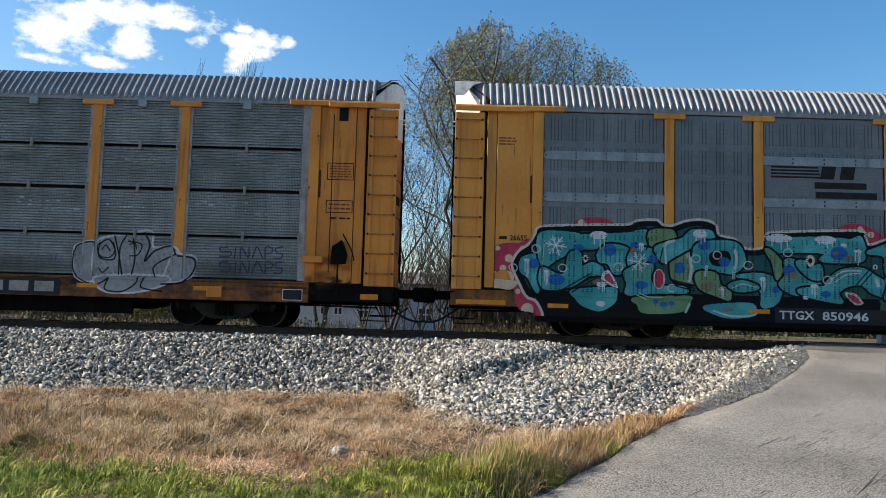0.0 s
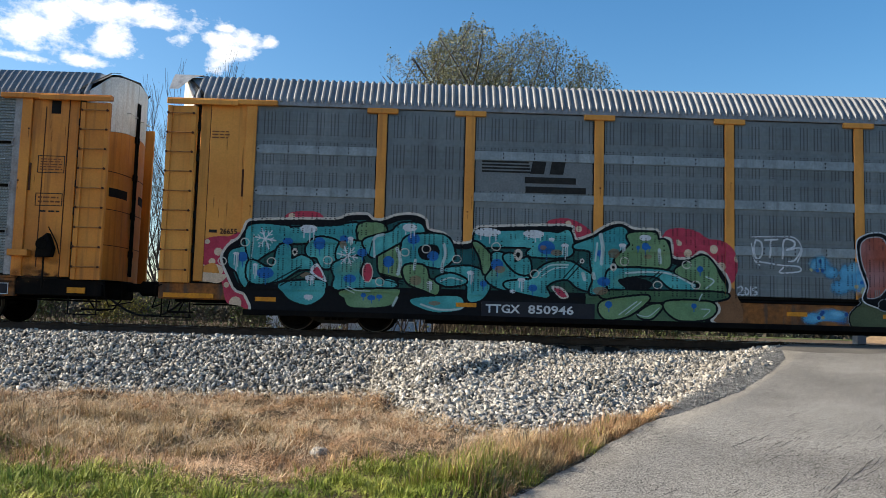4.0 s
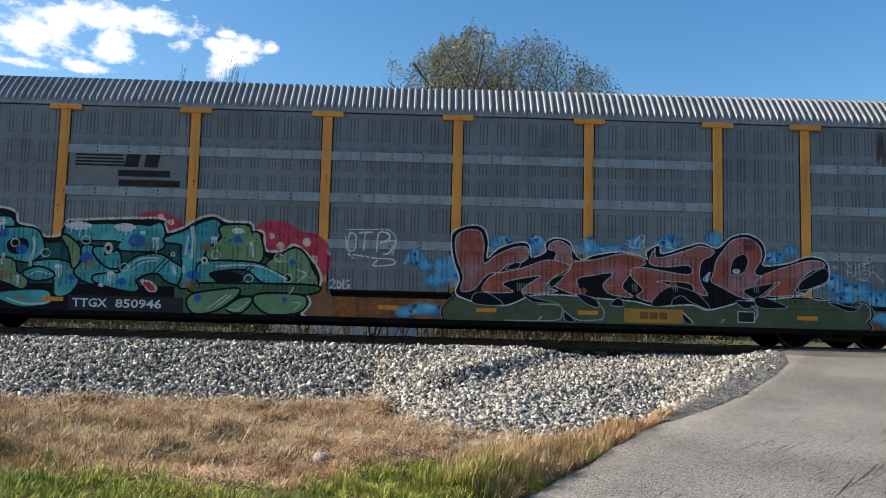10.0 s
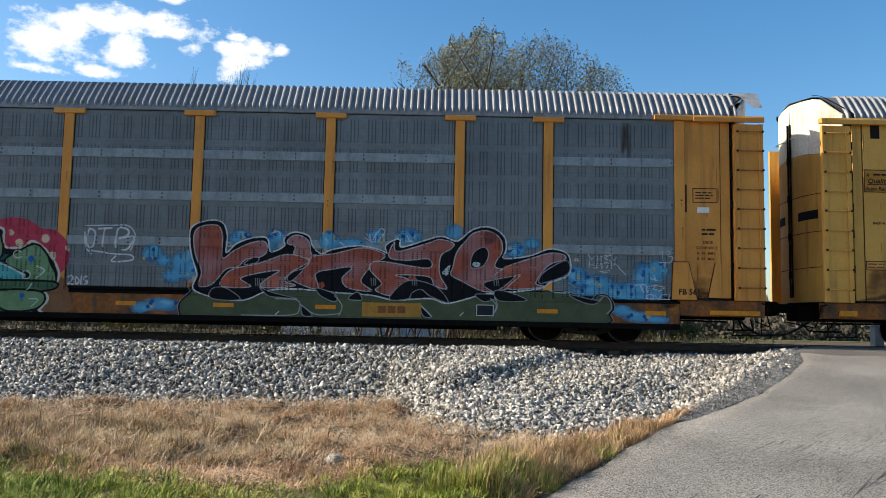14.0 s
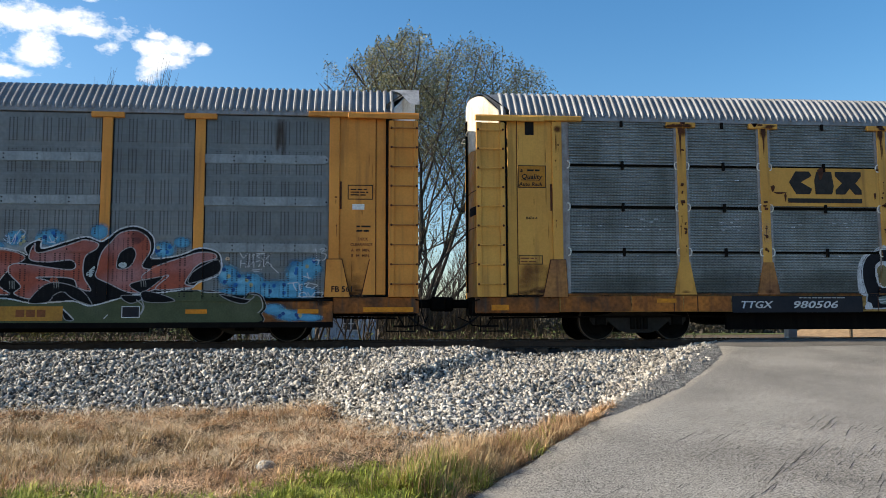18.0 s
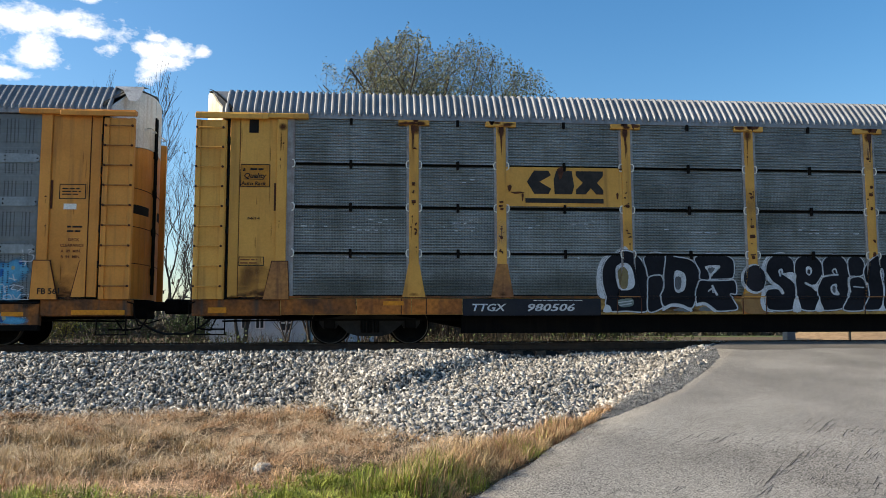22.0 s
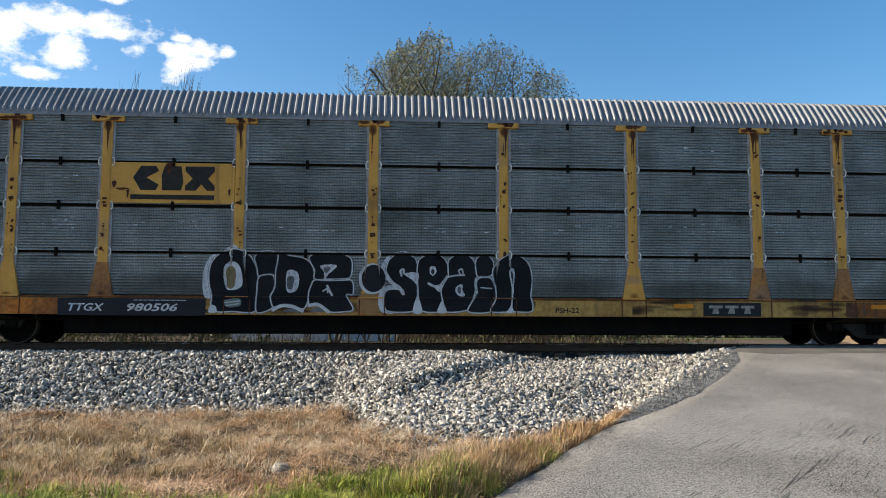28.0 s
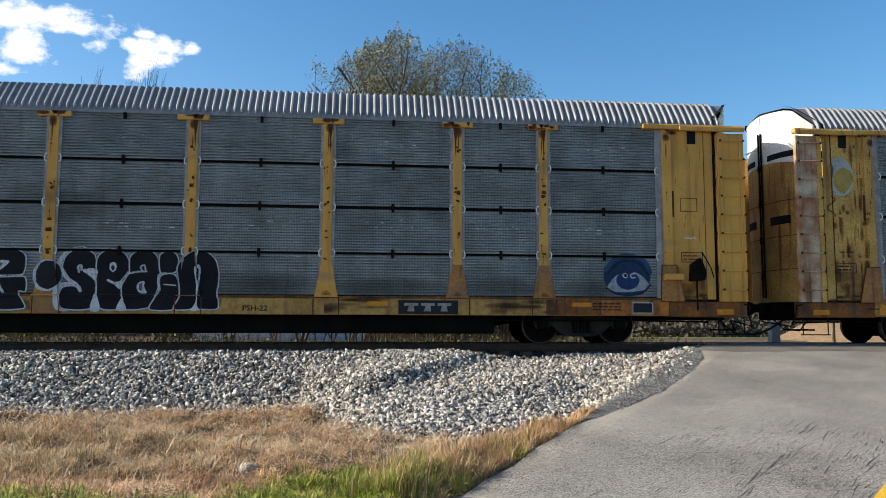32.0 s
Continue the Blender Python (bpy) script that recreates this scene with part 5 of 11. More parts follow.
def meadow():
    rng = np.random.default_rng(7)
    n = 260000
    x, y = rng.uniform(-13, 4.2, n), rng.uniform(-12.2, -3.6, n)
    off = road_off(x, y)
    toe = toe_y(x) + 0.10 * np.sin(3 * x)
    dry = (off < -0.06) & (y < toe + 0.22 - 0.5 * np.abs(rng.normal(0, 0.4, n))) & (y > green_edge(x) - 0.45 * rng.random(n))
    c = clumps(x, y)
    dry &= rng.random(n) < 0.45 + 0.55 * c
    verge = np.exp(-((off + 0.55) / 0.5) ** 2) * (y < -7.2)
    left = np.exp(-((x + 5.3) / 0.9) ** 2 - ((y + 9.0) / 0.8) ** 2)
    hollow = clumps(x * 2.3 + 1, y * 2.6)
    dry &= rng.random(n) < 0.35 + 0.65 * hollow
    tall = rng.uniform(0.07, 0.20, n) * (0.35 + 0.5 * c + 0.6 * hollow) * (1 + 1.0 * verge + 1.2 * left)
    xy = np.stack([x, y], -1)
    lay = np.clip(np.where(rng.random(n) < 0.86, rng.normal(1.55, 0.16, n), rng.normal(0.9, 0.4, n)) - 0.35 * verge - 0.4 * left, 0.05, 1.7)
    blades("dry_grass", xy[dry], tall[dry], rng, M_DRY, "matted dry tan grass along the foot of the ballast", 0.0034, flat=lay[dry], bend=(0.95, 1.1), thatch=0.07, comb=0.3)
    # straw lying on top, and a few pale stalks
    k = 34000
    x2, y2 = rng.uniform(-12, 1.5, k), rng.uniform(-10.5, -4.2, k)
    ok = (road_off(x2, y2) < -0.4) & (y2 < toe_y(x2)) & (y2 > green_edge(x2))
    blades("straw", np.stack([x2, y2], -1)[ok], rng.uniform(0.10, 0.34, ok.sum()), rng, M_STRAW, "pale bleached straw lying on the dry grass", 0.0034, 1.42, bend=(0.95, 1.08), thatch=0.16, comb=0.3)
    m = 130000
    x, y = rng.uniform(-10.5, 2.2, m), rng.uniform(-13.6, -9.0, m)
    gr = (road_off(x, y) < -0.12) & (y < green_edge(x) + 0.25 - 0.5 * rng.random(m))
    xy = np.stack([x, y], -1)[gr]
    c = clumps(xy[:, 0] * 2.6, xy[:, 1] * 2.6)
    kept = rng.random(len(xy)) < 0.35 + 0.65 * c ** 1.2
    xy, c = xy[kept], c[kept]
    blades("green_grass", xy, rng.uniform(0.06, 0.15, len(xy)) * (0.5 + 0.8 * c), rng, M_GREEN, "lush green grass growing at the road's edge", 0.0044, 1.15, bend=(0.8, 1.3))
    # tall dead weeds at the edge of the dry patch
    k = 480
    xy = np.stack([rng.normal(-5.8, 0.55, k), rng.normal(-9.1, 0.4, k)], -1)
    blades("dead_weeds", xy, rng.uniform(0.2, 0.55, k), rng, M_STALK, "tall brown dead weeds standing in dry grass", 0.0028, 0.4, category="weed")
    # tussocks in the dry patch, thick towards the toe and the verge
    k = 1500
    x, y = rng.uniform(-9.5, 2.8, k), rng.uniform(-11.3, -4.4, k)
    ok = (road_off(x, y) < -0.25) & (y < toe_y(x) - 0.05) & (y > green_edge(x) - 0.15)
    ok &= rng.random(k) < 0.15 + 0.85 * clumps(x * 1.4 + 2, y * 1.7) ** 1.5
    tufts("dry_tussocks", np.stack([x, y], -1)[ok], 110, 0.17, 0.17, rng, M_TUFT, "tan tussocks of dry grass before the ballast", 0.0032, 1.5)
    k = 420
    x, y = rng.normal(-4.9, 1.7, k), rng.uniform(-10.4, -7.6, k)
    ok = (x < -1.6) & (y > green_edge(x))
    tufts("brown_tussocks", np.stack([x, y], -1)[ok], 90, 0.18, 0.24, rng, M_VERGE, "brown tangled tussocks of dead grass", 0.0032, 1.3)
    k = 2600
    x = rng.uniform(-8.2, -0.6, k)
    y = toe_y(x) - 0.05 - 0.55 * rng.random(k) ** 1.3
    ok = rng.random(k) < 0.2 + 0.8 * clumps(x * 1.1, y * 0.3)
    blades("red_brown_weeds", np.stack([x, y], -1)[ok], rng.uniform(0.05, 0.17, ok.sum()), rng, M_REDWEED, "low red-brown weeds along the ballast's foot", 0.007, 0.8, category="weed")
    # green tussocks at the road's corner and by the near edge
    k = 620
    x, y = rng.uniform(-6.5, 1.3, k), rng.uniform(-12.6, -9.6, k)
    ok = (road_off(x, y) < -0.22) & (y < green_edge(x) + 0.1) & (rng.random(k) < 0.25 + 0.75 * clumps(x * 2.2, y * 2.2))
    tufts("green_tussocks", np.stack([x, y], -1)[ok], 70, 0.14, 0.15, rng, M_GREEN, "bright green tussocks of grass by the road", 0.0048, 1.35)
    # the bank of tussocks along the verge
    k = 330
    a = rng.uniform(-0.3, 4.3, k)
    c = -0.10 - 0.8 * rng.random(k) * np.interp(a, (0, 2, 4.3), (1, 0.9, 0.4))
    at = np.stack([EDGE0[0] + EDGE_DIR[0] * a + EDGE_DIR[1] * c, EDGE0[1] + EDGE_DIR[1] * a - EDGE_DIR[0] * c], -1)
    wet = rng.random(k) < np.interp(a, (-0.3, 0.9), (0.75, 0.05))
    tufts("verge_tussocks", at[~wet], 120, 0.12, 0.23, rng, M_TUFT, "tan tussocks along the road's edge", 0.0034, 1.05)
    tufts("green_verge_tussocks", at[wet], 110, 0.13, 0.21, rng, M_GREEN, "green tussocks along the road's edge", 0.0044, 1.1)
    # the tall fringe that hangs over the road's edge
    k = 11000
    a, c = rng.uniform(-0.4, 4.6, k), -0.03 - 0.95 * rng.random(k) ** 1.2
    xy = np.stack([EDGE0[0] + EDGE_DIR[0] * a + EDGE_DIR[1] * c, EDGE0[1] + EDGE_DIR[1] * a - EDGE_DIR[0] * c], -1)
    fade = np.interp(a, (-0.4, 0.6, 2.8, 4.6), (1, 1, 0.75, 0.3)) * (0.45 + 0.75 * clumps(xy[:, 0] * 3, xy[:, 1] * 3))
    kept = rng.random(k) < fade
    xy, fade, a = xy[kept], fade[kept], a[kept]
    green = rng.random(len(a)) < np.interp(a, (-0.4, 0.7), (0.7, 0.02))
    tall = rng.uniform(0.16, 0.36, len(xy)) * (0.5 + 0.6 * fade)
    blades("verge_grass", xy[~green], tall[~green], rng, M_VERGE, "tall tan grass hanging over the road's edge", 0.0036, 0.7, bend=(0.5, 1.6), drift=(0.10, -0.06))
    blades("green_verge", xy[green], tall[green], rng, M_GREEN, "tall green grass hanging over the road's edge", 0.0042, 0.7, bend=(0.5, 1.6), drift=(0.10, -0.06))
    # sparse tufts at the foot of the heap
    k = 900
    xy = np.stack([rng.normal(4.1, 0.35, k), rng.normal(-6.2, 0.3, k)], -1)
    xy = xy[road_off(xy[:, 0], xy[:, 1]) < -0.1]
    blades("brown_tuft", xy, rng.uniform(0.03, 0.09, len(xy)), rng, M_DRY, "small tuft of brown grass on the shoulder", 0.004, 1.0)


M_STRAW = mat("bleached_straw", (0.60, 0.48, 0.32), (0.42, 0.31, 0.19), 0.7, big=2, per_island=0.3)
meadow()


def rock():
    bm = bmesh.new()
    bmesh.ops.create_icosphere(bm, subdivisions=3, radius=1)
    for v in bm.verts:
        d = noise.noise(v.co * 1.3 + Vector((3, 1, 7))) * 0.35 + noise.noise(v.co * 4) * 0.10
        v.co *= 1 + d
        v.co.x *= 0.10
        v.co.y *= 0.10
        v.co.z *= 0.055
    me = as_mesh("rock", bm, M_STONE)
    ob = new("rock", me)
    ob.location = (-1.14, -10.0, float(ground_z(-1.14, -10.0)) + 0.035)
    tagged(ob, "small pale rock half sunk in dry grass", "rock")


rock()


# ---- beyond the track ----
def tube_mesh(name, segs, material, sides=5):
    """Tapered branches: rows of start, end, radius at each."""
    p, q, r0, r1 = (np.array(c, float) for c in zip(*segs))
    d = q - p
    d /= np.linalg.norm(d, axis=1, keepdims=True) + 1e-9
    ref = np.where(np.abs(d[:, 2:3]) > 0.9, np.array([[1.0, 0, 0]]), np.array([[0, 0, 1.0]]))
    u = np.cross(d, ref)
    u /= np.linalg.norm(u, axis=1, keepdims=True)
    w = np.cross(d, u)
    ang = 2 * np.pi * np.arange(sides) / sides
    ring = u[:, None] * np.cos(ang)[None, :, None] + w[:, None] * np.sin(ang)[None, :, None]
    v = np.concatenate([p[:, None] + ring * r0[:, None, None], q[:, None] + ring * r1[:, None, None]], 1)
    n = len(segs)
    i = np.arange(sides)
    quad = np.stack([i, (i + 1) % sides, sides + (i + 1) % sides, sides + i], -1)
    loops = (quad[None] + 2 * sides * np.arange(n)[:, None, None]).ravel()
    return fast_mesh(name, v.reshape(-1, 3), loops, np.full(n * sides, 4), material)


def leaf_mesh(name, pts, size, rng, material):
    """Small folded leaves at points."""
    n = len(pts)
    s = size * rng.uniform(0.6, 1.3, n)
    v = np.array([(-0.5, 0, 0), (0, -0.28, 0.06), (0.5, 0, 0), (0, 0.28, 0.06)])[None] * s[:, None, None]
    v = np.einsum("nij,nkj->nki", turns(n, rng), v) + np.asarray(pts)[:, None]
    loops = (np.array([[0, 1, 2], [0, 2, 3]])[None] + 4 * np.arange(n)[:, None, None]).ravel()
    return fast_mesh(name, v.reshape(-1, 3), loops, np.full(2 * n, 3), material)


def grow(segs, tips, rng, p, d, length, r, depth, spread=0.5, lift=0.12, kids=(2, 4)):
    """Adds a limb and what branches from it."""
    steps = 3
    for i in range(steps):
        d = (d + Vector((rng.gauss(0, 0.10), rng.gauss(0, 0.10), rng.gauss(lift * 0.4, 0.06)))).normalized()
        q = p + d * (length / steps)
        segs.append((tuple(p), tuple(q), r * (1 - 0.28 * i / steps), r * (1 - 0.28 * (i + 1) / steps)))
        p = q
        if depth <= 1:
            tips.append(tuple(p))
        if depth >= 1 and i < steps - 1 and rng.random() < 0.75:
            a = rng.uniform(0, 2 * math.pi)
            k = Vector((math.cos(a), math.sin(a), rng.uniform(-0.1, 0.7)))
            grow(segs, tips, rng, p, (d * (1 - spread) + k * spread).normalized(), length * rng.uniform(0.45, 0.7), r * 0.5, depth - 1, spread, lift, kids)
    if depth >= 1:
        for _ in range(rng.randint(*kids)):
            a = rng.uniform(0, 2 * math.pi)
            k = Vector((math.cos(a), math.sin(a), rng.uniform(0.1, 0.8)))
            grow(segs, tips, rng, p, (d * (1 - spread) + k * spread + Vector((0, 0, lift))).normalized(), length * rng.uniform(0.58, 0.85), r * 0.62, depth - 1, spread, lift, kids)


def tree(name, base, stems, seed, label, leaves=0, size=0.09, material=None, depth=4, spread=0.5, lift=0.12, kids=(2, 3), scatter=0.25, top=None):
    """stems: rows of lean x, lean y, length of the first limb, radius."""
    rng = random.Random(seed)
    nr = np.random.default_rng(seed)
    segs, tips = [], []
    for lx, ly, length, r in stems:
        grow(segs, tips, rng, Vector((base[0] + rng.uniform(-0.2, 0.2), base[1] + rng.uniform(-0.2, 0.2), base[2])), Vector((lx, ly, 1)).normalized(), length, r, depth, spread, lift, kids)
    if top is not None:
        segs = [(p, q, r0 * k, r1 * k) for p, q, r0, r1 in segs for k in (1.0 - 0.06 * max(0.0, p[2] - 3.0),) if q[2] < top(q[0], q[1]) - 0.25]
        tips = [t for t in tips if t[2] < top(t[0], t[1]) - 0.1]
    else:
        segs = [(p, q, r0 * k, r1 * k) for p, q, r0, r1 in segs for k in (max(0.32, 1.0 - 0.11 * max(0.0, p[2] - 0.8)),)]
    root = tagged(new(name), label, "tree")
    part("trunk", tube_mesh("trunk", segs, M_BARK), None, root)
    if leaves:
        t = np.array(tips)
        w = np.clip(t[:, 2] - t[:, 2].min(), 0.3, None) ** 0.7
        pick = nr.choice(len(t), leaves, p=w / w.sum())
        pts = t[pick] + nr.normal(0, scatter, (leaves, 3))
        if top is not None:
            pts = pts[[q[2] < top(q[0], q[1]) for q in pts]]
        # the further right in the crown, the more leaves take the darker green
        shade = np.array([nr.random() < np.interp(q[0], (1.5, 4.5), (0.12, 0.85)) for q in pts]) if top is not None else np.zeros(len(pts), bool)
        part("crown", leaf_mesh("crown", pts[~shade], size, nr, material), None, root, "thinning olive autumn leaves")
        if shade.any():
            part("green_crown", leaf_mesh("green_crown", pts[shade], size, nr, M_LEAFDARK), None, root, "dark green leaves, mostly towards the right")
    return root


def crown_top(x, y):
    """The uneven, two-lobed outline of the crown, lower towards the track."""
    k = (y + 18.7) / 36.1
    x = x / k
    z = np.interp(x, (-4.2, -3.0, -2.7, -2.2, -1.6, -1.0, 0.0, 0.6, 1.0, 1.6, 2.1, 2.9, 3.4, 4.0, 5.0, 5.9, 6.5, 7.0, 7.9, 8.6, 9.2), (7.5, 10.8, 12.2, 12.7, 12.3, 12.9, 13.5, 13.9, 13.8, 14.6, 14.2, 13.5, 13.6, 13.9, 14.0, 13.5, 13.1, 12.7, 12.4, 11.6, 8.0))
    return float(0.36 + k * (z - 0.36 + 0.14 * math.sin(5.7 * x + 1) + 0.18 * math.sin(13 * x) - 0.1))


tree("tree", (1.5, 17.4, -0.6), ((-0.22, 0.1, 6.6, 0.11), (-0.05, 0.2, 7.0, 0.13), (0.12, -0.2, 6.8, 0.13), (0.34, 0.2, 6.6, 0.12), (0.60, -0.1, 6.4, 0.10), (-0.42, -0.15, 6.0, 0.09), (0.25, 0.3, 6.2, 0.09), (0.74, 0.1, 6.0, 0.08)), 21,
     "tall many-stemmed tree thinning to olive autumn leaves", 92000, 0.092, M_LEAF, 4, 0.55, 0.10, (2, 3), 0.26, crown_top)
tree("young_tree", (-2.7, 18.6, -0.6), ((-0.12, 0, 3.3, 0.07), (0.1, 0.1, 3.5, 0.08), (0.25, 0, 3.0, 0.06), (-0.3, 0.1, 3.1, 0.06)), 91, "slender tree with thinning olive leaves", 5200, 0.09, M_LEAF, 4, 0.42, 0.16, (2, 3), 0.24, crown_top)
tree("bare_tree", (9.1, 18.8, -0.6), ((0.0, 0, 2.3, 0.06), (0.18, 0.1, 2.0, 0.05), (-0.2, 0, 2.1, 0.05)), 93, "slim tree almost bare of leaves", 500, 0.1, M_LEAF, 4, 0.4, 0.18, (2, 3))
tree("bare_tree", (-13.3, 21.4, -0.6), ((-0.05, 0, 4.3, 0.16), (0.16, 0.1, 3.8, 0.11), (-0.2, 0.1, 3.6, 0.10)), 5, "bare leafless tree behind the track", 160, 0.13, M_LEAF, 4, 0.38, 0.2, (3, 4))
tree("bare_tree", (-6.4, 21.5, -0.6), ((0.05, 0, 3.6, 0.12), (-0.15, 0.1, 3.3, 0.09), (0.2, 0.1, 3.0, 0.08)), 15, "bare leafless tree behind the track", 60, 0.12, M_LEAF, 4, 0.4, 0.2, (3, 4))
tree("bare_tree", (-9.8, 22.5, -0.6), ((-0.1, 0, 3.4, 0.10), (0.2, 0.1, 3.2, 0.08)), 19, "bare leafless tree behind the track", 0, 0.1, None, 4, 0.4, 0.2, (3, 4))
tree("bare_tree", (-8.4, 19.5, -0.6), ((0.1, 0, 2.9, 0.08), (-0.25, 0.1, 2.6, 0.07)), 8, "slim bare sapling behind the track", 0, 0.1, None, 3, 0.4, 0.2)
for bx, seed in ((-17.2, 51), (-16.4, 53), (-15.6, 56), (-14.8, 59), (-18.3, 62), (-13.9, 64), (-1.1, 66), (-0.6, 68), (-0.1, 70), (0.3, 72), (7.9, 74), (8.4, 76), (8.9, 78), (9.3, 80), (9.7, 82), (-1.7, 31), (-0.4, 34), (0.9, 37), (-3.6, 41), (5.0, 43)):
    tree("sapling", (bx, 15.0 + (seed % 5) * 0.5, -0.6), ((0.1, 0, 1.9, 0.045), (-0.3, 0, 1.7, 0.035), (0.35, 0.1, 1.6, 0.03)), seed, "thin grey bare sapling in the brush", 0, 0.1, None, 3, 0.42, 0.16)


SAPLINGS = random.Random(61)
for k in range(22):
    bx, by = 0.5 + 0.31 * k + SAPLINGS.uniform(-0.15, 0.15), SAPLINGS.uniform(13.5, 21.0)
    tall = SAPLINGS.uniform(1.3, 2.3)
    tree("sapling", (bx, by, -0.6), ((SAPLINGS.uniform(-0.15, 0.15), 0, tall, 0.04), (SAPLINGS.uniform(-0.3, 0.3), 0.1, tall * 0.8, 0.028)), 200 + k, "thin grey bare sapling in the brush", 0, 0.1, None, 3, 0.34, 0.2, (2, 3))


def bush(x, y, z, w, h, n, material, seed, label):
    rng = random.Random(seed)
    nr = np.random.default_rng(seed)
    segs, tips = [], []
    for _ in range(9):
        a = rng.uniform(0, 6.28)
        grow(segs, tips, rng, Vector((x + rng.uniform(-w, w) * 0.3, y, z)), Vector((math.cos(a) * 0.7, math.sin(a) * 0.5, 1)).normalized(), h * 0.42, 0.02, 2, 0.5, 0.1)
    t = np.array(tips)
    root = tagged(new("shrub"), label, "shrub")
    part("branchwork", tube_mesh("branchwork", segs, M_BARK, 4), None, root)
    pts = t[nr.integers(0, len(t), n)] + nr.normal(0, 0.16, (n, 3))
    part("foliage", leaf_mesh("foliage", pts, 0.085, nr, material), None, root)


for bx, by, w, h, m, seed, lab in ((-9.8, 13, 1.6, 2.2, M_BUSH, 1, "dark green evergreen shrub beyond the rails"), (-12.0, 11.5, 1.8, 1.8, M_GOLD, 2, "yellow-green shrub beyond the rails"),
                                   (-7.5, 15, 1.2, 1.6, M_BUSH, 3, "dark green evergreen shrub beyond the rails"), (9.0, 17.0, 1.5, 1.3, M_GOLD, 4, "yellow-green shrub beyond the rails"),
                                   (10.9, 17.6, 1.5, 1.2, M_BUSH, 6, "dark green evergreen shrub beyond the rails"), (-15.5, 12.5, 2.0, 2.0, M_BUSH, 7, "dark green evergreen shrub beyond the rails")):
    bush(bx, by, float(ground_z(bx, by)), w, h, 2600, m, seed, lab)


def thicket():
    rng = np.random.default_rng(17)
    n = 26000
    x, y = rng.uniform(-26, 12, n), rng.uniform(5.5, 16, n)
    ok = (road_off(x, y) < -1) & (rng.random(n) < np.where(x < -3.2, 0.5, np.where(x < 0.5, 0.14, np.where(x < 7.2, 0.9, 0.3))))
    x, y = x[ok], y[ok]
    blades("brush_stalks", np.stack([x, y], -1), rng.uniform(0.35, 1.05, len(x)), rng, M_STALK, "dead grey-brown stalks and brush beyond the rails", 0.008, 0.5, category="brush", bend=(0.4, 1.6))
    # taller canes at the foot of the big tree
    n = 5200
    x, y = rng.uniform(0.35, 7.0, n), rng.uniform(14, 23, n)
    ok = road_off(x, y) < -1
    x, y = x[ok], y[ok]
    blades("brush_canes", np.stack([x, y], -1), rng.uniform(0.9, 2.7, len(x)) * (0.6 + 0.55 * clumps(x * 0.6, y * 0.3)), rng, M_STALK, "tall dead canes and twigs under the tree", 0.012, 0.35, category="brush", bend=(0.2, 1.0))
    # low leaves among the stalks
    m = 16000
    x, y = rng.uniform(-26, 12, m), rng.uniform(6, 15, m)
    ok = (road_off(x, y) < -1.2) & (rng.random(m) < (0.25 + 0.75 * clumps(x * 0.5, y * 0.4)) * np.where((x > -4.5) & (x < 0.6), 0.12, 1.0))
    pts = np.stack([x, y, ground_z(x, y) + np.abs(rng.normal(0, 0.30, m))], -1)[ok]
    ob = new("undergrowth", leaf_mesh("undergrowth", pts, 0.12, rng, M_BUSH))
    tagged(ob, "dark green low undergrowth beyond the rails", "undergrowth", kind="stuff")


def field():
    ob = sheet("field", np.linspace(4, 400, 30), np.linspace(40, 300, 20), lambda x, y: ground_z(x, y) + 0.02 + 0 * x, M_FIELD)
    tagged(ob, "pale green mown field behind the railway", "field", kind="structure")
    nr = np.random.default_rng(3)
    # far woods as many upright bare crowns
    n = 5200
    x, y = nr.uniform(-260, 260, n), nr.uniform(120, 175, n)
    blades("far_woods", np.stack([x, y], -1), nr.uniform(3.5, 8.0, n), nr, M_WOODS, "distant bare brown woods along the field", 0.55, 0.12, category="woods", drift=(0, 0))


def hedge():
    nr = np.random.default_rng(23)
    n = 26000
    x, y = nr.uniform(-40, 75, n), nr.normal(47, 1.2, n)
    ok = (x < -10) | (x > 1)
    x, y = x[ok], y[ok]
    h = np.abs(nr.normal(0, 0.8, len(x))) * (1.2 + 0.5 * np.sin(x * 0.7) + 0.3 * np.sin(x * 1.9))
    pts = np.stack([x, y, -0.45 + h], -1)
    ob = new("hedgerow", leaf_mesh("hedgerow", pts, 0.42, nr, M_WOODS))
    tagged(ob, "dark brown leafless hedgerow along the field", "hedge", kind="stuff")


thicket()
hedge()
field()


def window(wall, x, y, z, w, h, panes=2):
    fr = part("window", block(x - w / 2, x + w / 2, y - 0.05, y + 0.03, z, z + h), M_TRIMW, wall)
    for i in range(panes):
        for j in range(2):
            a, b = x - w / 2 + 0.07 + i * (w - 0.07) / panes, x - w / 2 + (i + 1) * (w - 0.07) / panes
            part("pane", block(a, b, y - 0.058, y - 0.045, z + 0.07 + j * (h - 0.07) / 2, z + (j + 1) * (h - 0.07) / 2), M_PANE, fr)


def boards(x0, x1, y, z0, z1, material, parent, step=0.2):
    bm = bmesh.new()
    n = int((z1 - z0) / step)
    for i in range(n):
        z = z0 + i * step
        a = [bm.verts.new((x, yy, zz)) for x, yy, zz in ((x0, y - 0.02, z), (x1, y - 0.02, z), (x1, y, z + step), (x0, y, z + step))]
        b = [bm.verts.new((x, yy, z)) for x, yy in ((x0, y - 0.001), (x1, y - 0.001))]
        bm.faces.new(a)
        bm.faces.new((b[0], b[1], a[1], a[0]))
    return part("siding", bm, material, parent)


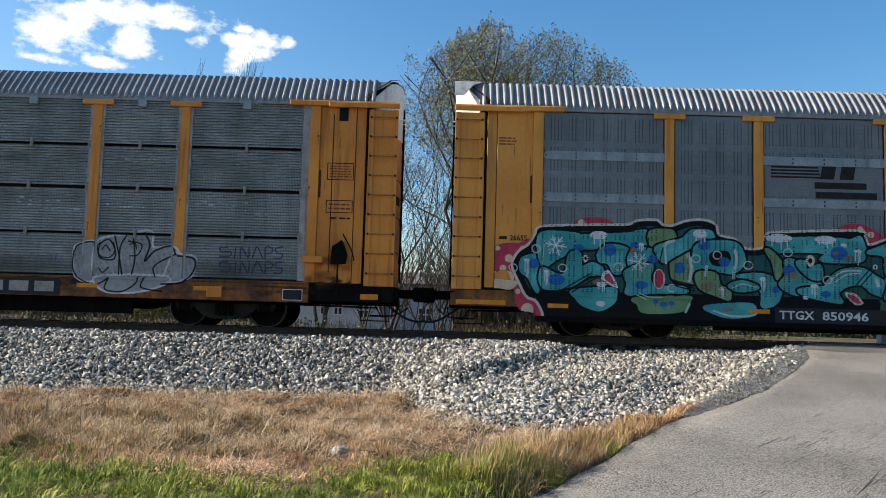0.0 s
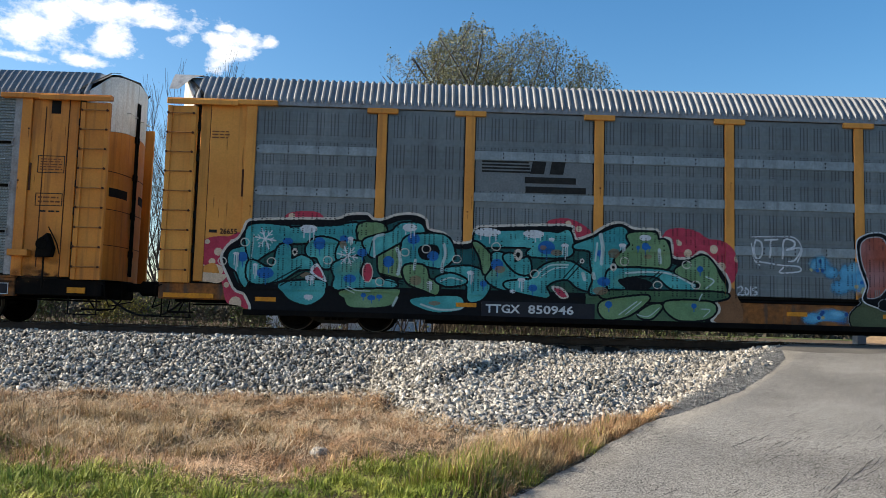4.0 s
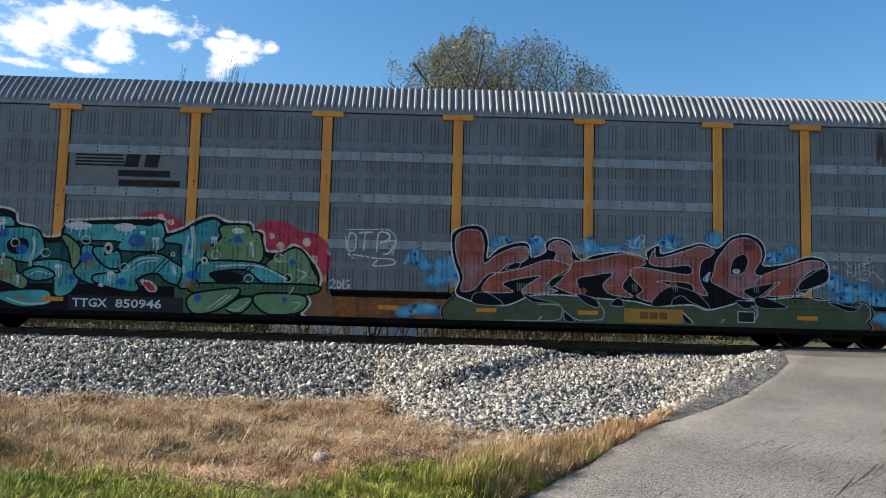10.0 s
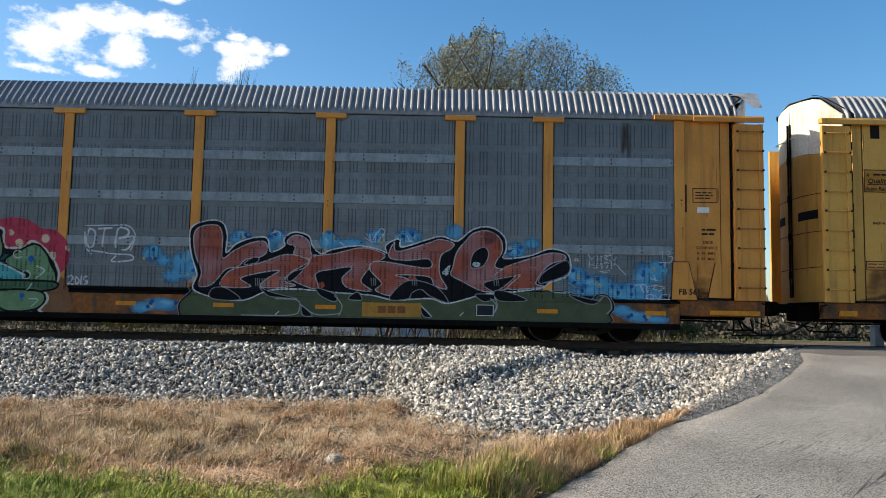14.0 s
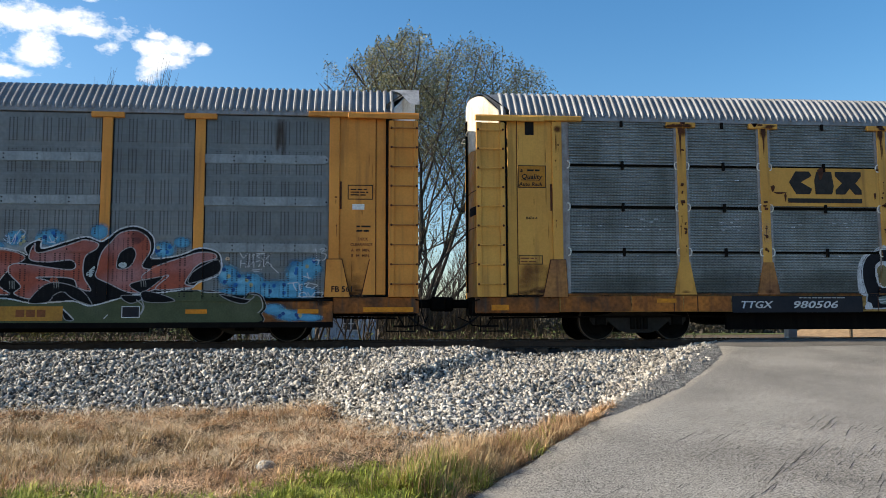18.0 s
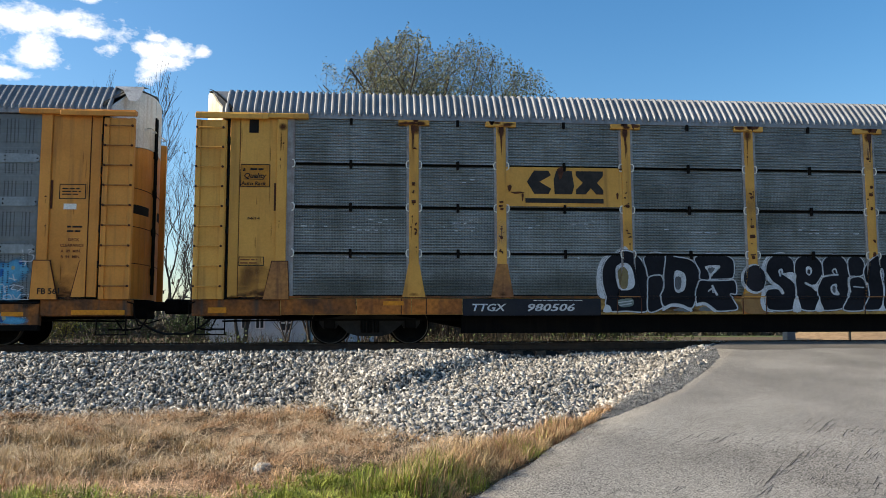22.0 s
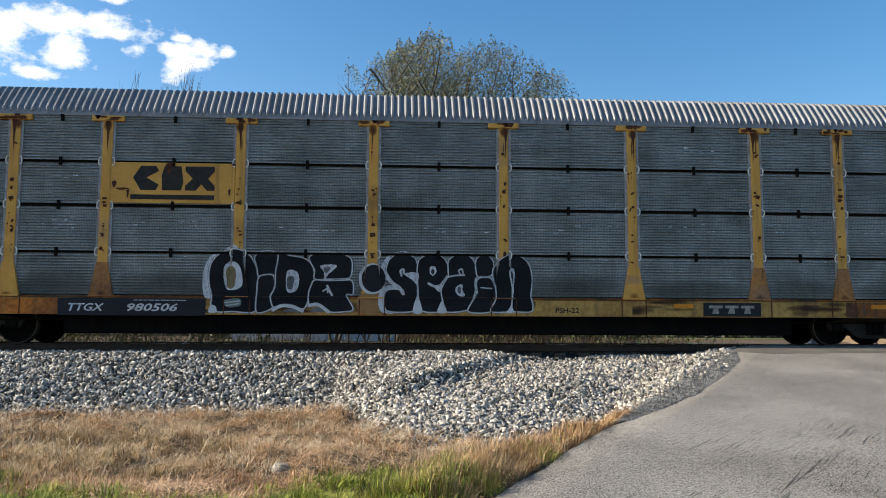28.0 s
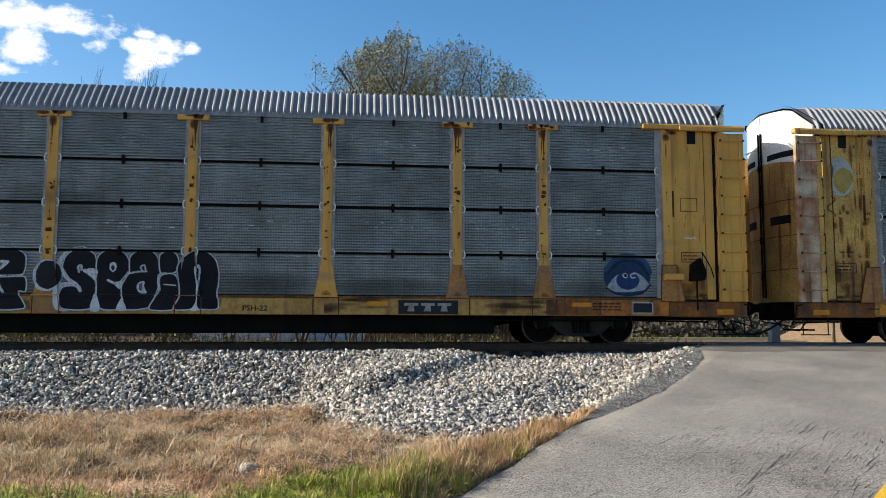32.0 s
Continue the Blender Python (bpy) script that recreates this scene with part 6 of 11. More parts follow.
def building(name, x0, x1, y0, y1, z0, eave, ridge, wall_mat, label, wins, gable_front):
    root = tagged(new(name), label, name)
    wall = part("wall", block(x0, x1, y0, y1, z0, eave), wall_mat, root)
    boards(x0, x1, y0 - 0.004, z0, eave, wall_mat, root)
    bm = bmesh.new()
    xm, ym = (x0 + x1) / 2, (y0 + y1) / 2
    if gable_front:
        prism(bm, [(x0, eave), (x1, eave), (xm, ridge)], y0, y1)
        part("gable", bm, wall_mat, root)
        for sx, xe in ((-1, x0), (1, x1)):
            bm = bmesh.new()
            prism(bm, [(xm, ridge + 0.02), (xe + sx * 0.35, eave - 0.22), (xe + sx * 0.35, eave - 0.06), (xm, ridge + 0.18)], y0 - 0.35, y1 + 0.35)
            part("roof", bm, M_SHINGLE, root)
    else:
        v = [(x0 - 0.3, y0 - 0.35, eave - 0.05), (x1 + 0.3, y0 - 0.35, eave - 0.05), (x1 + 0.3, ym, ridge), (x0 - 0.3, ym, ridge), (x0 - 0.3, y1 + 0.35, eave - 0.05), (x1 + 0.3, y1 + 0.35, eave - 0.05)]
        v += [(a, b, c - 0.12) for a, b, c in v]
        f = [(0, 1, 2, 3), (3, 2, 5, 4), (6, 9, 8, 7), (9, 10, 11, 8), (0, 6, 7, 1), (4, 5, 11, 10), (0, 3, 9, 6), (3, 4, 10, 9), (1, 7, 8, 2), (2, 8, 11, 5)]
        part("roof", mesh_of("roof", v, f, M_SHINGLE), None, root)
    for wx, wz, w, h in wins:
        window(wall, wx, y0 - 0.03, wz, w, h)
    return root


building("house", -9.6, -3.9, 28.4, 35, -0.7, 2.2, 3.3, M_SIDING, "pale grey-sided house with white windows", ((-7.3, 0.25, 0.55, 0.95), (-6.5, 0.25, 0.55, 0.95), (-5.0, 0.1, 0.7, 1.0)), False)
building("shed", -3.2, 0.15, 28.9, 33, -0.7, 2.3, 3.0, M_SHEDWALL, "pale blue-grey shed with a two-pane window", ((-1.35, 0.0, 0.95, 0.85),), False)


def bank():
    """A sunlit bank of tan gravel past the crossing, with timber posts before it."""
    ob = sheet("gravel_bank", np.linspace(29, 80, 40), np.linspace(20, 36, 24), lambda x, y: -0.62 + 1.3 * smooth01((y - 20) / 14) * smooth01((x - 29) / 3) + 0.03 * lumps(x, y, 1.1), M_TAN)
    tagged(ob, "low bank of sunlit tan gravel past the crossing", "gravel bank", kind="structure")
    me = as_mesh("timber_post", block(-0.06, 0.06, -0.06, 0.06, -0.7, 0.9, 0.01), M_TAN)
    for x in (24.4, 31.0, 33.6, 36.2):
        p = new("timber_post", me)
        p.location = (x, 20.5, 0)
        tagged(p, "tan timber post before a gravel bank", "post", "posts by the gravel bank")


bank()
cab = tagged(new("utility_cabinet"), "small grey zinc utility cabinet beside the crossing", "cabinet")
part("body", block(18.1, 18.5, 15.0, 15.4, -0.6, 0.55, 0.02), M_ZINC, cab)
part("lid", block(18.05, 18.55, 14.95, 15.45, 0.55, 0.62, 0.015), M_ZINC, cab)


# ---- paint on the cars ----
class Paint:
    """Spray paint on the near side of a car: a fine patchwork of small coloured tiles that follows posts, panels and sill."""

    def __init__(self, x0, x1, z0, z1, cell=0.0115):
        self.cell, self.x0, self.z0 = cell, x0, z0
        self.nx, self.nz = round((x1 - x0) / cell), round((z1 - z0) / cell)
        self.gx, self.gz = np.meshgrid(x0 + (np.arange(self.nx) + 0.5) * cell, z0 + (np.arange(self.nz) + 0.5) * cell)
        self.rgb = np.zeros((self.nz, self.nx, 3))
        self.on = np.zeros((self.nz, self.nx), bool)
        self.alpha = np.zeros((self.nz, self.nx))
        self.rng = np.random.default_rng(9)
        self.fog = 0.5 + 0.5 * np.sin(self.gx * 3.1 + 2 * np.sin(self.gz * 2.3)) * np.sin(self.gz * 4.2 + self.gx * 1.1)

    def span(self, x0, x1, z0, z1):
        """The tiles between these bounds."""
        i0, i1 = (int((v - self.x0) / self.cell) for v in (x0, x1))
        j0, j1 = (int((v - self.z0) / self.cell) for v in (z0, z1))
        return (slice(max(0, j0), max(0, j1 + 2)), slice(max(0, i0), max(0, i1 + 2)))

    def lay(self, inside, col, fade=0.0, over=False, soft=None, at=None):
        """col: one colour, or three for a blend by height and a drifting mist. over: on painted tiles only. at: the span that inside covers."""
        if at is not None:
            whole = (self.rgb, self.on, self.alpha, self.fog, self.gz)
            self.rgb, self.on, self.alpha, self.fog, self.gz = (v[at] for v in whole)
            if inside.size:
                self.lay(inside, col, fade, over, soft)
            self.rgb, self.on, self.alpha, self.fog, self.gz = whole
            return
        if over:
            inside = inside & self.on
        c = np.array(col, float)
        if c.ndim == 1:
            tone = np.broadcast_to(c, self.rgb.shape)
        else:
            f = np.clip(self.fog * 0.75 + fade * (1.3 - self.gz), 0, 1)[..., None]
            tone = np.where(f < 0.5, c[0] * (1 - 2 * f) + c[1] * 2 * f, c[1] * (2 - 2 * f) + c[2] * (2 * f - 1))
        if soft is None:
            self.rgb[inside], self.alpha[inside] = tone[inside], 1.0
        else:
            # a thin coat lets what lies under it show
            inside = inside & (np.broadcast_to(soft, inside.shape) > 0.02)
            s = np.clip(np.broadcast_to(soft, inside.shape)[inside] * self.rng.uniform(0.85, 1.15, inside.sum()), 0, 1)
            left = self.alpha[inside] * (1 - s)
            self.alpha[inside] = s + left
            self.rgb[inside] = (tone[inside] * s[:, None] + self.rgb[inside] * left[:, None]) / (s + left + 1e-6)[:, None]
        self.on[inside] = True

    @staticmethod
    def curve(pts, closed, n=7):
        p = np.array(pts, float)
        m = len(p)
        out = []
        for i in range(m if closed else m - 1):
            a, b, c, d = (p[j % m] if closed else p[min(max(j, 0), m - 1)] for j in (i - 1, i, i + 1, i + 2))
            for t in np.arange(n) / n:
                out.append(0.5 * (2 * b + (c - a) * t + (2 * a - 5 * b + 4 * c - d) * t * t + (3 * b - a - 3 * c + d) * t ** 3))
        if not closed:
            out.append(p[-1])
        return np.array(out)

    def inside(self, pts, grow=0.0, sharp=False):
        q = np.array(pts, float) if sharp else self.curve(pts, True)
        ok = np.zeros(self.on.shape, bool)
        x, z = self.gx, self.gz
        for (xa, za), (xb, zb) in zip(q, np.roll(q, -1, 0)):
            if za != zb:
                ok ^= ((za > z) != (zb > z)) & (x < (xb - xa) * (z - za) / (zb - za) + xa)
        if grow > 0:
            ok |= self.near(np.vstack([q, q[:1]]), grow)
        elif grow < 0:
            ok &= ~self.near(np.vstack([q, q[:1]]), -grow)
        return ok

    def near(self, q, r):
        hit = np.zeros(self.on.shape, bool)
        for a, b in zip(q, q[1:]):
            i0, i1 = (int((v - self.x0) / self.cell) for v in (min(a[0], b[0]) - r, max(a[0], b[0]) + r))
            j0, j1 = (int((v - self.z0) / self.cell) for v in (min(a[1], b[1]) - r, max(a[1], b[1]) + r))
            s = (slice(max(0, j0), max(0, j1 + 2)), slice(max(0, i0), max(0, i1 + 2)))
            x, z = self.gx[s], self.gz[s]
            d = b - a
            t = np.clip(((x - a[0]) * d[0] + (z - a[1]) * d[1]) / (d @ d + 1e-12), 0, 1)
            hit[s] |= (x - a[0] - t * d[0]) ** 2 + (z - a[1] - t * d[1]) ** 2 < r * r
        return hit

    def poly(self, pts, col, grow=0.0, fade=0.0, over=False, soft=None, sharp=False):
        self.lay(self.inside(pts, grow, sharp), col, fade, over, soft)

    def line(self, pts, w, col, over=False, straight=False, closed=False):
        q = np.array(pts, float) if straight else self.curve(pts, closed)
        if closed:
            q = np.vstack([q, q[:1]])
        r = max(w / 2, 0.008)
        at = self.span(q[:, 0].min() - 0.05, q[:, 0].max() + 0.05, q[:, 1].min() - 0.05, q[:, 1].max() + 0.05)
        gx, gz = self.gx[at], self.gz[at]
        far = np.full(gx.shape, 9.0)
        for a, b in zip(q, q[1:]):
            d = b - a
            t = np.clip(((gx - a[0]) * d[0] + (gz - a[1]) * d[1]) / (d @ d + 1e-12), 0, 1)
            far = np.minimum(far, np.hypot(gx - a[0] - t * d[0], gz - a[1] - t * d[1]))
        cover = np.clip((r - far) / self.cell + 0.5, 0, 1)
        self.lay(cover > 0.02, col, 0.0, over, cover, at)

    def dot(self, x, z, rx, rz, col, over=False, soft=None):
        at = self.span(x - rx, x + rx, z - rz, z + rz)
        self.lay(((self.gx[at] - x) / rx) ** 2 + ((self.gz[at] - z) / rz) ** 2 < 1, col, 0.0, over, soft, at)

    def drip(self, x, z, r, length, col):
        """A blob with runs below it."""
        self.dot(x, z, r * 0.95, min(r * 0.5, 0.09), col, True)
        for k in (-0.5, 0.15, 0.6):
            ln = length * (1 - 0.5 * abs(k - 0.15))
            self.line(((x + k * r, z), (x + k * r, z - ln)), 0.022, col, True, True)

    def mist(self, x, z, rx, rz, col, dense=1.5):
        """A soft cloud of overspray."""
        at = self.span(x - 1.2 * rx, x + 1.2 * rx, z - 1.2 * rz, z + 1.2 * rz)
        gx, gz = self.gx[at], self.gz[at]
        d = ((gx - x) / rx) ** 2 + ((gz - z) / rz) ** 2
        lump = 0.35 * np.sin(gx * 9 + 3 * gz) * np.sin(gz * 11 - gx * 4)
        self.lay((d + lump < 1.0), col, soft=np.clip(dense * (1 - d), 0, 1), at=at)

    def onto(self, car, surface, skip, label, name="graffiti"):
        """Makes the mesh; surface gives the depth at x, z; skip leaves gaps open."""
        on = self.on & ~skip(self.gx, self.gz)
        jj, ii = np.nonzero(on)
        n = len(ii)
        c = self.cell
        xs, zs = self.x0 + ii * c, self.z0 + jj * c
        y = surface(xs + c / 2, zs + c / 2) - (0.005 if name == "graffiti" else 0.003)
        v = np.stack([np.stack([xs, y, zs], -1), np.stack([xs + c, y, zs], -1), np.stack([xs + c, y, zs + c], -1), np.stack([xs, y, zs + c], -1)], 1)
        # the flanks of posts and bands between tiles of unlike depth
        grid = np.full(self.on.shape, np.nan)
        grid[jj, ii] = y
        dy = np.abs(np.diff(grid, axis=1))
        fj, fi = np.nonzero(np.nan_to_num(dy) > 0.008)
        xf, zf, ya, yb = self.x0 + (fi + 1) * c, self.z0 + fj * c, grid[fj, fi], grid[fj, fi + 1]
        flank = np.stack([np.stack([xf, ya, zf], -1), np.stack([xf, yb, zf], -1), np.stack([xf, yb, zf + c], -1), np.stack([xf, ya, zf + c], -1)], 1)
        flank[:, :, 0] += np.where(ya > yb, -0.004, 0.004)[:, None]
        v = np.concatenate([v, flank])
        jj, ii, y = np.concatenate([jj, fj]), np.concatenate([ii, fi]), np.concatenate([y, np.zeros(len(fj))])
        n = len(ii)
        me = fast_mesh(name, v.reshape(-1, 3), np.arange(4 * n), np.full(n, 4), M_GRAF)
        me.materials.append(M_GRAF_SLOT if surface is surface_b else M_GRAF_FINE)
        idx = (np.abs(y + 0.004 - Y_PANEL) < 0.003).astype(np.int32)
        me.polygons.foreach_set("material_index", idx)
        at = me.color_attributes.new("paint", "FLOAT_COLOR", "CORNER")
        col = np.concatenate([self.rgb[jj, ii], self.alpha[jj, ii][:, None]], 1)
        at.data.foreach_set("color", np.repeat(col, 4, 0).astype(np.float32).ravel())
        return part(name, me, None, car, label)


M_GRAF_SLOT = punched(mat("spray_paint_on_slots", (1, 1, 1), rough=0.72, spec=0.12, big=5.0, fine=30, attribute="paint"), 0.098, 0.047, 0.36, 0.71, 0.85, 0.33)
M_GRAF_FINE = punched(mat("spray_paint_on_mesh", (1, 1, 1), rough=0.72, spec=0.12, big=5.0, fine=30, attribute="paint"), 0.026, 0.026, 0.25)


def on_post(x):
    return np.min(np.abs(np.abs(np.asarray(x))[..., None] - np.array(POSTS)), -1) < 0.106


def end_depth(x):
    a = np.abs(x)
    return np.select([a < 12.02, a < 12.80, a < 13.06, a < 13.10, a < 13.20], [-1.556, -1.505, -1.30, -1.513, -1.576], -1.50)


def surface_b(x, z):
    band = (np.abs(z - 1.995) < 0.096) | (np.abs(z - 2.995) < 0.096)
    narrow = np.abs(np.abs(x) - 8.1) < 0.95
    y = np.where(band & ~narrow, Y_PANEL - 0.022, Y_PANEL)
    y = np.where(on_post(x), Y_POST, y)
    y = np.where(np.abs(x) > 11.80, end_depth(x), y)
    y = np.where(z < 0.905, np.where(np.abs(x) > 11.9, -1.50, Y_SILL - 0.02), y)
    return np.where(z < 0.86, np.where(np.abs(x) > 11.9, -1.50, Y_SILL), y)


def surface_c(x, z):
    w = np.interp(z, (1.0, 1.72, 1.73, 9), (0.25, 0.115, 0.106, 0.106))
    d = np.min(np.abs(np.abs(x)[..., None] - np.array(POSTS)), -1)
    y = np.where(d < w, np.where(z < 1.72, Y_POST - 0.015, Y_POST), Y_PANEL)
    y = np.where((z > 4.77) & (d < 0.34), Y_POST - 0.03, y)
    y = np.where(np.abs(x) > 11.80, end_depth(x), y)
    return np.where(z < 1.025, np.where(z < 0.98, Y_SILL, Y_SILL - 0.02), y)


def surface_a(x, z):
    y = np.where(on_post(x), Y_POST, Y_PANEL)
    y = np.where(np.abs(x) > 11.80, end_depth(x), y)
    return np.where(z < 1.005, np.where(z < 0.96, Y_SILL, Y_SILL - 0.02), y)


def no_gap(x, z):
    return np.zeros(np.shape(x), bool)


def row_gaps(x, z):
    return (np.abs(z - 1.945) < 0.03) & ~on_post(x)


TEAL, GREEN, SEA = (0.045, 0.262, 0.275), (0.165, 0.265, 0.135), (0.09, 0.385, 0.385)
INK, CHALK, BONE = (0.006, 0.007, 0.009), (0.54, 0.57, 0.60), (0.54, 0.50, 0.44)
CRIMSON, CREAM, COBALT, SKY = (0.44, 0.05, 0.085), (0.60, 0.45, 0.32), (0.02, 0.12, 0.36), (0.10, 0.34, 0.54)
BRICK, MAUVE, OLIVE = (0.30, 0.085, 0.058), (0.34, 0.17, 0.17), (0.085, 0.105, 0.058)


def bubble(p, outline):
    """One rounded black letter with a thin white edge."""
    p.poly(outline, ((0.008, 0.009, 0.012), (0.012, 0.013, 0.018), (0.016, 0.016, 0.02)), grow=0.02)
    p.line(outline, 0.027, CHALK, closed=True)


def paint_cars():
    p = Paint(-13.1, 13.1, 0.40, 2.75)
    p.poly(((-13.00, 1.65), (-12.88, 1.85), (-12.62, 1.96), (-12.29, 1.98), (-12.00, 2.02), (-11.82, 1.16), (-11.74, 0.48), (-12.03, 0.50), (-12.27, 0.57), (-12.39, 0.99), (-12.55, 1.38), (-12.84, 1.32), (-13.01, 1.46)), CRIMSON)
    p.poly(((-12.97, 1.19), (-12.68, 1.18), (-12.30, 1.14), (-12.44, 0.97), (-12.72, 0.99), (-12.94, 1.00)), CREAM)
    p.dot(-12.74, 1.85, 0.053, 0.053, CREAM, over=True)
    p.dot(-12.86, 1.57, 0.062, 0.062, CREAM, over=True)
    p.dot(-12.5, 1.64, 0.086, 0.086, CREAM, over=True)
    p.dot(-12.62, 1.42, 0.072, 0.072, CREAM, over=True)
    p.dot(-12.82, 1.28, 0.081, 0.081, CREAM, over=True)
    p.dot(-12.52, 1.22, 0.143, 0.143, CREAM, over=True)
    p.dot(-12.21, 1.87, 0.048, 0.048, CREAM, over=True)
    p.dot(-12.29, 0.93, 0.057, 0.057, CREAM, over=True)
    p.dot(-12.52, 0.65, 0.086, 0.086, CREAM, over=True)
    p.dot(-12.08, 0.55, 0.134, 0.134, CREAM, over=True)
    p.dot(-12.32, 1.72, 0.043, 0.043, CREAM, over=True)
    p.poly(((-11.12, 2.34), (-11.05, 2.50), (-10.76, 2.57), (-10.42, 2.56), (-10.25, 2.43), (-10.36, 2.27), (-10.94, 2.23)), CRIMSON)
    p.dot(-10.95, 2.46, 0.067, 0.067, CREAM, over=True)
    p.poly(((-5.44, 2.37), (-5.34, 2.54), (-4.95, 2.58), (-4.61, 2.44), (-4.41, 2.25), (-4.41, 2.06), (-5.14, 2.08)), CRIMSON)
    p.dot(-4.95, 2.47, 0.067, 0.067, CREAM, over=True)
    p.dot(-4.72, 2.36, 0.067, 0.067, CREAM, over=True)
    p.poly(((-2.93, 2.10), (-2.78, 2.40), (-2.39, 2.44), (-2.12, 2.37), (-1.89, 2.23), (-1.59, 2.19), (-1.35, 2.00), (-1.25, 1.71), (-1.31, 1.36), (-1.50, 1.26), (-1.95, 1.29), (-2.44, 1.43), (-2.73, 1.81)), CRIMSON)
    p.dot(-2.53, 2.11, 0.057, 0.057, CREAM, over=True)
    p.dot(-2.34, 1.9, 0.086, 0.086, CREAM, over=True)
    p.dot(-2.56, 2.16, 0.038, 0.038, CREAM, over=True)
    p.dot(-1.78, 2.0, 0.088, 0.097, CREAM, over=True)
    p.dot(-1.27, 1.81, 0.068, 0.075, CREAM, over=True)
    p.dot(-1.2, 1.41, 0.098, 0.107, CREAM, over=True)
    p.dot(-0.78, 1.47, 0.098, 0.107, CREAM, over=True)
    p.dot(-1.61, 1.63, 0.088, 0.097, CREAM, over=True)
    p.dot(-1.49, 1.26, 0.068, 0.075, CREAM, over=True)
    p.poly(((-1.79, 0.86), (-1.66, 1.21), (-1.36, 1.16), (-1.25, 0.97), (-1.14, 0.63), (-1.22, 0.43), (-1.76, 0.42)), (0.20, 0.10, 0.05))
    shape = ((-12.40, 1.50), (-12.28, 1.77), (-12.07, 1.93), (-11.94, 2.13), (-11.88, 2.28), (-11.67, 2.34), (-10.65, 2.39), (-9.97, 2.41), (-9.74, 2.50), (-9.35, 2.53), (-9.20, 2.43), (-9.00, 2.41), (-8.67, 2.53), (-8.33, 2.56), (-8.08, 2.47), (-7.99, 2.25), (-7.67, 2.16), (-7.44, 1.97), (-7.03, 2.00), (-6.95, 2.28), (-6.64, 2.34), (-5.02, 2.41), (-4.87, 2.29), (-4.77, 2.12), (-4.43, 2.23), (-4.09, 2.44), (-3.79, 2.50), (-3.50, 2.38), (-3.03, 2.37), (-2.95, 2.20), (-2.73, 2.16), (-2.67, 1.79), (-2.25, 1.78), (-2.03, 1.91), (-1.68, 1.62), (-1.48, 1.31), (-1.50, 1.09), (-1.81, 0.95), (-1.68, 0.71), (-1.85, 0.48), (-1.97, 0.27), (-4.60, 0.15), (-6.54, 0.14), (-7.71, 0.16), (-9.83, 0.15), (-11.63, 0.19), (-11.73, 0.48), (-11.89, 0.76), (-12.09, 0.85), (-12.25, 1.14))
    p.poly(shape, BONE, grow=0.055)
    p.poly(shape, INK)
    p.lay(p.inside(shape, grow=-0.12) & (p.gx > -4.55) & (p.gz <= 0.98), ((0.07, 0.13, 0.07), (0.05, 0.11, 0.07), (0.09, 0.15, 0.08)), 0.3)
    p.lay(p.inside(shape, grow=-0.12) & (p.gz > 0.98), ((0.018, 0.09, 0.10), (0.02, 0.075, 0.065), (0.04, 0.075, 0.04)), 0.3)
    p.poly(((-12.25, 1.55), (-12.15, 1.68), (-11.86, 1.71), (-11.82, 1.40), (-11.86, 0.96), (-11.93, 0.98), (-12.07, 1.24), (-12.22, 1.36)), INK, grow=0.07)
    p.poly(((-12.25, 1.55), (-12.15, 1.68), (-11.86, 1.71), (-11.82, 1.40), (-11.86, 0.96), (-11.93, 0.98), (-12.07, 1.24), (-12.22, 1.36)), (SEA, TEAL, (0.045, 0.25, 0.30)), grow=0.026)
    p.poly(((-11.84, 2.18), (-11.08, 2.21), (-10.98, 2.15), (-10.86, 2.18), (-9.96, 2.24), (-9.77, 2.29), (-9.53, 2.30), (-9.49, 2.00), (-9.55, 1.81), (-9.95, 1.97), (-10.34, 2.03), (-10.53, 1.92), (-11.05, 1.88), (-11.19, 1.81), (-11.47, 1.65), (-11.78, 1.50)), INK, grow=0.07)
    p.poly(((-11.84, 2.18), (-11.08, 2.21), (-10.98, 2.15), (-10.86, 2.18), (-9.96, 2.24), (-9.77, 2.29), (-9.53, 2.30), (-9.49, 2.00), (-9.55, 1.81), (-9.95, 1.97), (-10.34, 2.03), (-10.53, 1.92), (-11.05, 1.88), (-11.19, 1.81), (-11.47, 1.65), (-11.78, 1.50)), (SEA, TEAL, (0.045, 0.25, 0.30)), grow=0.026)
    p.poly(((-11.79, 1.44), (-11.45, 1.31), (-11.28, 1.36), (-11.19, 1.76), (-10.98, 1.79), (-10.93, 1.50), (-10.70, 1.58), (-10.50, 1.48), (-10.49, 1.36), (-10.77, 1.31), (-11.19, 1.07), (-11.76, 1.03)), INK, grow=0.07)
    p.poly(((-11.79, 1.44), (-11.45, 1.31), (-11.28, 1.36), (-11.19, 1.76), (-10.98, 1.79), (-10.93, 1.50), (-10.70, 1.58), (-10.50, 1.48), (-10.49, 1.36), (-10.77, 1.31), (-11.19, 1.07), (-11.76, 1.03)), (SEA, TEAL, (0.045, 0.25, 0.30)), grow=0.026)
    p.poly(((-10.57, 1.82), (-10.34, 1.98), (-9.94, 1.89), (-9.85, 1.50), (-10.20, 1.37), (-10.36, 1.59), (-10.55, 1.63)), INK, grow=0.07)
    p.poly(((-10.57, 1.82), (-10.34, 1.98), (-9.94, 1.89), (-9.85, 1.50), (-10.20, 1.37), (-10.36, 1.59), (-10.55, 1.63)), (SEA, TEAL, (0.045, 0.25, 0.30)), grow=0.026)
    p.poly(((-11.11, 0.98), (-10.28, 1.05), (-10.19, 0.91), (-10.25, 0.74), (-10.53, 0.58), (-10.88, 0.67), (-11.03, 0.81)), INK, grow=0.07)
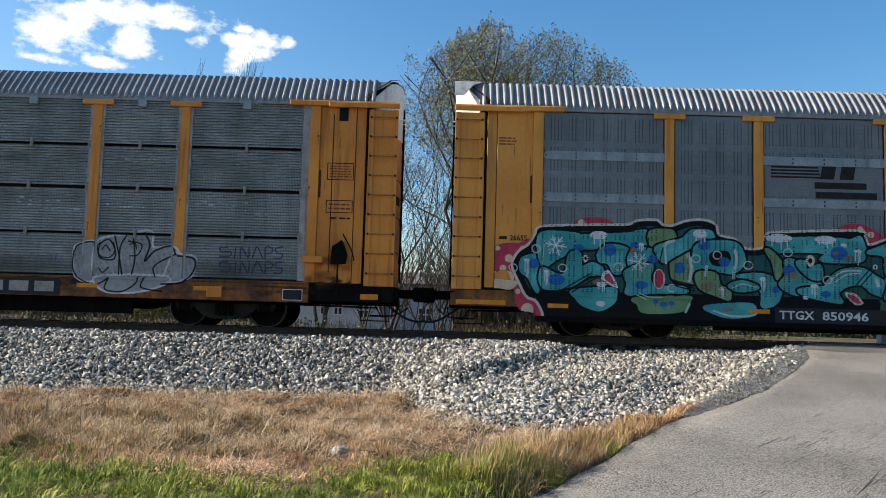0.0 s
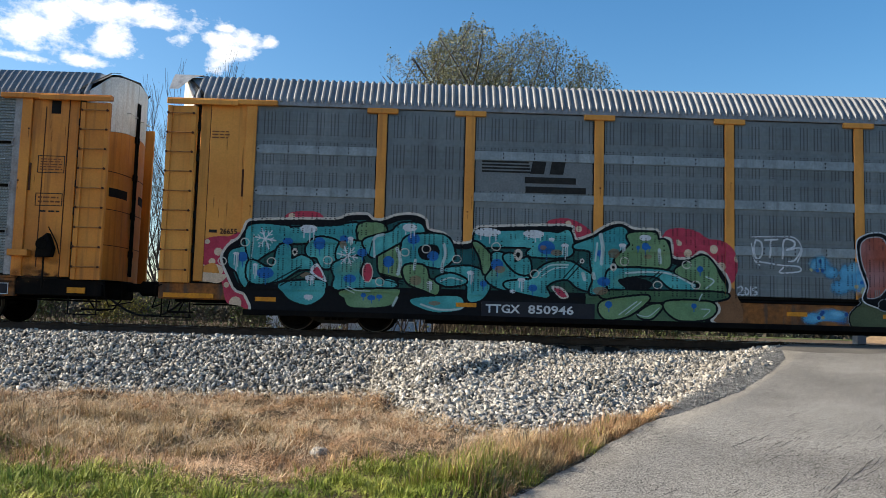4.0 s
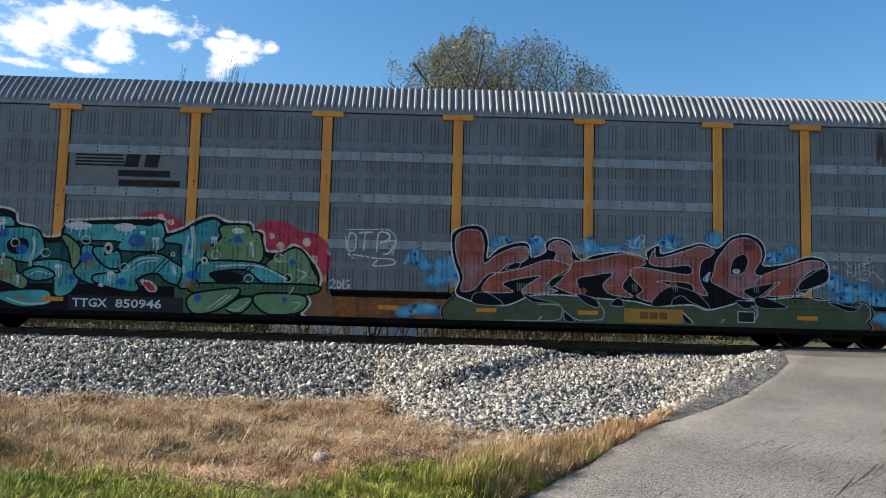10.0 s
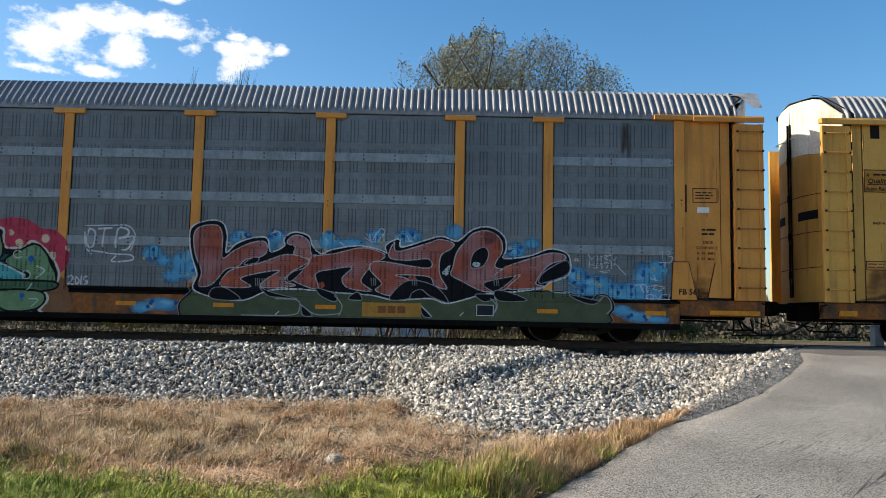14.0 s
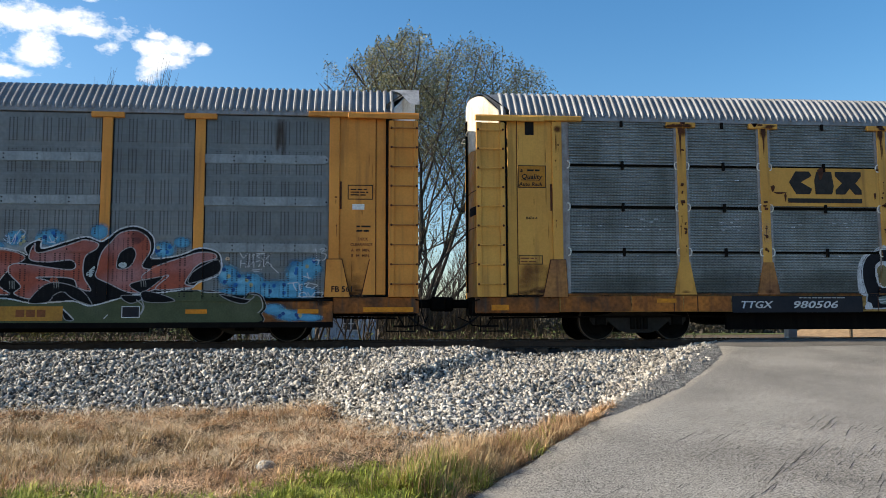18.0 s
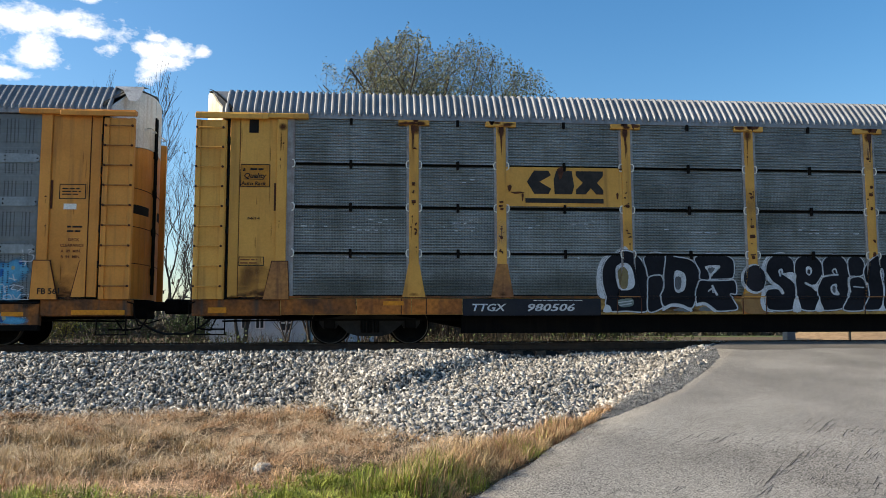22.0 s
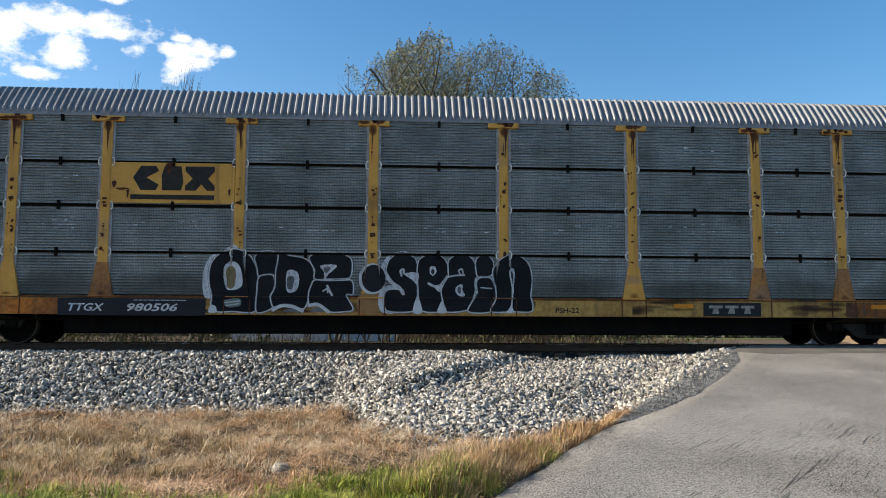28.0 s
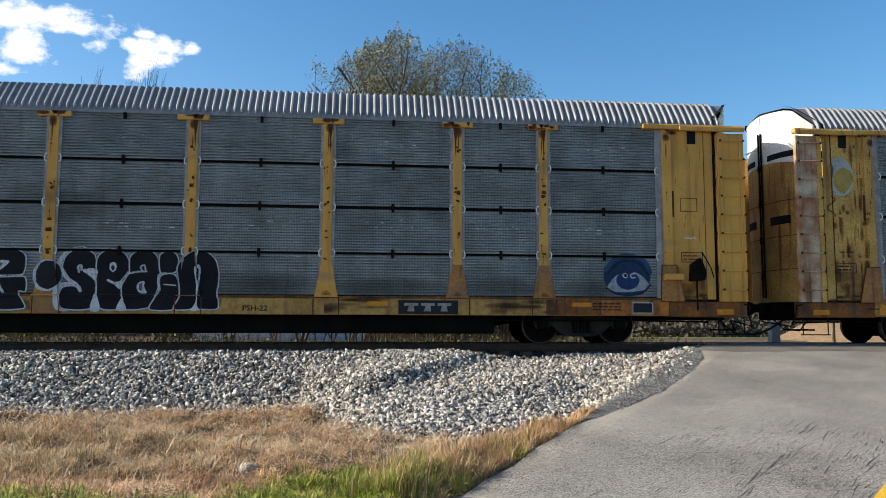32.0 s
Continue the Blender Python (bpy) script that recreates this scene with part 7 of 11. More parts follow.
    p.poly(((-11.11, 0.98), (-10.28, 1.05), (-10.19, 0.91), (-10.25, 0.74), (-10.53, 0.58), (-10.88, 0.67), (-11.03, 0.81)), (SEA, TEAL, (0.045, 0.25, 0.30)), grow=0.026)
    p.poly(((-9.46, 2.30), (-9.00, 2.32), (-8.96, 2.12), (-9.41, 1.96)), INK, grow=0.07)
    p.poly(((-9.46, 2.30), (-9.00, 2.32), (-8.96, 2.12), (-9.41, 1.96)), (GREEN, (0.13, 0.24, 0.12), (0.20, 0.32, 0.20)), grow=0.026)
    p.poly(((-9.80, 1.92), (-9.46, 1.91), (-9.19, 1.87), (-9.54, 1.64), (-9.85, 1.50), (-9.93, 1.70)), INK, grow=0.07)
    p.poly(((-9.80, 1.92), (-9.46, 1.91), (-9.19, 1.87), (-9.54, 1.64), (-9.85, 1.50), (-9.93, 1.70)), (SEA, TEAL, GREEN), grow=0.026)
    p.poly(((-9.99, 1.43), (-9.54, 1.59), (-9.41, 1.54), (-9.47, 1.27), (-9.31, 1.08), (-9.14, 1.11), (-8.78, 1.12), (-8.73, 1.00), (-9.88, 0.92), (-9.94, 1.16)), INK, grow=0.07)
    p.poly(((-9.99, 1.43), (-9.54, 1.59), (-9.41, 1.54), (-9.47, 1.27), (-9.31, 1.08), (-9.14, 1.11), (-8.78, 1.12), (-8.73, 1.00), (-9.88, 0.92), (-9.94, 1.16)), (SEA, TEAL, GREEN), grow=0.026)
    p.poly(((-8.99, 1.82), (-8.68, 1.91), (-8.52, 1.59), (-8.50, 1.23), (-8.89, 1.26), (-9.01, 1.38)), INK, grow=0.07)
    p.poly(((-8.99, 1.82), (-8.68, 1.91), (-8.52, 1.59), (-8.50, 1.23), (-8.89, 1.26), (-9.01, 1.38)), (GREEN, (0.13, 0.24, 0.12), (0.20, 0.32, 0.20)), grow=0.026)
    p.poly(((-9.78, 0.85), (-8.72, 0.91), (-8.60, 0.86), (-8.80, 0.61), (-9.57, 0.56), (-9.72, 0.73)), INK, grow=0.07)
    p.poly(((-9.78, 0.85), (-8.72, 0.91), (-8.60, 0.86), (-8.80, 0.61), (-9.57, 0.56), (-9.72, 0.73)), (GREEN, (0.13, 0.24, 0.12), (0.20, 0.32, 0.20)), grow=0.026)
    p.poly(((-9.32, 1.98), (-8.79, 2.15), (-8.65, 2.28), (-8.51, 2.35), (-8.17, 2.34), (-8.11, 2.14), (-8.40, 2.09), (-8.96, 1.77), (-9.18, 1.65), (-9.31, 1.81)), INK, grow=0.07)
    p.poly(((-9.32, 1.98), (-8.79, 2.15), (-8.65, 2.28), (-8.51, 2.35), (-8.17, 2.34), (-8.11, 2.14), (-8.40, 2.09), (-8.96, 1.77), (-9.18, 1.65), (-9.31, 1.81)), (SEA, TEAL, (0.045, 0.25, 0.30)), grow=0.026)
    p.poly(((-8.45, 2.04), (-8.11, 2.12), (-7.67, 2.11), (-7.49, 1.94), (-7.45, 1.67), (-7.69, 1.46), (-8.12, 1.48), (-8.45, 1.25), (-8.51, 1.49), (-8.53, 1.84)), INK, grow=0.07)
    p.poly(((-8.45, 2.04), (-8.11, 2.12), (-7.67, 2.11), (-7.49, 1.94), (-7.45, 1.67), (-7.69, 1.46), (-8.12, 1.48), (-8.45, 1.25), (-8.51, 1.49), (-8.53, 1.84)), (SEA, TEAL, (0.045, 0.25, 0.30)), grow=0.026)
    p.poly(((-8.46, 1.42), (-8.07, 1.43), (-7.96, 1.17), (-7.76, 1.08), (-7.78, 0.88), (-8.05, 0.97), (-8.39, 1.11)), INK, grow=0.07)
    p.poly(((-8.46, 1.42), (-8.07, 1.43), (-7.96, 1.17), (-7.76, 1.08), (-7.78, 0.88), (-8.05, 0.97), (-8.39, 1.11)), (GREEN, (0.13, 0.24, 0.12), (0.20, 0.32, 0.20)), grow=0.026)
    p.poly(((-7.56, 1.40), (-7.05, 1.44), (-6.70, 1.28), (-6.67, 1.01), (-6.83, 0.79), (-7.07, 0.76), (-7.11, 1.10), (-7.48, 1.33)), INK, grow=0.07)
    p.poly(((-7.56, 1.40), (-7.05, 1.44), (-6.70, 1.28), (-6.67, 1.01), (-6.83, 0.79), (-7.07, 0.76), (-7.11, 1.10), (-7.48, 1.33)), (SEA, TEAL, GREEN), grow=0.026)
    p.poly(((-7.77, 1.18), (-7.48, 1.28), (-7.17, 1.17), (-7.28, 1.10), (-7.57, 1.07)), INK, grow=0.07)
    p.poly(((-7.77, 1.18), (-7.48, 1.28), (-7.17, 1.17), (-7.28, 1.10), (-7.57, 1.07)), (SEA, TEAL, (0.045, 0.25, 0.30)), grow=0.026)
    p.poly(((-8.28, 0.72), (-7.36, 0.80), (-7.21, 0.65), (-7.30, 0.55), (-7.73, 0.50), (-8.07, 0.57)), INK, grow=0.07)
    p.poly(((-8.28, 0.72), (-7.36, 0.80), (-7.21, 0.65), (-7.30, 0.55), (-7.73, 0.50), (-8.07, 0.57)), (SEA, TEAL, (0.045, 0.25, 0.30)), grow=0.026)
    p.poly(((-6.92, 2.22), (-6.34, 2.24), (-5.95, 2.26), (-5.41, 2.25), (-5.16, 2.23), (-4.94, 2.29), (-4.86, 1.95), (-5.00, 1.77), (-5.78, 1.77), (-5.76, 1.94), (-6.62, 1.94), (-6.91, 1.89)), INK, grow=0.07)
    p.poly(((-6.92, 2.22), (-6.34, 2.24), (-5.95, 2.26), (-5.41, 2.25), (-5.16, 2.23), (-4.94, 2.29), (-4.86, 1.95), (-5.00, 1.77), (-5.78, 1.77), (-5.76, 1.94), (-6.62, 1.94), (-6.91, 1.89)), (SEA, TEAL, (0.045, 0.25, 0.30)), grow=0.026)
    p.poly(((-6.99, 1.98), (-6.81, 1.89), (-6.63, 1.65), (-6.74, 1.35), (-6.83, 1.69)), INK, grow=0.07)
    p.poly(((-6.99, 1.98), (-6.81, 1.89), (-6.63, 1.65), (-6.74, 1.35), (-6.83, 1.69)), (GREEN, (0.13, 0.24, 0.12), (0.20, 0.32, 0.20)), grow=0.026)
    p.poly(((-6.56, 1.75), (-6.32, 1.73), (-6.30, 1.49), (-6.01, 1.37), (-5.81, 1.23), (-6.28, 1.02), (-6.68, 1.21), (-6.55, 1.45)), INK, grow=0.07)
    p.poly(((-6.56, 1.75), (-6.32, 1.73), (-6.30, 1.49), (-6.01, 1.37), (-5.81, 1.23), (-6.28, 1.02), (-6.68, 1.21), (-6.55, 1.45)), (SEA, TEAL, GREEN), grow=0.026)
    p.poly(((-6.32, 1.71), (-6.15, 1.74), (-6.11, 1.56), (-5.83, 1.67), (-5.79, 1.40), (-5.96, 1.37), (-6.16, 1.49)), INK, grow=0.07)
    p.poly(((-6.32, 1.71), (-6.15, 1.74), (-6.11, 1.56), (-5.83, 1.67), (-5.79, 1.40), (-5.96, 1.37), (-6.16, 1.49)), (SEA, TEAL, (0.045, 0.25, 0.30)), grow=0.026)
    p.poly(((-5.66, 1.33), (-5.38, 1.56), (-4.94, 1.62), (-4.64, 1.46), (-4.44, 1.32), (-4.48, 1.07), (-4.73, 1.12), (-4.93, 1.28), (-5.22, 1.25), (-5.44, 1.09), (-5.40, 0.88), (-6.09, 1.00), (-6.29, 1.12), (-6.00, 1.18), (-5.73, 1.21)), INK, grow=0.07)
    p.poly(((-5.66, 1.33), (-5.38, 1.56), (-4.94, 1.62), (-4.64, 1.46), (-4.44, 1.32), (-4.48, 1.07), (-4.73, 1.12), (-4.93, 1.28), (-5.22, 1.25), (-5.44, 1.09), (-5.40, 0.88), (-6.09, 1.00), (-6.29, 1.12), (-6.00, 1.18), (-5.73, 1.21)), (SEA, TEAL, GREEN), grow=0.026)
    p.poly(((-4.81, 1.97), (-4.37, 2.16), (-4.08, 2.32), (-3.79, 2.41), (-3.64, 2.25), (-3.68, 2.08), (-3.87, 1.88), (-4.01, 1.68), (-4.05, 1.13), (-4.43, 0.98), (-4.37, 1.27), (-4.43, 1.66), (-4.46, 1.91)), INK, grow=0.07)
    p.poly(((-4.81, 1.97), (-4.37, 2.16), (-4.08, 2.32), (-3.79, 2.41), (-3.64, 2.25), (-3.68, 2.08), (-3.87, 1.88), (-4.01, 1.68), (-4.05, 1.13), (-4.43, 0.98), (-4.37, 1.27), (-4.43, 1.66), (-4.46, 1.91)), (SEA, TEAL, (0.045, 0.25, 0.30)), grow=0.026)
    p.poly(((-3.62, 2.26), (-3.10, 2.30), (-3.00, 2.15), (-2.82, 2.11), (-2.78, 1.59), (-3.42, 1.62), (-3.77, 1.58), (-3.89, 1.73), (-3.58, 2.03)), INK, grow=0.07)
    p.poly(((-3.62, 2.26), (-3.10, 2.30), (-3.00, 2.15), (-2.82, 2.11), (-2.78, 1.59), (-3.42, 1.62), (-3.77, 1.58), (-3.89, 1.73), (-3.58, 2.03)), (GREEN, (0.13, 0.24, 0.12), (0.20, 0.32, 0.20)), grow=0.026)
    p.poly(((-4.06, 1.43), (-3.67, 1.51), (-2.98, 1.50), (-2.58, 1.41), (-2.21, 1.25), (-2.26, 1.08), (-2.53, 1.12), (-2.72, 1.17), (-3.07, 1.41), (-3.66, 1.37), (-3.85, 1.26), (-3.70, 1.02), (-3.99, 0.99)), INK, grow=0.07)
    p.poly(((-4.06, 1.43), (-3.67, 1.51), (-2.98, 1.50), (-2.58, 1.41), (-2.21, 1.25), (-2.26, 1.08), (-2.53, 1.12), (-2.72, 1.17), (-3.07, 1.41), (-3.66, 1.37), (-3.85, 1.26), (-3.70, 1.02), (-3.99, 0.99)), (SEA, TEAL, GREEN), grow=0.026)
    p.poly(((-2.59, 1.50), (-2.30, 1.70), (-2.00, 1.83), (-1.78, 1.64), (-1.67, 1.40), (-1.55, 1.21), (-1.60, 1.03), (-2.08, 1.02), (-2.06, 1.24), (-2.34, 1.36)), INK, grow=0.07)
    p.poly(((-2.59, 1.50), (-2.30, 1.70), (-2.00, 1.83), (-1.78, 1.64), (-1.67, 1.40), (-1.55, 1.21), (-1.60, 1.03), (-2.08, 1.02), (-2.06, 1.24), (-2.34, 1.36)), (GREEN, (0.13, 0.24, 0.12), (0.20, 0.32, 0.20)), grow=0.026)
    p.poly(((-4.14, 1.00), (-3.36, 1.03), (-1.59, 1.03), (-1.88, 0.90), (-3.45, 0.85), (-4.14, 0.90)), INK, grow=0.07)
    p.poly(((-4.14, 1.00), (-3.36, 1.03), (-1.59, 1.03), (-1.88, 0.90), (-3.45, 0.85), (-4.14, 0.90)), ((0.07, 0.14, 0.07), (0.05, 0.11, 0.06), (0.09, 0.17, 0.09)), grow=0.026)
    p.poly(((-4.20, 0.76), (-3.45, 0.91), (-3.21, 0.89), (-3.64, 0.54), (-4.12, 0.46)), INK, grow=0.07)
    p.poly(((-4.20, 0.76), (-3.45, 0.91), (-3.21, 0.89), (-3.64, 0.54), (-4.12, 0.46)), (GREEN, (0.13, 0.24, 0.12), (0.20, 0.32, 0.20)), grow=0.026)
    p.poly(((-3.39, 0.54), (-3.15, 0.72), (-2.93, 0.73), (-3.15, 0.49)), INK, grow=0.07)
    p.poly(((-3.39, 0.54), (-3.15, 0.72), (-2.93, 0.73), (-3.15, 0.49)), (GREEN, (0.13, 0.24, 0.12), (0.20, 0.32, 0.20)), grow=0.026)
    p.poly(((-2.81, 0.80), (-1.93, 0.83), (-1.76, 0.69), (-1.97, 0.51), (-2.56, 0.49)), INK, grow=0.07)
    p.poly(((-2.81, 0.80), (-1.93, 0.83), (-1.76, 0.69), (-1.97, 0.51), (-2.56, 0.49)), (GREEN, (0.13, 0.24, 0.12), (0.20, 0.32, 0.20)), grow=0.026)
    p.poly(((-8.17, 1.87), (-7.81, 1.92), (-7.74, 1.71), (-7.96, 1.58), (-8.16, 1.65)), INK)
    p.poly(((-3.85, 1.28), (-3.46, 1.34), (-3.12, 1.24), (-3.21, 1.10), (-3.65, 1.10)), INK)
    p.dot(-10.33, 1.88, 0.131, 0.131, COBALT, over=True)
    p.line(((-10.33, 1.88), (-10.31, 1.62)), 0.019, COBALT, over=True, straight=True)
    p.dot(-11.96, 1.54, 0.107, 0.107, COBALT, over=True)
    p.line(((-11.96, 1.54), (-11.95, 1.32)), 0.019, COBALT, over=True, straight=True)
    p.dot(-11.47, 1.21, 0.184, 0.121, COBALT, over=True)
    p.line(((-11.47, 1.21), (-11.45, 0.97)), 0.019, COBALT, over=True, straight=True)
    p.dot(-9.4, 1.71, 0.107, 0.087, COBALT, over=True)
    p.line(((-9.40, 1.71), (-9.39, 1.54)), 0.019, COBALT, over=True, straight=True)
    p.dot(-8.83, 1.53, 0.121, 0.121, COBALT, over=True)
    p.line(((-8.83, 1.53), (-8.82, 1.29)), 0.019, COBALT, over=True, straight=True)
    p.dot(-9.65, 1.14, 0.136, 0.087, COBALT, over=True)
    p.line(((-9.65, 1.14), (-9.64, 0.97)), 0.019, COBALT, over=True, straight=True)
    p.dot(-8.3, 2.04, 0.136, 0.116, COBALT, over=True)
    p.line(((-8.30, 2.04), (-8.29, 1.80)), 0.019, COBALT, over=True, straight=True)
    p.dot(-7.87, 1.68, 0.121, 0.107, COBALT, over=True)
    p.line(((-7.87, 1.68), (-7.86, 1.47)), 0.019, COBALT, over=True, straight=True)
    p.dot(-6.77, 1.11, 0.077, 0.068, COBALT, over=True)
    p.line(((-6.77, 1.11), (-6.76, 0.97)), 0.019, COBALT, over=True, straight=True)
    p.dot(-9.17, 0.74, 0.087, 0.058, COBALT, over=True)
    p.line(((-9.17, 0.74), (-9.16, 0.63)), 0.019, COBALT, over=True, straight=True)
    p.dot(-9.34, 0.79, 0.058, 0.048, COBALT, over=True)
    p.line(((-9.34, 0.79), (-9.34, 0.69)), 0.019, COBALT, over=True, straight=True)
    p.dot(-9.0, 0.77, 0.068, 0.048, COBALT, over=True)
    p.line(((-9.00, 0.77), (-9.00, 0.68)), 0.019, COBALT, over=True, straight=True)
    p.dot(-9.8, 1.99, 0.097, 0.077, COBALT, over=True)
    p.line(((-9.80, 1.99), (-9.79, 1.84)), 0.019, COBALT, over=True, straight=True)
    p.dot(-11.01, 1.91, 0.116, 0.068, COBALT, over=True)
    p.line(((-11.01, 1.91), (-11.00, 1.77)), 0.019, COBALT, over=True, straight=True)
    p.dot(-5.42, 1.93, 0.184, 0.145, COBALT, over=True)
    p.line(((-5.42, 1.93), (-5.41, 1.63)), 0.019, COBALT, over=True, straight=True)
    p.dot(-6.48, 1.53, 0.136, 0.126, COBALT, over=True)
    p.line(((-6.48, 1.53), (-6.47, 1.28)), 0.019, COBALT, over=True, straight=True)
    p.dot(-5.7, 1.05, 0.097, 0.077, COBALT, over=True)
    p.line(((-5.70, 1.05), (-5.70, 0.89)), 0.019, COBALT, over=True, straight=True)
    p.dot(-4.27, 1.84, 0.068, 0.068, COBALT, over=True)
    p.line(((-4.27, 1.84), (-4.26, 1.70)), 0.019, COBALT, over=True, straight=True)
    p.dot(-4.17, 1.23, 0.145, 0.097, COBALT, over=True)
    p.line(((-4.17, 1.23), (-4.16, 1.03)), 0.019, COBALT, over=True, straight=True)
    p.dot(-3.27, 2.02, 0.082, 0.082, COBALT, over=True)
    p.line(((-3.27, 2.02), (-3.27, 1.85)), 0.019, COBALT, over=True, straight=True)
    p.dot(-2.07, 1.56, 0.068, 0.068, COBALT, over=True)
    p.line(((-2.07, 1.56), (-2.07, 1.42)), 0.019, COBALT, over=True, straight=True)
    p.dot(-4.06, 0.74, 0.077, 0.077, COBALT, over=True)
    p.line(((-4.06, 0.74), (-4.05, 0.59)), 0.019, COBALT, over=True, straight=True)
    p.dot(-2.21, 0.76, 0.058, 0.058, COBALT, over=True)
    p.line(((-2.21, 0.76), (-2.21, 0.64)), 0.019, COBALT, over=True, straight=True)
    p.dot(-3.43, 1.99, 0.039, 0.048, COBALT, over=True)
    p.line(((-3.43, 1.99), (-3.43, 1.89)), 0.019, COBALT, over=True, straight=True)
    p.dot(-3.19, 2.0, 0.039, 0.039, COBALT, over=True)
    p.line(((-3.19, 2.00), (-3.19, 1.92)), 0.019, COBALT, over=True, straight=True)
    p.dot(-5.2, 1.83, 0.126, 0.068, (0.20, 0.14, 0.09), over=True, soft=0.8)
    p.dot(-5.49, 1.93, 0.068, 0.048, (0.20, 0.14, 0.09), over=True, soft=0.8)
    p.dot(-3.21, 1.8, 0.087, 0.048, (0.20, 0.14, 0.09), over=True, soft=0.8)
    p.dot(-4.24, 1.03, 0.165, 0.087, (0.20, 0.14, 0.09), over=True, soft=0.8)
    p.dot(-3.95, 1.85, 0.126, 0.107, (0.20, 0.14, 0.09), over=True, soft=0.8)
    p.dot(-8.23, 1.14, 0.126, 0.107, (0.20, 0.14, 0.09), over=True, soft=0.8)
    p.dot(-9.82, 1.87, 0.077, 0.087, (0.20, 0.14, 0.09), over=True, soft=0.8)
    p.dot(-6.42, 1.43, 0.116, 0.077, (0.20, 0.14, 0.09), over=True, soft=0.8)
    p.dot(-10.6, 1.19, 0.126, 0.058, (0.20, 0.14, 0.09), over=True, soft=0.8)
    p.dot(-7.81, 0.66, 0.126, 0.048, (0.20, 0.14, 0.09), over=True, soft=0.8)
    p.drip(-10.57, 2.19, 0.194, 0.291, CHALK)
    p.drip(-8.39, 2.28, 0.170, 0.218, CHALK)
    p.drip(-12.11, 1.61, 0.068, 0.363, CHALK)
    p.drip(-11.69, 1.38, 0.058, 0.291, CHALK)
    p.drip(-10.5, 1.13, 0.116, 0.145, CHALK)
    p.drip(-9.66, 2.01, 0.068, 0.145, CHALK)
    p.drip(-7.05, 1.34, 0.087, 0.242, CHALK)
    p.drip(-7.93, 1.1, 0.068, 0.194, CHALK)
    p.drip(-10.52, 0.72, 0.107, 0.068, CHALK)
    p.drip(-5.7, 2.22, 0.242, 0.170, CHALK)
    p.drip(-6.7, 2.23, 0.300, 0.242, CHALK)
    p.drip(-5.02, 1.99, 0.087, 0.291, CHALK)
    p.drip(-5.95, 1.22, 0.087, 0.242, CHALK)
    p.drip(-5.31, 2.12, 0.068, 0.048, CHALK)
    p.drip(-3.77, 2.03, 0.082, 0.145, CHALK)
    p.drip(-3.27, 2.21, 0.136, 0.029, CHALK)
    p.drip(-6.14, 0.97, 0.068, 0.039, CHALK)
    p.line(((-8.65, 1.81), (-8.57, 1.54), (-8.62, 1.27)), 0.077, (0.42, 0.52, 0.52), over=True)
    p.line(((-7.64, 1.94), (-7.60, 1.72), (-7.66, 1.52), (-7.67, 1.35)), 0.063, (0.42, 0.52, 0.52), over=True)
    p.line(((-8.25, 1.58), (-8.27, 1.38)), 0.058, (0.42, 0.52, 0.52), over=True)
    p.line(((-9.16, 1.99), (-9.10, 2.07), (-8.94, 2.11)), 0.058, (0.42, 0.52, 0.52), over=True)
    p.line(((-9.16, 1.99), (-9.13, 1.62)), 0.044, (0.42, 0.52, 0.52), over=True)
    p.line(((-8.10, 0.63), (-7.73, 0.53), (-7.30, 0.55), (-7.16, 0.63)), 0.039, (0.42, 0.52, 0.52), over=True)
    p.line(((-7.69, 1.14), (-7.48, 1.22), (-7.22, 1.16)), 0.029, (0.42, 0.52, 0.52), over=True)
    p.line(((-9.69, 0.97), (-9.49, 0.89), (-9.20, 0.88)), 0.019, (0.42, 0.52, 0.52), over=True)
    p.line(((-9.74, 0.92), (-9.54, 0.83)), 0.019, (0.42, 0.52, 0.52), over=True)
    p.line(((-4.25, 2.24), (-4.20, 1.97), (-4.22, 1.62)), 0.087, (0.42, 0.52, 0.52), over=True)
    p.line(((-4.32, 2.06), (-4.36, 1.67)), 0.039, (0.42, 0.52, 0.52), over=True)
    p.line(((-2.97, 1.95), (-2.94, 1.68)), 0.073, (0.42, 0.52, 0.52), over=True)
    p.line(((-5.59, 1.36), (-5.33, 1.55), (-4.94, 1.57)), 0.029, (0.42, 0.52, 0.52), over=True)
    p.line(((-5.54, 1.28), (-5.28, 1.47), (-4.96, 1.52)), 0.024, (0.42, 0.52, 0.52), over=True)
    p.line(((-3.69, 1.43), (-3.17, 1.47), (-2.68, 1.43), (-2.19, 1.20)), 0.039, (0.42, 0.52, 0.52), over=True)
    p.line(((-1.94, 1.40), (-1.77, 1.31), (-1.94, 1.15)), 0.029, (0.42, 0.52, 0.52), over=True)
    p.line(((-2.03, 1.02), (-2.10, 0.89)), 0.024, (0.42, 0.52, 0.52), over=True)
    p.line(((-3.83, 0.53), (-3.45, 0.82)), 0.024, (0.42, 0.52, 0.52), over=True)
    p.line(((-3.69, 0.54), (-3.35, 0.82)), 0.019, (0.42, 0.52, 0.52), over=True)
    p.line(((-4.62, 1.39), (-4.58, 1.27)), 0.077, (0.42, 0.52, 0.52), over=True)
    p.line(((-4.40, 1.39), (-4.38, 1.30)), 0.077, (0.42, 0.52, 0.52), over=True)
    p.line(((-3.44, 0.54), (-3.20, 0.51), (-2.96, 0.70)), 0.019, (0.42, 0.52, 0.52), over=True)
    p.line(((-2.05, 0.70), (-1.86, 0.68), (-2.00, 0.53)), 0.019, (0.42, 0.52, 0.52), over=True)
    p.line(((-11.74, 2.03), (-11.78, 1.50)), 0.024, (0.42, 0.52, 0.52), over=True)
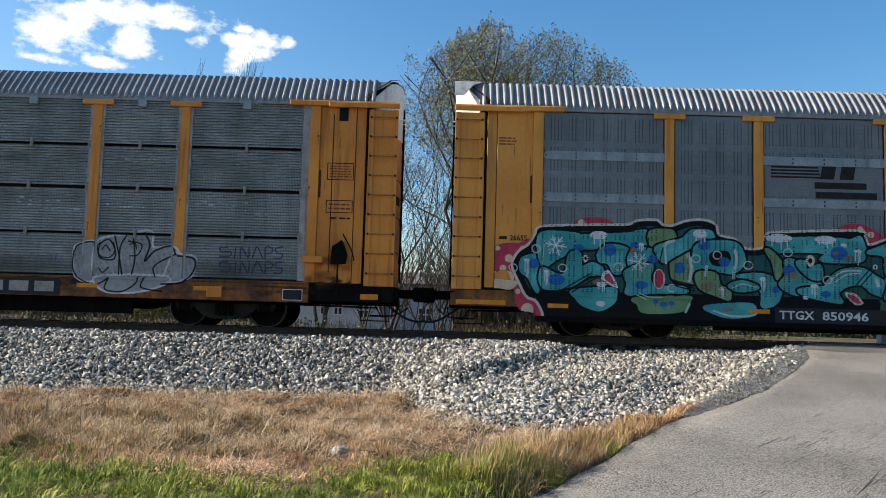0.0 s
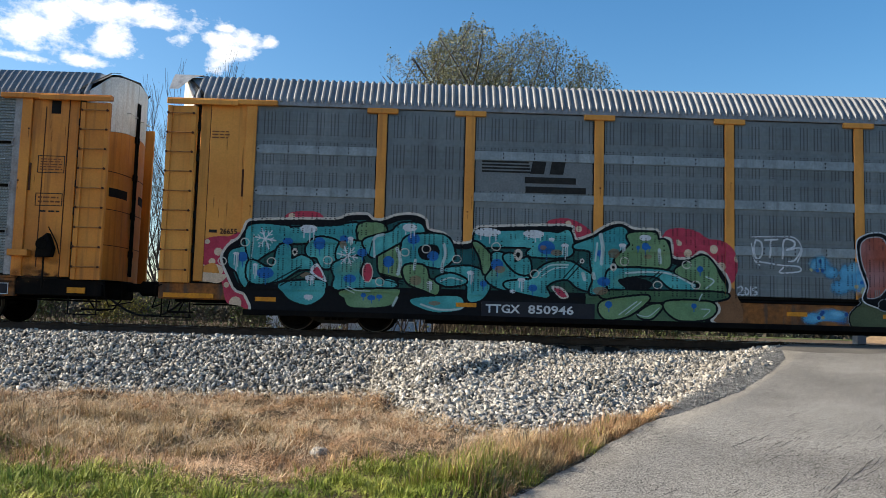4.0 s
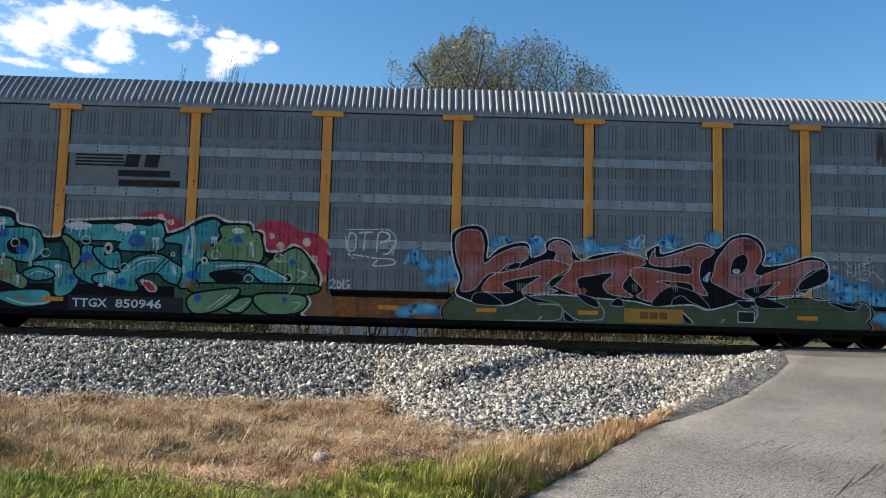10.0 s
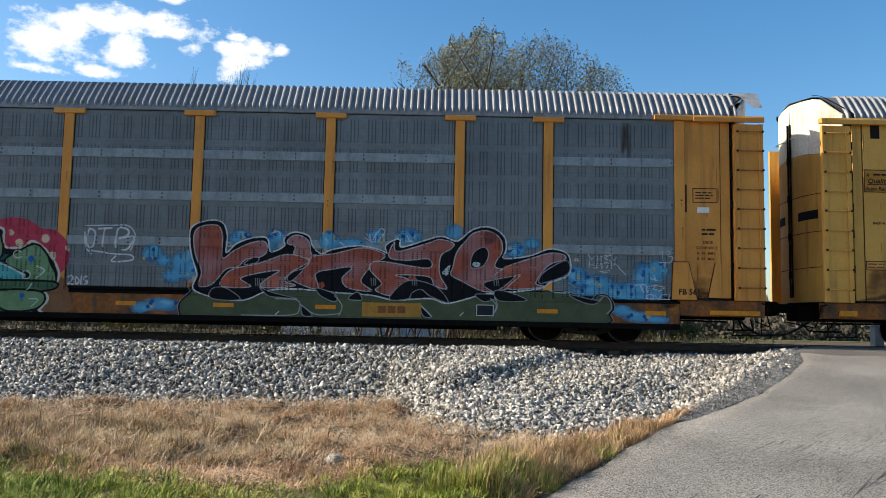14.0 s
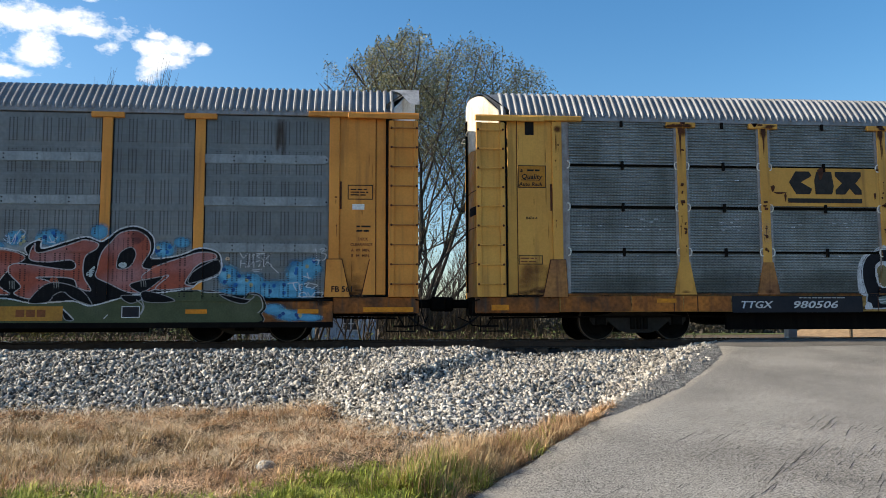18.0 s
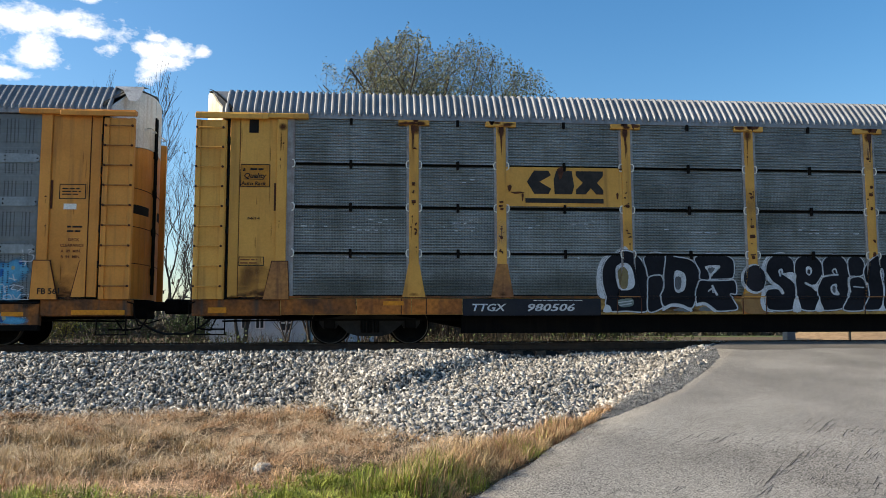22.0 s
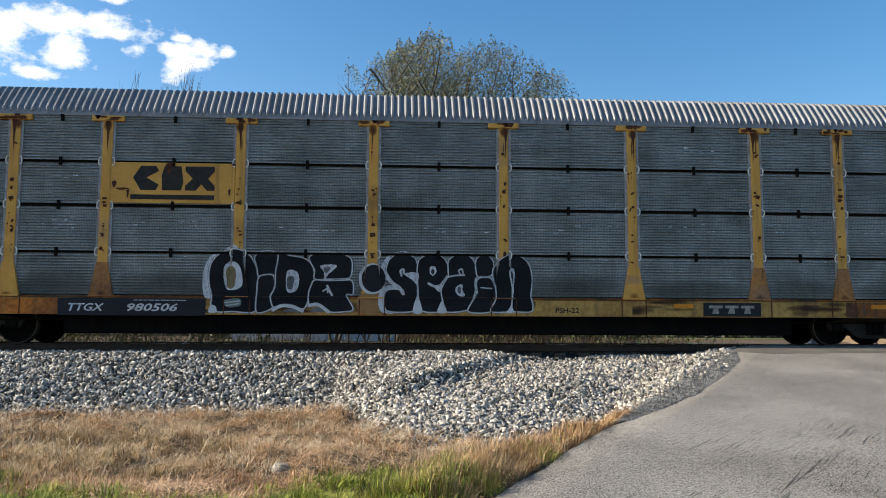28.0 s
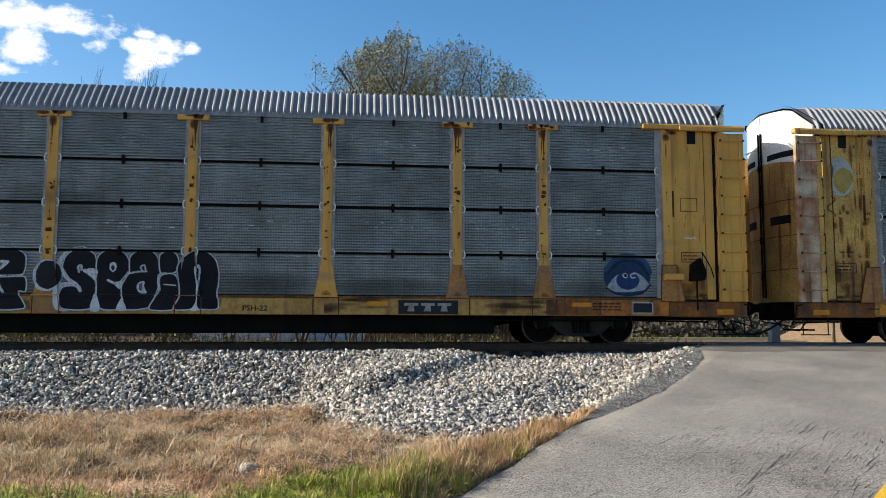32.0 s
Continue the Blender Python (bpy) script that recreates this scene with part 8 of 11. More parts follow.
    p.line(((-8.62, 0.76), (-8.70, 0.59)), 0.048, (0.42, 0.52, 0.52), over=True)
    p.dot(-9.27, 1.28, 0.121, 0.218, BONE, over=False)
    p.dot(-9.27, 1.28, 0.097, 0.194, CRIMSON)
    p.poly(((-10.51, 1.26), (-10.35, 1.44), (-10.15, 1.06)), CHALK)
    p.poly(((-10.44, 1.26), (-10.34, 1.37), (-10.22, 1.13)), CRIMSON)
    p.poly(((-5.30, 1.09), (-5.06, 1.07), (-4.92, 0.88), (-5.11, 0.85)), BONE)
    p.poly(((-5.24, 1.05), (-5.08, 1.03), (-4.97, 0.89), (-5.10, 0.88)), CRIMSON)
    p.dot(-10.85, 1.68, 0.063, 0.082, BONE)
    p.dot(-10.85, 1.68, 0.028, 0.037, INK)
    p.dot(-6.03, 1.76, 0.097, 0.126, BONE)
    p.dot(-6.03, 1.76, 0.044, 0.057, INK)
    p.dot(-3.96, 1.55, 0.073, 0.087, BONE)
    p.dot(-3.96, 1.55, 0.033, 0.039, INK)
    p.dot(-4.64, 1.66, 0.048, 0.058, BONE)
    p.dot(-4.64, 1.66, 0.022, 0.026, INK)
    p.line(((-11.21, 0.97), (-10.73, 1.31)), 0.027, INK, straight=True)
    p.line(((-11.13, 0.95), (-10.62, 1.26)), 0.027, INK, straight=True)
    p.line(((-11.38, 0.97), (-10.73, 1.36)), 0.027, INK, straight=True)
    p.line(((-8.99, 1.27), (-8.50, 1.16)), 0.027, INK, straight=True)
    p.line(((-8.98, 1.21), (-8.50, 1.10)), 0.027, INK, straight=True)
    p.line(((-8.97, 1.15), (-8.51, 1.05)), 0.027, INK, straight=True)
    p.line(((-5.04, 1.28), (-4.72, 1.66)), 0.027, INK, straight=True)
    p.line(((-4.95, 1.26), (-4.64, 1.62)), 0.027, INK, straight=True)
    p.line(((-3.17, 1.31), (-2.98, 1.46)), 0.027, INK, straight=True)
    p.line(((-3.11, 1.26), (-2.90, 1.45)), 0.027, INK, straight=True)
    p.line(((-9.50, 2.15), (-9.55, 1.90)), 0.027, INK, straight=True)
    p.line(((-9.19, 1.96), (-9.25, 1.67)), 0.027, INK, straight=True)
    p.line(((-12.31, 1.44), (-12.35, 1.37), (-12.44, 1.37), (-12.49, 1.44), (-12.45, 1.51), (-12.36, 1.51)), 0.02, BONE, closed=True)
    p.line(((-10.04, 1.52), (-10.09, 1.45), (-10.18, 1.45), (-10.23, 1.52), (-10.19, 1.59), (-10.09, 1.59)), 0.02, BONE, closed=True)
    p.line(((-11.25, 1.46), (-11.29, 1.39), (-11.38, 1.39), (-11.43, 1.46), (-11.39, 1.53), (-11.30, 1.53)), 0.02, BONE, closed=True)
    p.line(((-7.93, 1.83), (-7.97, 1.76), (-8.06, 1.75), (-8.11, 1.82), (-8.07, 1.90), (-7.98, 1.90)), 0.02, BONE, closed=True)
    p.line(((-8.39, 1.74), (-8.43, 1.67), (-8.52, 1.67), (-8.57, 1.74), (-8.53, 1.81), (-8.43, 1.81)), 0.02, BONE, closed=True)
    p.line(((-7.26, 1.63), (-7.30, 1.56), (-7.40, 1.55), (-7.45, 1.62), (-7.40, 1.70), (-7.31, 1.70)), 0.02, BONE, closed=True)
    p.line(((-8.91, 1.09), (-8.95, 1.02), (-9.04, 1.02), (-9.09, 1.09), (-9.05, 1.16), (-8.96, 1.16)), 0.02, BONE, closed=True)
    p.line(((-6.42, 1.92), (-6.46, 1.85), (-6.56, 1.85), (-6.61, 1.92), (-6.56, 1.99), (-6.47, 2.00)), 0.02, BONE, closed=True)
    p.line(((-11.83, 1.86), (-11.87, 1.79), (-11.96, 1.78), (-12.01, 1.85), (-11.97, 1.93), (-11.88, 1.93)), 0.02, BONE, closed=True)
    p.line(((-5.57, 1.36), (-5.62, 1.29), (-5.71, 1.28), (-5.76, 1.35), (-5.71, 1.43), (-5.62, 1.43)), 0.02, BONE, closed=True)
    p.line(((-2.27, 1.65), (-2.32, 1.58), (-2.41, 1.58), (-2.46, 1.65), (-2.42, 1.72), (-2.32, 1.72)), 0.02, BONE, closed=True)
    p.line(((-2.07, 1.22), (-2.11, 1.14), (-2.21, 1.14), (-2.25, 1.21), (-2.21, 1.29), (-2.12, 1.29)), 0.02, BONE, closed=True)
    p.line(((-2.90, 1.19), (-2.95, 1.12), (-3.04, 1.12), (-3.09, 1.19), (-3.04, 1.26), (-2.95, 1.26)), 0.02, BONE, closed=True)
    p.line(((-3.63, 1.69), (-3.67, 1.61), (-3.77, 1.61), (-3.81, 1.68), (-3.77, 1.76), (-3.68, 1.76)), 0.02, BONE, closed=True)
    p.line(((-11.71, 1.98), (-11.27, 1.91)), 0.029, CHALK, straight=True)
    p.line(((-11.58, 2.16), (-11.41, 1.73)), 0.029, CHALK, straight=True)
    p.line(((-11.36, 2.12), (-11.63, 1.77)), 0.029, CHALK, straight=True)
    p.line(((-11.34, 1.86), (-11.39, 1.93), (-11.32, 1.97)), 0.019, CHALK, straight=True)
    p.line(((-11.48, 1.77), (-11.46, 1.85), (-11.38, 1.81)), 0.019, CHALK, straight=True)
    p.line(((-11.64, 1.85), (-11.55, 1.87), (-11.55, 1.78)), 0.019, CHALK, straight=True)
    p.line(((-11.65, 2.03), (-11.59, 1.96), (-11.67, 1.91)), 0.019, CHALK, straight=True)
    p.line(((-11.50, 2.12), (-11.53, 2.04), (-11.61, 2.08)), 0.019, CHALK, straight=True)
    p.line(((-11.35, 2.04), (-11.43, 2.02), (-11.44, 2.11)), 0.019, CHALK, straight=True)
    p.line(((-9.92, 1.67), (-9.50, 1.59)), 0.029, CHALK, straight=True)
    p.line(((-9.79, 1.83), (-9.63, 1.43)), 0.029, CHALK, straight=True)
    p.line(((-9.58, 1.80), (-9.84, 1.46)), 0.029, CHALK, straight=True)
    p.line(((-9.56, 1.54), (-9.61, 1.61), (-9.54, 1.66)), 0.019, CHALK, straight=True)
    p.line(((-9.70, 1.46), (-9.67, 1.54), (-9.59, 1.50)), 0.019, CHALK, straight=True)
    p.line(((-9.85, 1.54), (-9.77, 1.56), (-9.76, 1.47)), 0.019, CHALK, straight=True)
    p.line(((-9.86, 1.72), (-9.80, 1.65), (-9.87, 1.60)), 0.019, CHALK, straight=True)
    p.line(((-9.71, 1.80), (-9.74, 1.72), (-9.82, 1.76)), 0.019, CHALK, straight=True)
    p.line(((-9.56, 1.72), (-9.65, 1.70), (-9.66, 1.79)), 0.019, CHALK, straight=True)
    p.line(((-0.85, 2.24), (-0.91, 2.01), (-0.83, 1.83), (-0.73, 1.92), (-0.73, 2.17), (-0.85, 2.24)), 0.044, CHALK)
    p.line(((-0.65, 2.24), (-0.38, 2.26)), 0.044, CHALK)
    p.line(((-0.52, 2.25), (-0.55, 1.87)), 0.044, CHALK)
    p.line(((-0.27, 1.85), (-0.23, 2.25), (-0.02, 2.23), (-0.02, 2.11), (-0.19, 2.03), (0.12, 2.08), (0.01, 1.83), (-0.13, 1.78)), 0.044, CHALK)
    p.line(((-0.93, 2.30), (-0.38, 2.32), (-0.01, 2.31), (0.15, 2.08), (0.06, 1.78)), 0.029, CHALK)
    p.line(((-0.83, 1.77), (-0.30, 1.70), (0.07, 1.68), (0.11, 1.58), (-0.20, 1.53), (-0.34, 1.55), (-0.25, 1.65)), 0.034, CHALK)
    p.line(((-0.95, 2.16), (-0.90, 1.82), (-0.77, 1.69)), 0.029, CHALK)
    p.line(((-1.25, 1.18), (-1.18, 1.22), (-1.14, 1.16), (-1.25, 1.03), (-1.12, 1.03)), 0.034, CHALK, straight=True)
    p.line(((-1.08, 1.19), (-1.10, 1.11), (-1.06, 1.03), (-1.01, 1.11), (-1.08, 1.19)), 0.034, CHALK)
    p.line(((-0.97, 1.21), (-0.97, 1.03)), 0.034, CHALK, straight=True)
    p.line(((-0.85, 1.20), (-0.91, 1.19), (-0.91, 1.12), (-0.84, 1.10), (-0.84, 1.05), (-0.92, 1.03)), 0.034, CHALK)
    p.mist(0.54, 1.74, 0.27, 0.22, SKY, 1.1)
    p.mist(0.79, 1.57, 0.22, 0.17, SKY, 1.1)
    p.mist(1.0, 1.26, 0.29, 0.20, SKY, 1.1)
    p.mist(1.34, 1.46, 0.29, 0.39, SKY, 1.1)
    p.mist(1.09, 1.56, 0.15, 0.24, SKY, 1.1)
    p.mist(2.4, 2.1, 0.29, 0.20, SKY, 1.1)
    p.mist(3.19, 2.14, 0.24, 0.20, SKY, 1.1)
    p.mist(2.91, 1.89, 0.39, 0.20, SKY, 1.1)
    p.mist(4.34, 2.06, 0.27, 0.22, SKY, 1.1)
    p.mist(4.32, 2.06, 0.22, 0.29, SKY, 1.1)
    p.mist(4.81, 2.02, 0.44, 0.15, SKY, 1.1)
    p.mist(5.35, 2.18, 0.27, 0.20, SKY, 1.1)
    p.mist(6.05, 2.19, 0.37, 0.22, SKY, 1.1)
    p.mist(7.04, 2.31, 0.24, 0.22, SKY, 1.1)
    p.mist(8.37, 1.94, 0.27, 0.22, SKY, 1.1)
    p.mist(8.72, 2.1, 0.22, 0.15, SKY, 1.1)
    p.mist(0.78, 0.64, 0.44, 0.17, SKY, 1.1)
    p.mist(0.34, 0.56, 0.24, 0.15, SKY, 1.1)
    p.mist(9.69, 1.41, 0.29, 0.29, SKY, 1.1)
    p.mist(10.13, 1.27, 0.44, 0.24, SKY, 1.1)
    p.mist(10.67, 1.13, 0.44, 0.22, SKY, 1.1)
    p.mist(11.26, 1.49, 0.44, 0.27, SKY, 1.1)
    p.mist(11.06, 1.19, 0.34, 0.22, SKY, 1.1)
    p.mist(11.45, 1.64, 0.24, 0.19, SKY, 1.1)
    p.mist(9.98, 1.07, 0.63, 0.10, SKY, 1.1)
    p.mist(10.86, 0.99, 0.73, 0.08, SKY, 1.1)
    p.mist(10.66, 0.69, 0.29, 0.15, SKY, 1.1)
    p.mist(11.05, 0.56, 0.44, 0.15, SKY, 1.1)
    p.mist(11.44, 0.51, 0.29, 0.10, SKY, 1.1)
    p.mist(11.35, 1.05, 0.29, 0.15, SKY, 1.1)
    p.mist(0.43, 1.7, 0.11, 0.08, (0.22, 0.50, 0.66), 0.6)
    p.mist(0.49, 1.69, 0.11, 0.08, (0.04, 0.17, 0.36), 0.6)
    p.mist(0.58, 1.85, 0.11, 0.08, (0.14, 0.42, 0.60), 0.6)
    p.dot(0.35, 1.61, 0.039, 0.044, (0.34, 0.34, 0.2), over=True)
    p.dot(0.55, 1.81, 0.039, 0.044, (0.02, 0.07, 0.22), over=True)
    p.dot(0.53, 1.62, 0.039, 0.044, (0.34, 0.34, 0.2), over=True)
    p.dot(0.5, 1.61, 0.039, 0.044, COBALT, over=True)
    p.dot(0.6, 1.61, 0.039, 0.044, (0.02, 0.07, 0.22), over=True)
    p.mist(1.28, 1.7, 0.12, 0.16, (0.22, 0.50, 0.66), 0.6)
    p.mist(1.46, 1.62, 0.12, 0.16, (0.04, 0.17, 0.36), 0.6)
    p.mist(1.53, 1.69, 0.12, 0.16, (0.14, 0.42, 0.60), 0.6)
    p.dot(1.47, 1.22, 0.039, 0.044, (0.34, 0.34, 0.2), over=True)
    p.dot(1.33, 1.28, 0.039, 0.044, (0.34, 0.34, 0.2), over=True)
    p.dot(1.45, 1.16, 0.039, 0.044, (0.34, 0.34, 0.2), over=True)
    p.dot(1.44, 1.37, 0.039, 0.044, COBALT, over=True)
    p.dot(1.5, 1.65, 0.039, 0.044, COBALT, over=True)
    p.mist(2.45, 2.19, 0.11, 0.07, (0.22, 0.50, 0.66), 0.6)
    p.mist(2.52, 2.06, 0.11, 0.07, (0.04, 0.17, 0.36), 0.6)
    p.mist(2.59, 2.15, 0.11, 0.07, (0.14, 0.42, 0.60), 0.6)
    p.dot(2.58, 2.11, 0.039, 0.044, (0.02, 0.07, 0.22), over=True)
    p.dot(2.49, 2.11, 0.039, 0.044, (0.34, 0.34, 0.2), over=True)
    p.dot(2.53, 2.02, 0.039, 0.044, (0.34, 0.34, 0.2), over=True)
    p.dot(2.65, 2.09, 0.039, 0.044, COBALT, over=True)
    p.dot(2.53, 2.17, 0.039, 0.044, (0.02, 0.07, 0.22), over=True)
    p.mist(3.31, 2.15, 0.08, 0.07, (0.22, 0.50, 0.66), 0.6)
    p.mist(3.26, 2.24, 0.08, 0.07, (0.04, 0.17, 0.36), 0.6)
    p.mist(3.29, 2.15, 0.08, 0.07, (0.14, 0.42, 0.60), 0.6)
    p.dot(3.13, 2.27, 0.039, 0.044, (0.02, 0.07, 0.22), over=True)
    p.dot(3.34, 2.27, 0.039, 0.044, COBALT, over=True)
    p.dot(3.16, 2.25, 0.039, 0.044, (0.34, 0.34, 0.2), over=True)
    p.dot(3.17, 2.19, 0.039, 0.044, COBALT, over=True)
    p.dot(3.06, 2.14, 0.039, 0.044, COBALT, over=True)
    p.mist(4.28, 2.03, 0.08, 0.11, (0.22, 0.50, 0.66), 0.6)
    p.mist(4.34, 1.9, 0.08, 0.11, (0.04, 0.17, 0.36), 0.6)
    p.mist(4.25, 2.17, 0.08, 0.11, (0.14, 0.42, 0.60), 0.6)
    p.dot(4.17, 2.26, 0.039, 0.044, COBALT, over=True)
    p.dot(4.34, 2.25, 0.039, 0.044, COBALT, over=True)
    p.dot(4.45, 2.15, 0.039, 0.044, (0.34, 0.34, 0.2), over=True)
    p.dot(4.21, 2.24, 0.039, 0.044, (0.34, 0.34, 0.2), over=True)
    p.dot(4.27, 1.88, 0.039, 0.044, (0.34, 0.34, 0.2), over=True)
    p.mist(5.31, 2.09, 0.09, 0.07, (0.22, 0.50, 0.66), 0.6)
    p.mist(5.32, 2.09, 0.09, 0.07, (0.04, 0.17, 0.36), 0.6)
    p.mist(5.41, 2.28, 0.09, 0.07, (0.14, 0.42, 0.60), 0.6)
    p.dot(5.52, 2.11, 0.039, 0.044, (0.34, 0.34, 0.2), over=True)
    p.dot(5.33, 2.13, 0.039, 0.044, COBALT, over=True)
    p.dot(5.5, 2.2, 0.039, 0.044, (0.34, 0.34, 0.2), over=True)
    p.dot(5.36, 2.17, 0.039, 0.044, COBALT, over=True)
    p.dot(5.46, 2.06, 0.039, 0.044, (0.34, 0.34, 0.2), over=True)
    p.mist(5.81, 2.16, 0.13, 0.08, (0.22, 0.50, 0.66), 0.6)
    p.mist(6.11, 2.32, 0.13, 0.08, (0.04, 0.17, 0.36), 0.6)
    p.mist(6.11, 2.21, 0.13, 0.08, (0.14, 0.42, 0.60), 0.6)
    p.dot(6.13, 2.24, 0.039, 0.044, (0.02, 0.07, 0.22), over=True)
    p.dot(5.94, 2.2, 0.039, 0.044, (0.02, 0.07, 0.22), over=True)
    p.dot(5.83, 2.14, 0.039, 0.044, (0.34, 0.34, 0.2), over=True)
    p.dot(5.92, 2.2, 0.039, 0.044, (0.02, 0.07, 0.22), over=True)
    p.dot(6.1, 2.29, 0.039, 0.044, COBALT, over=True)
    p.mist(8.31, 1.98, 0.09, 0.08, (0.22, 0.50, 0.66), 0.6)
    p.mist(8.41, 2.0, 0.09, 0.08, (0.04, 0.17, 0.36), 0.6)
    p.mist(8.33, 1.86, 0.09, 0.08, (0.14, 0.42, 0.60), 0.6)
    p.dot(8.21, 1.92, 0.039, 0.044, (0.02, 0.07, 0.22), over=True)
    p.dot(8.25, 1.94, 0.039, 0.044, (0.02, 0.07, 0.22), over=True)
    p.dot(8.48, 2.01, 0.039, 0.044, COBALT, over=True)
    p.dot(8.43, 1.9, 0.039, 0.044, COBALT, over=True)
    p.dot(8.24, 1.99, 0.039, 0.044, (0.34, 0.34, 0.2), over=True)
    p.mist(0.9, 0.68, 0.19, 0.07, (0.22, 0.50, 0.66), 0.6)
    p.mist(1.0, 0.51, 0.19, 0.07, (0.04, 0.17, 0.36), 0.6)
    p.mist(0.5, 0.55, 0.19, 0.07, (0.14, 0.42, 0.60), 0.6)
    p.dot(0.59, 0.59, 0.039, 0.044, (0.34, 0.34, 0.2), over=True)
    p.dot(0.59, 0.7, 0.039, 0.044, (0.02, 0.07, 0.22), over=True)
    p.dot(1.1, 0.67, 0.039, 0.044, (0.02, 0.07, 0.22), over=True)
    p.dot(0.56, 0.66, 0.039, 0.044, (0.02, 0.07, 0.22), over=True)
    p.dot(0.5, 0.58, 0.039, 0.044, (0.02, 0.07, 0.22), over=True)
    p.mist(9.59, 1.43, 0.11, 0.09, (0.22, 0.50, 0.66), 0.6)
    p.mist(9.85, 1.44, 0.11, 0.09, (0.04, 0.17, 0.36), 0.6)
    p.mist(9.68, 1.39, 0.11, 0.09, (0.14, 0.42, 0.60), 0.6)
    p.dot(9.71, 1.39, 0.039, 0.044, (0.34, 0.34, 0.2), over=True)
    p.dot(9.61, 1.53, 0.039, 0.044, (0.02, 0.07, 0.22), over=True)
    p.dot(9.93, 1.39, 0.039, 0.044, (0.02, 0.07, 0.22), over=True)
    p.dot(9.63, 1.27, 0.039, 0.044, (0.02, 0.07, 0.22), over=True)
    p.dot(9.84, 1.2, 0.039, 0.044, (0.02, 0.07, 0.22), over=True)
    p.mist(9.99, 1.3, 0.16, 0.08, (0.22, 0.50, 0.66), 0.6)
    p.mist(9.83, 1.19, 0.16, 0.08, (0.04, 0.17, 0.36), 0.6)
    p.mist(9.96, 1.13, 0.16, 0.08, (0.14, 0.42, 0.60), 0.6)
    p.dot(9.81, 1.1, 0.039, 0.044, (0.02, 0.07, 0.22), over=True)
    p.dot(10.09, 1.31, 0.039, 0.044, (0.34, 0.34, 0.2), over=True)
    p.dot(10.13, 1.36, 0.039, 0.044, (0.02, 0.07, 0.22), over=True)
    p.dot(9.86, 1.21, 0.039, 0.044, COBALT, over=True)
    p.dot(10.18, 1.21, 0.039, 0.044, (0.34, 0.34, 0.2), over=True)
    p.mist(11.04, 1.41, 0.16, 0.09, (0.22, 0.50, 0.66), 0.6)
    p.mist(11.08, 1.68, 0.16, 0.09, (0.04, 0.17, 0.36), 0.6)
    p.mist(11.58, 1.55, 0.16, 0.09, (0.14, 0.42, 0.60), 0.6)
    p.dot(11.49, 1.71, 0.039, 0.044, COBALT, over=True)
    p.dot(11.13, 1.54, 0.039, 0.044, COBALT, over=True)
    p.dot(11.11, 1.46, 0.039, 0.044, COBALT, over=True)
    p.dot(11.5, 1.73, 0.039, 0.044, (0.02, 0.07, 0.22), over=True)
    p.dot(11.35, 1.6, 0.039, 0.044, (0.34, 0.34, 0.2), over=True)
    p.mist(10.52, 1.08, 0.16, 0.07, (0.22, 0.50, 0.66), 0.6)
    p.mist(10.68, 1.22, 0.16, 0.07, (0.04, 0.17, 0.36), 0.6)
    p.mist(10.56, 1.03, 0.16, 0.07, (0.14, 0.42, 0.60), 0.6)
    p.dot(10.87, 1.04, 0.039, 0.044, COBALT, over=True)
    p.dot(10.45, 1.21, 0.039, 0.044, COBALT, over=True)
    p.dot(10.87, 1.21, 0.039, 0.044, (0.02, 0.07, 0.22), over=True)
    p.dot(10.66, 1.19, 0.039, 0.044, COBALT, over=True)
    p.dot(10.58, 1.07, 0.039, 0.044, (0.02, 0.07, 0.22), over=True)
    p.mist(10.94, 0.62, 0.16, 0.05, (0.22, 0.50, 0.66), 0.6)
    p.mist(11.33, 0.6, 0.16, 0.05, (0.04, 0.17, 0.36), 0.6)
    p.mist(10.83, 0.67, 0.16, 0.05, (0.14, 0.42, 0.60), 0.6)
    p.dot(11.18, 0.52, 0.039, 0.044, (0.02, 0.07, 0.22), over=True)
    p.dot(10.86, 0.6, 0.039, 0.044, (0.02, 0.07, 0.22), over=True)
    p.dot(11.14, 0.57, 0.039, 0.044, (0.02, 0.07, 0.22), over=True)
    p.dot(11.22, 0.56, 0.039, 0.044, (0.34, 0.34, 0.2), over=True)
    p.dot(10.79, 0.55, 0.039, 0.044, (0.02, 0.07, 0.22), over=True)
    under = ((1.22, 0.39), (1.18, 0.66), (1.42, 0.91), (1.56, 1.03), (3.32, 1.02), (5.28, 1.01), (7.23, 1.07), (8.66, 1.07), (9.40, 1.06), (9.98, 0.90), (10.15, 1.02), (10.37, 0.98), (10.48, 0.76), (10.39, 0.61), (10.22, 0.39), (7.93, 0.33), (6.26, 0.27), (1.40, 0.18))
    p.poly(under, (0.34, 0.35, 0.36), grow=0.03)
    p.poly(under, INK, grow=0.02)
    p.poly(under, (OLIVE, (0.07, 0.09, 0.05), (0.10, 0.115, 0.075)), grow=-0.012)
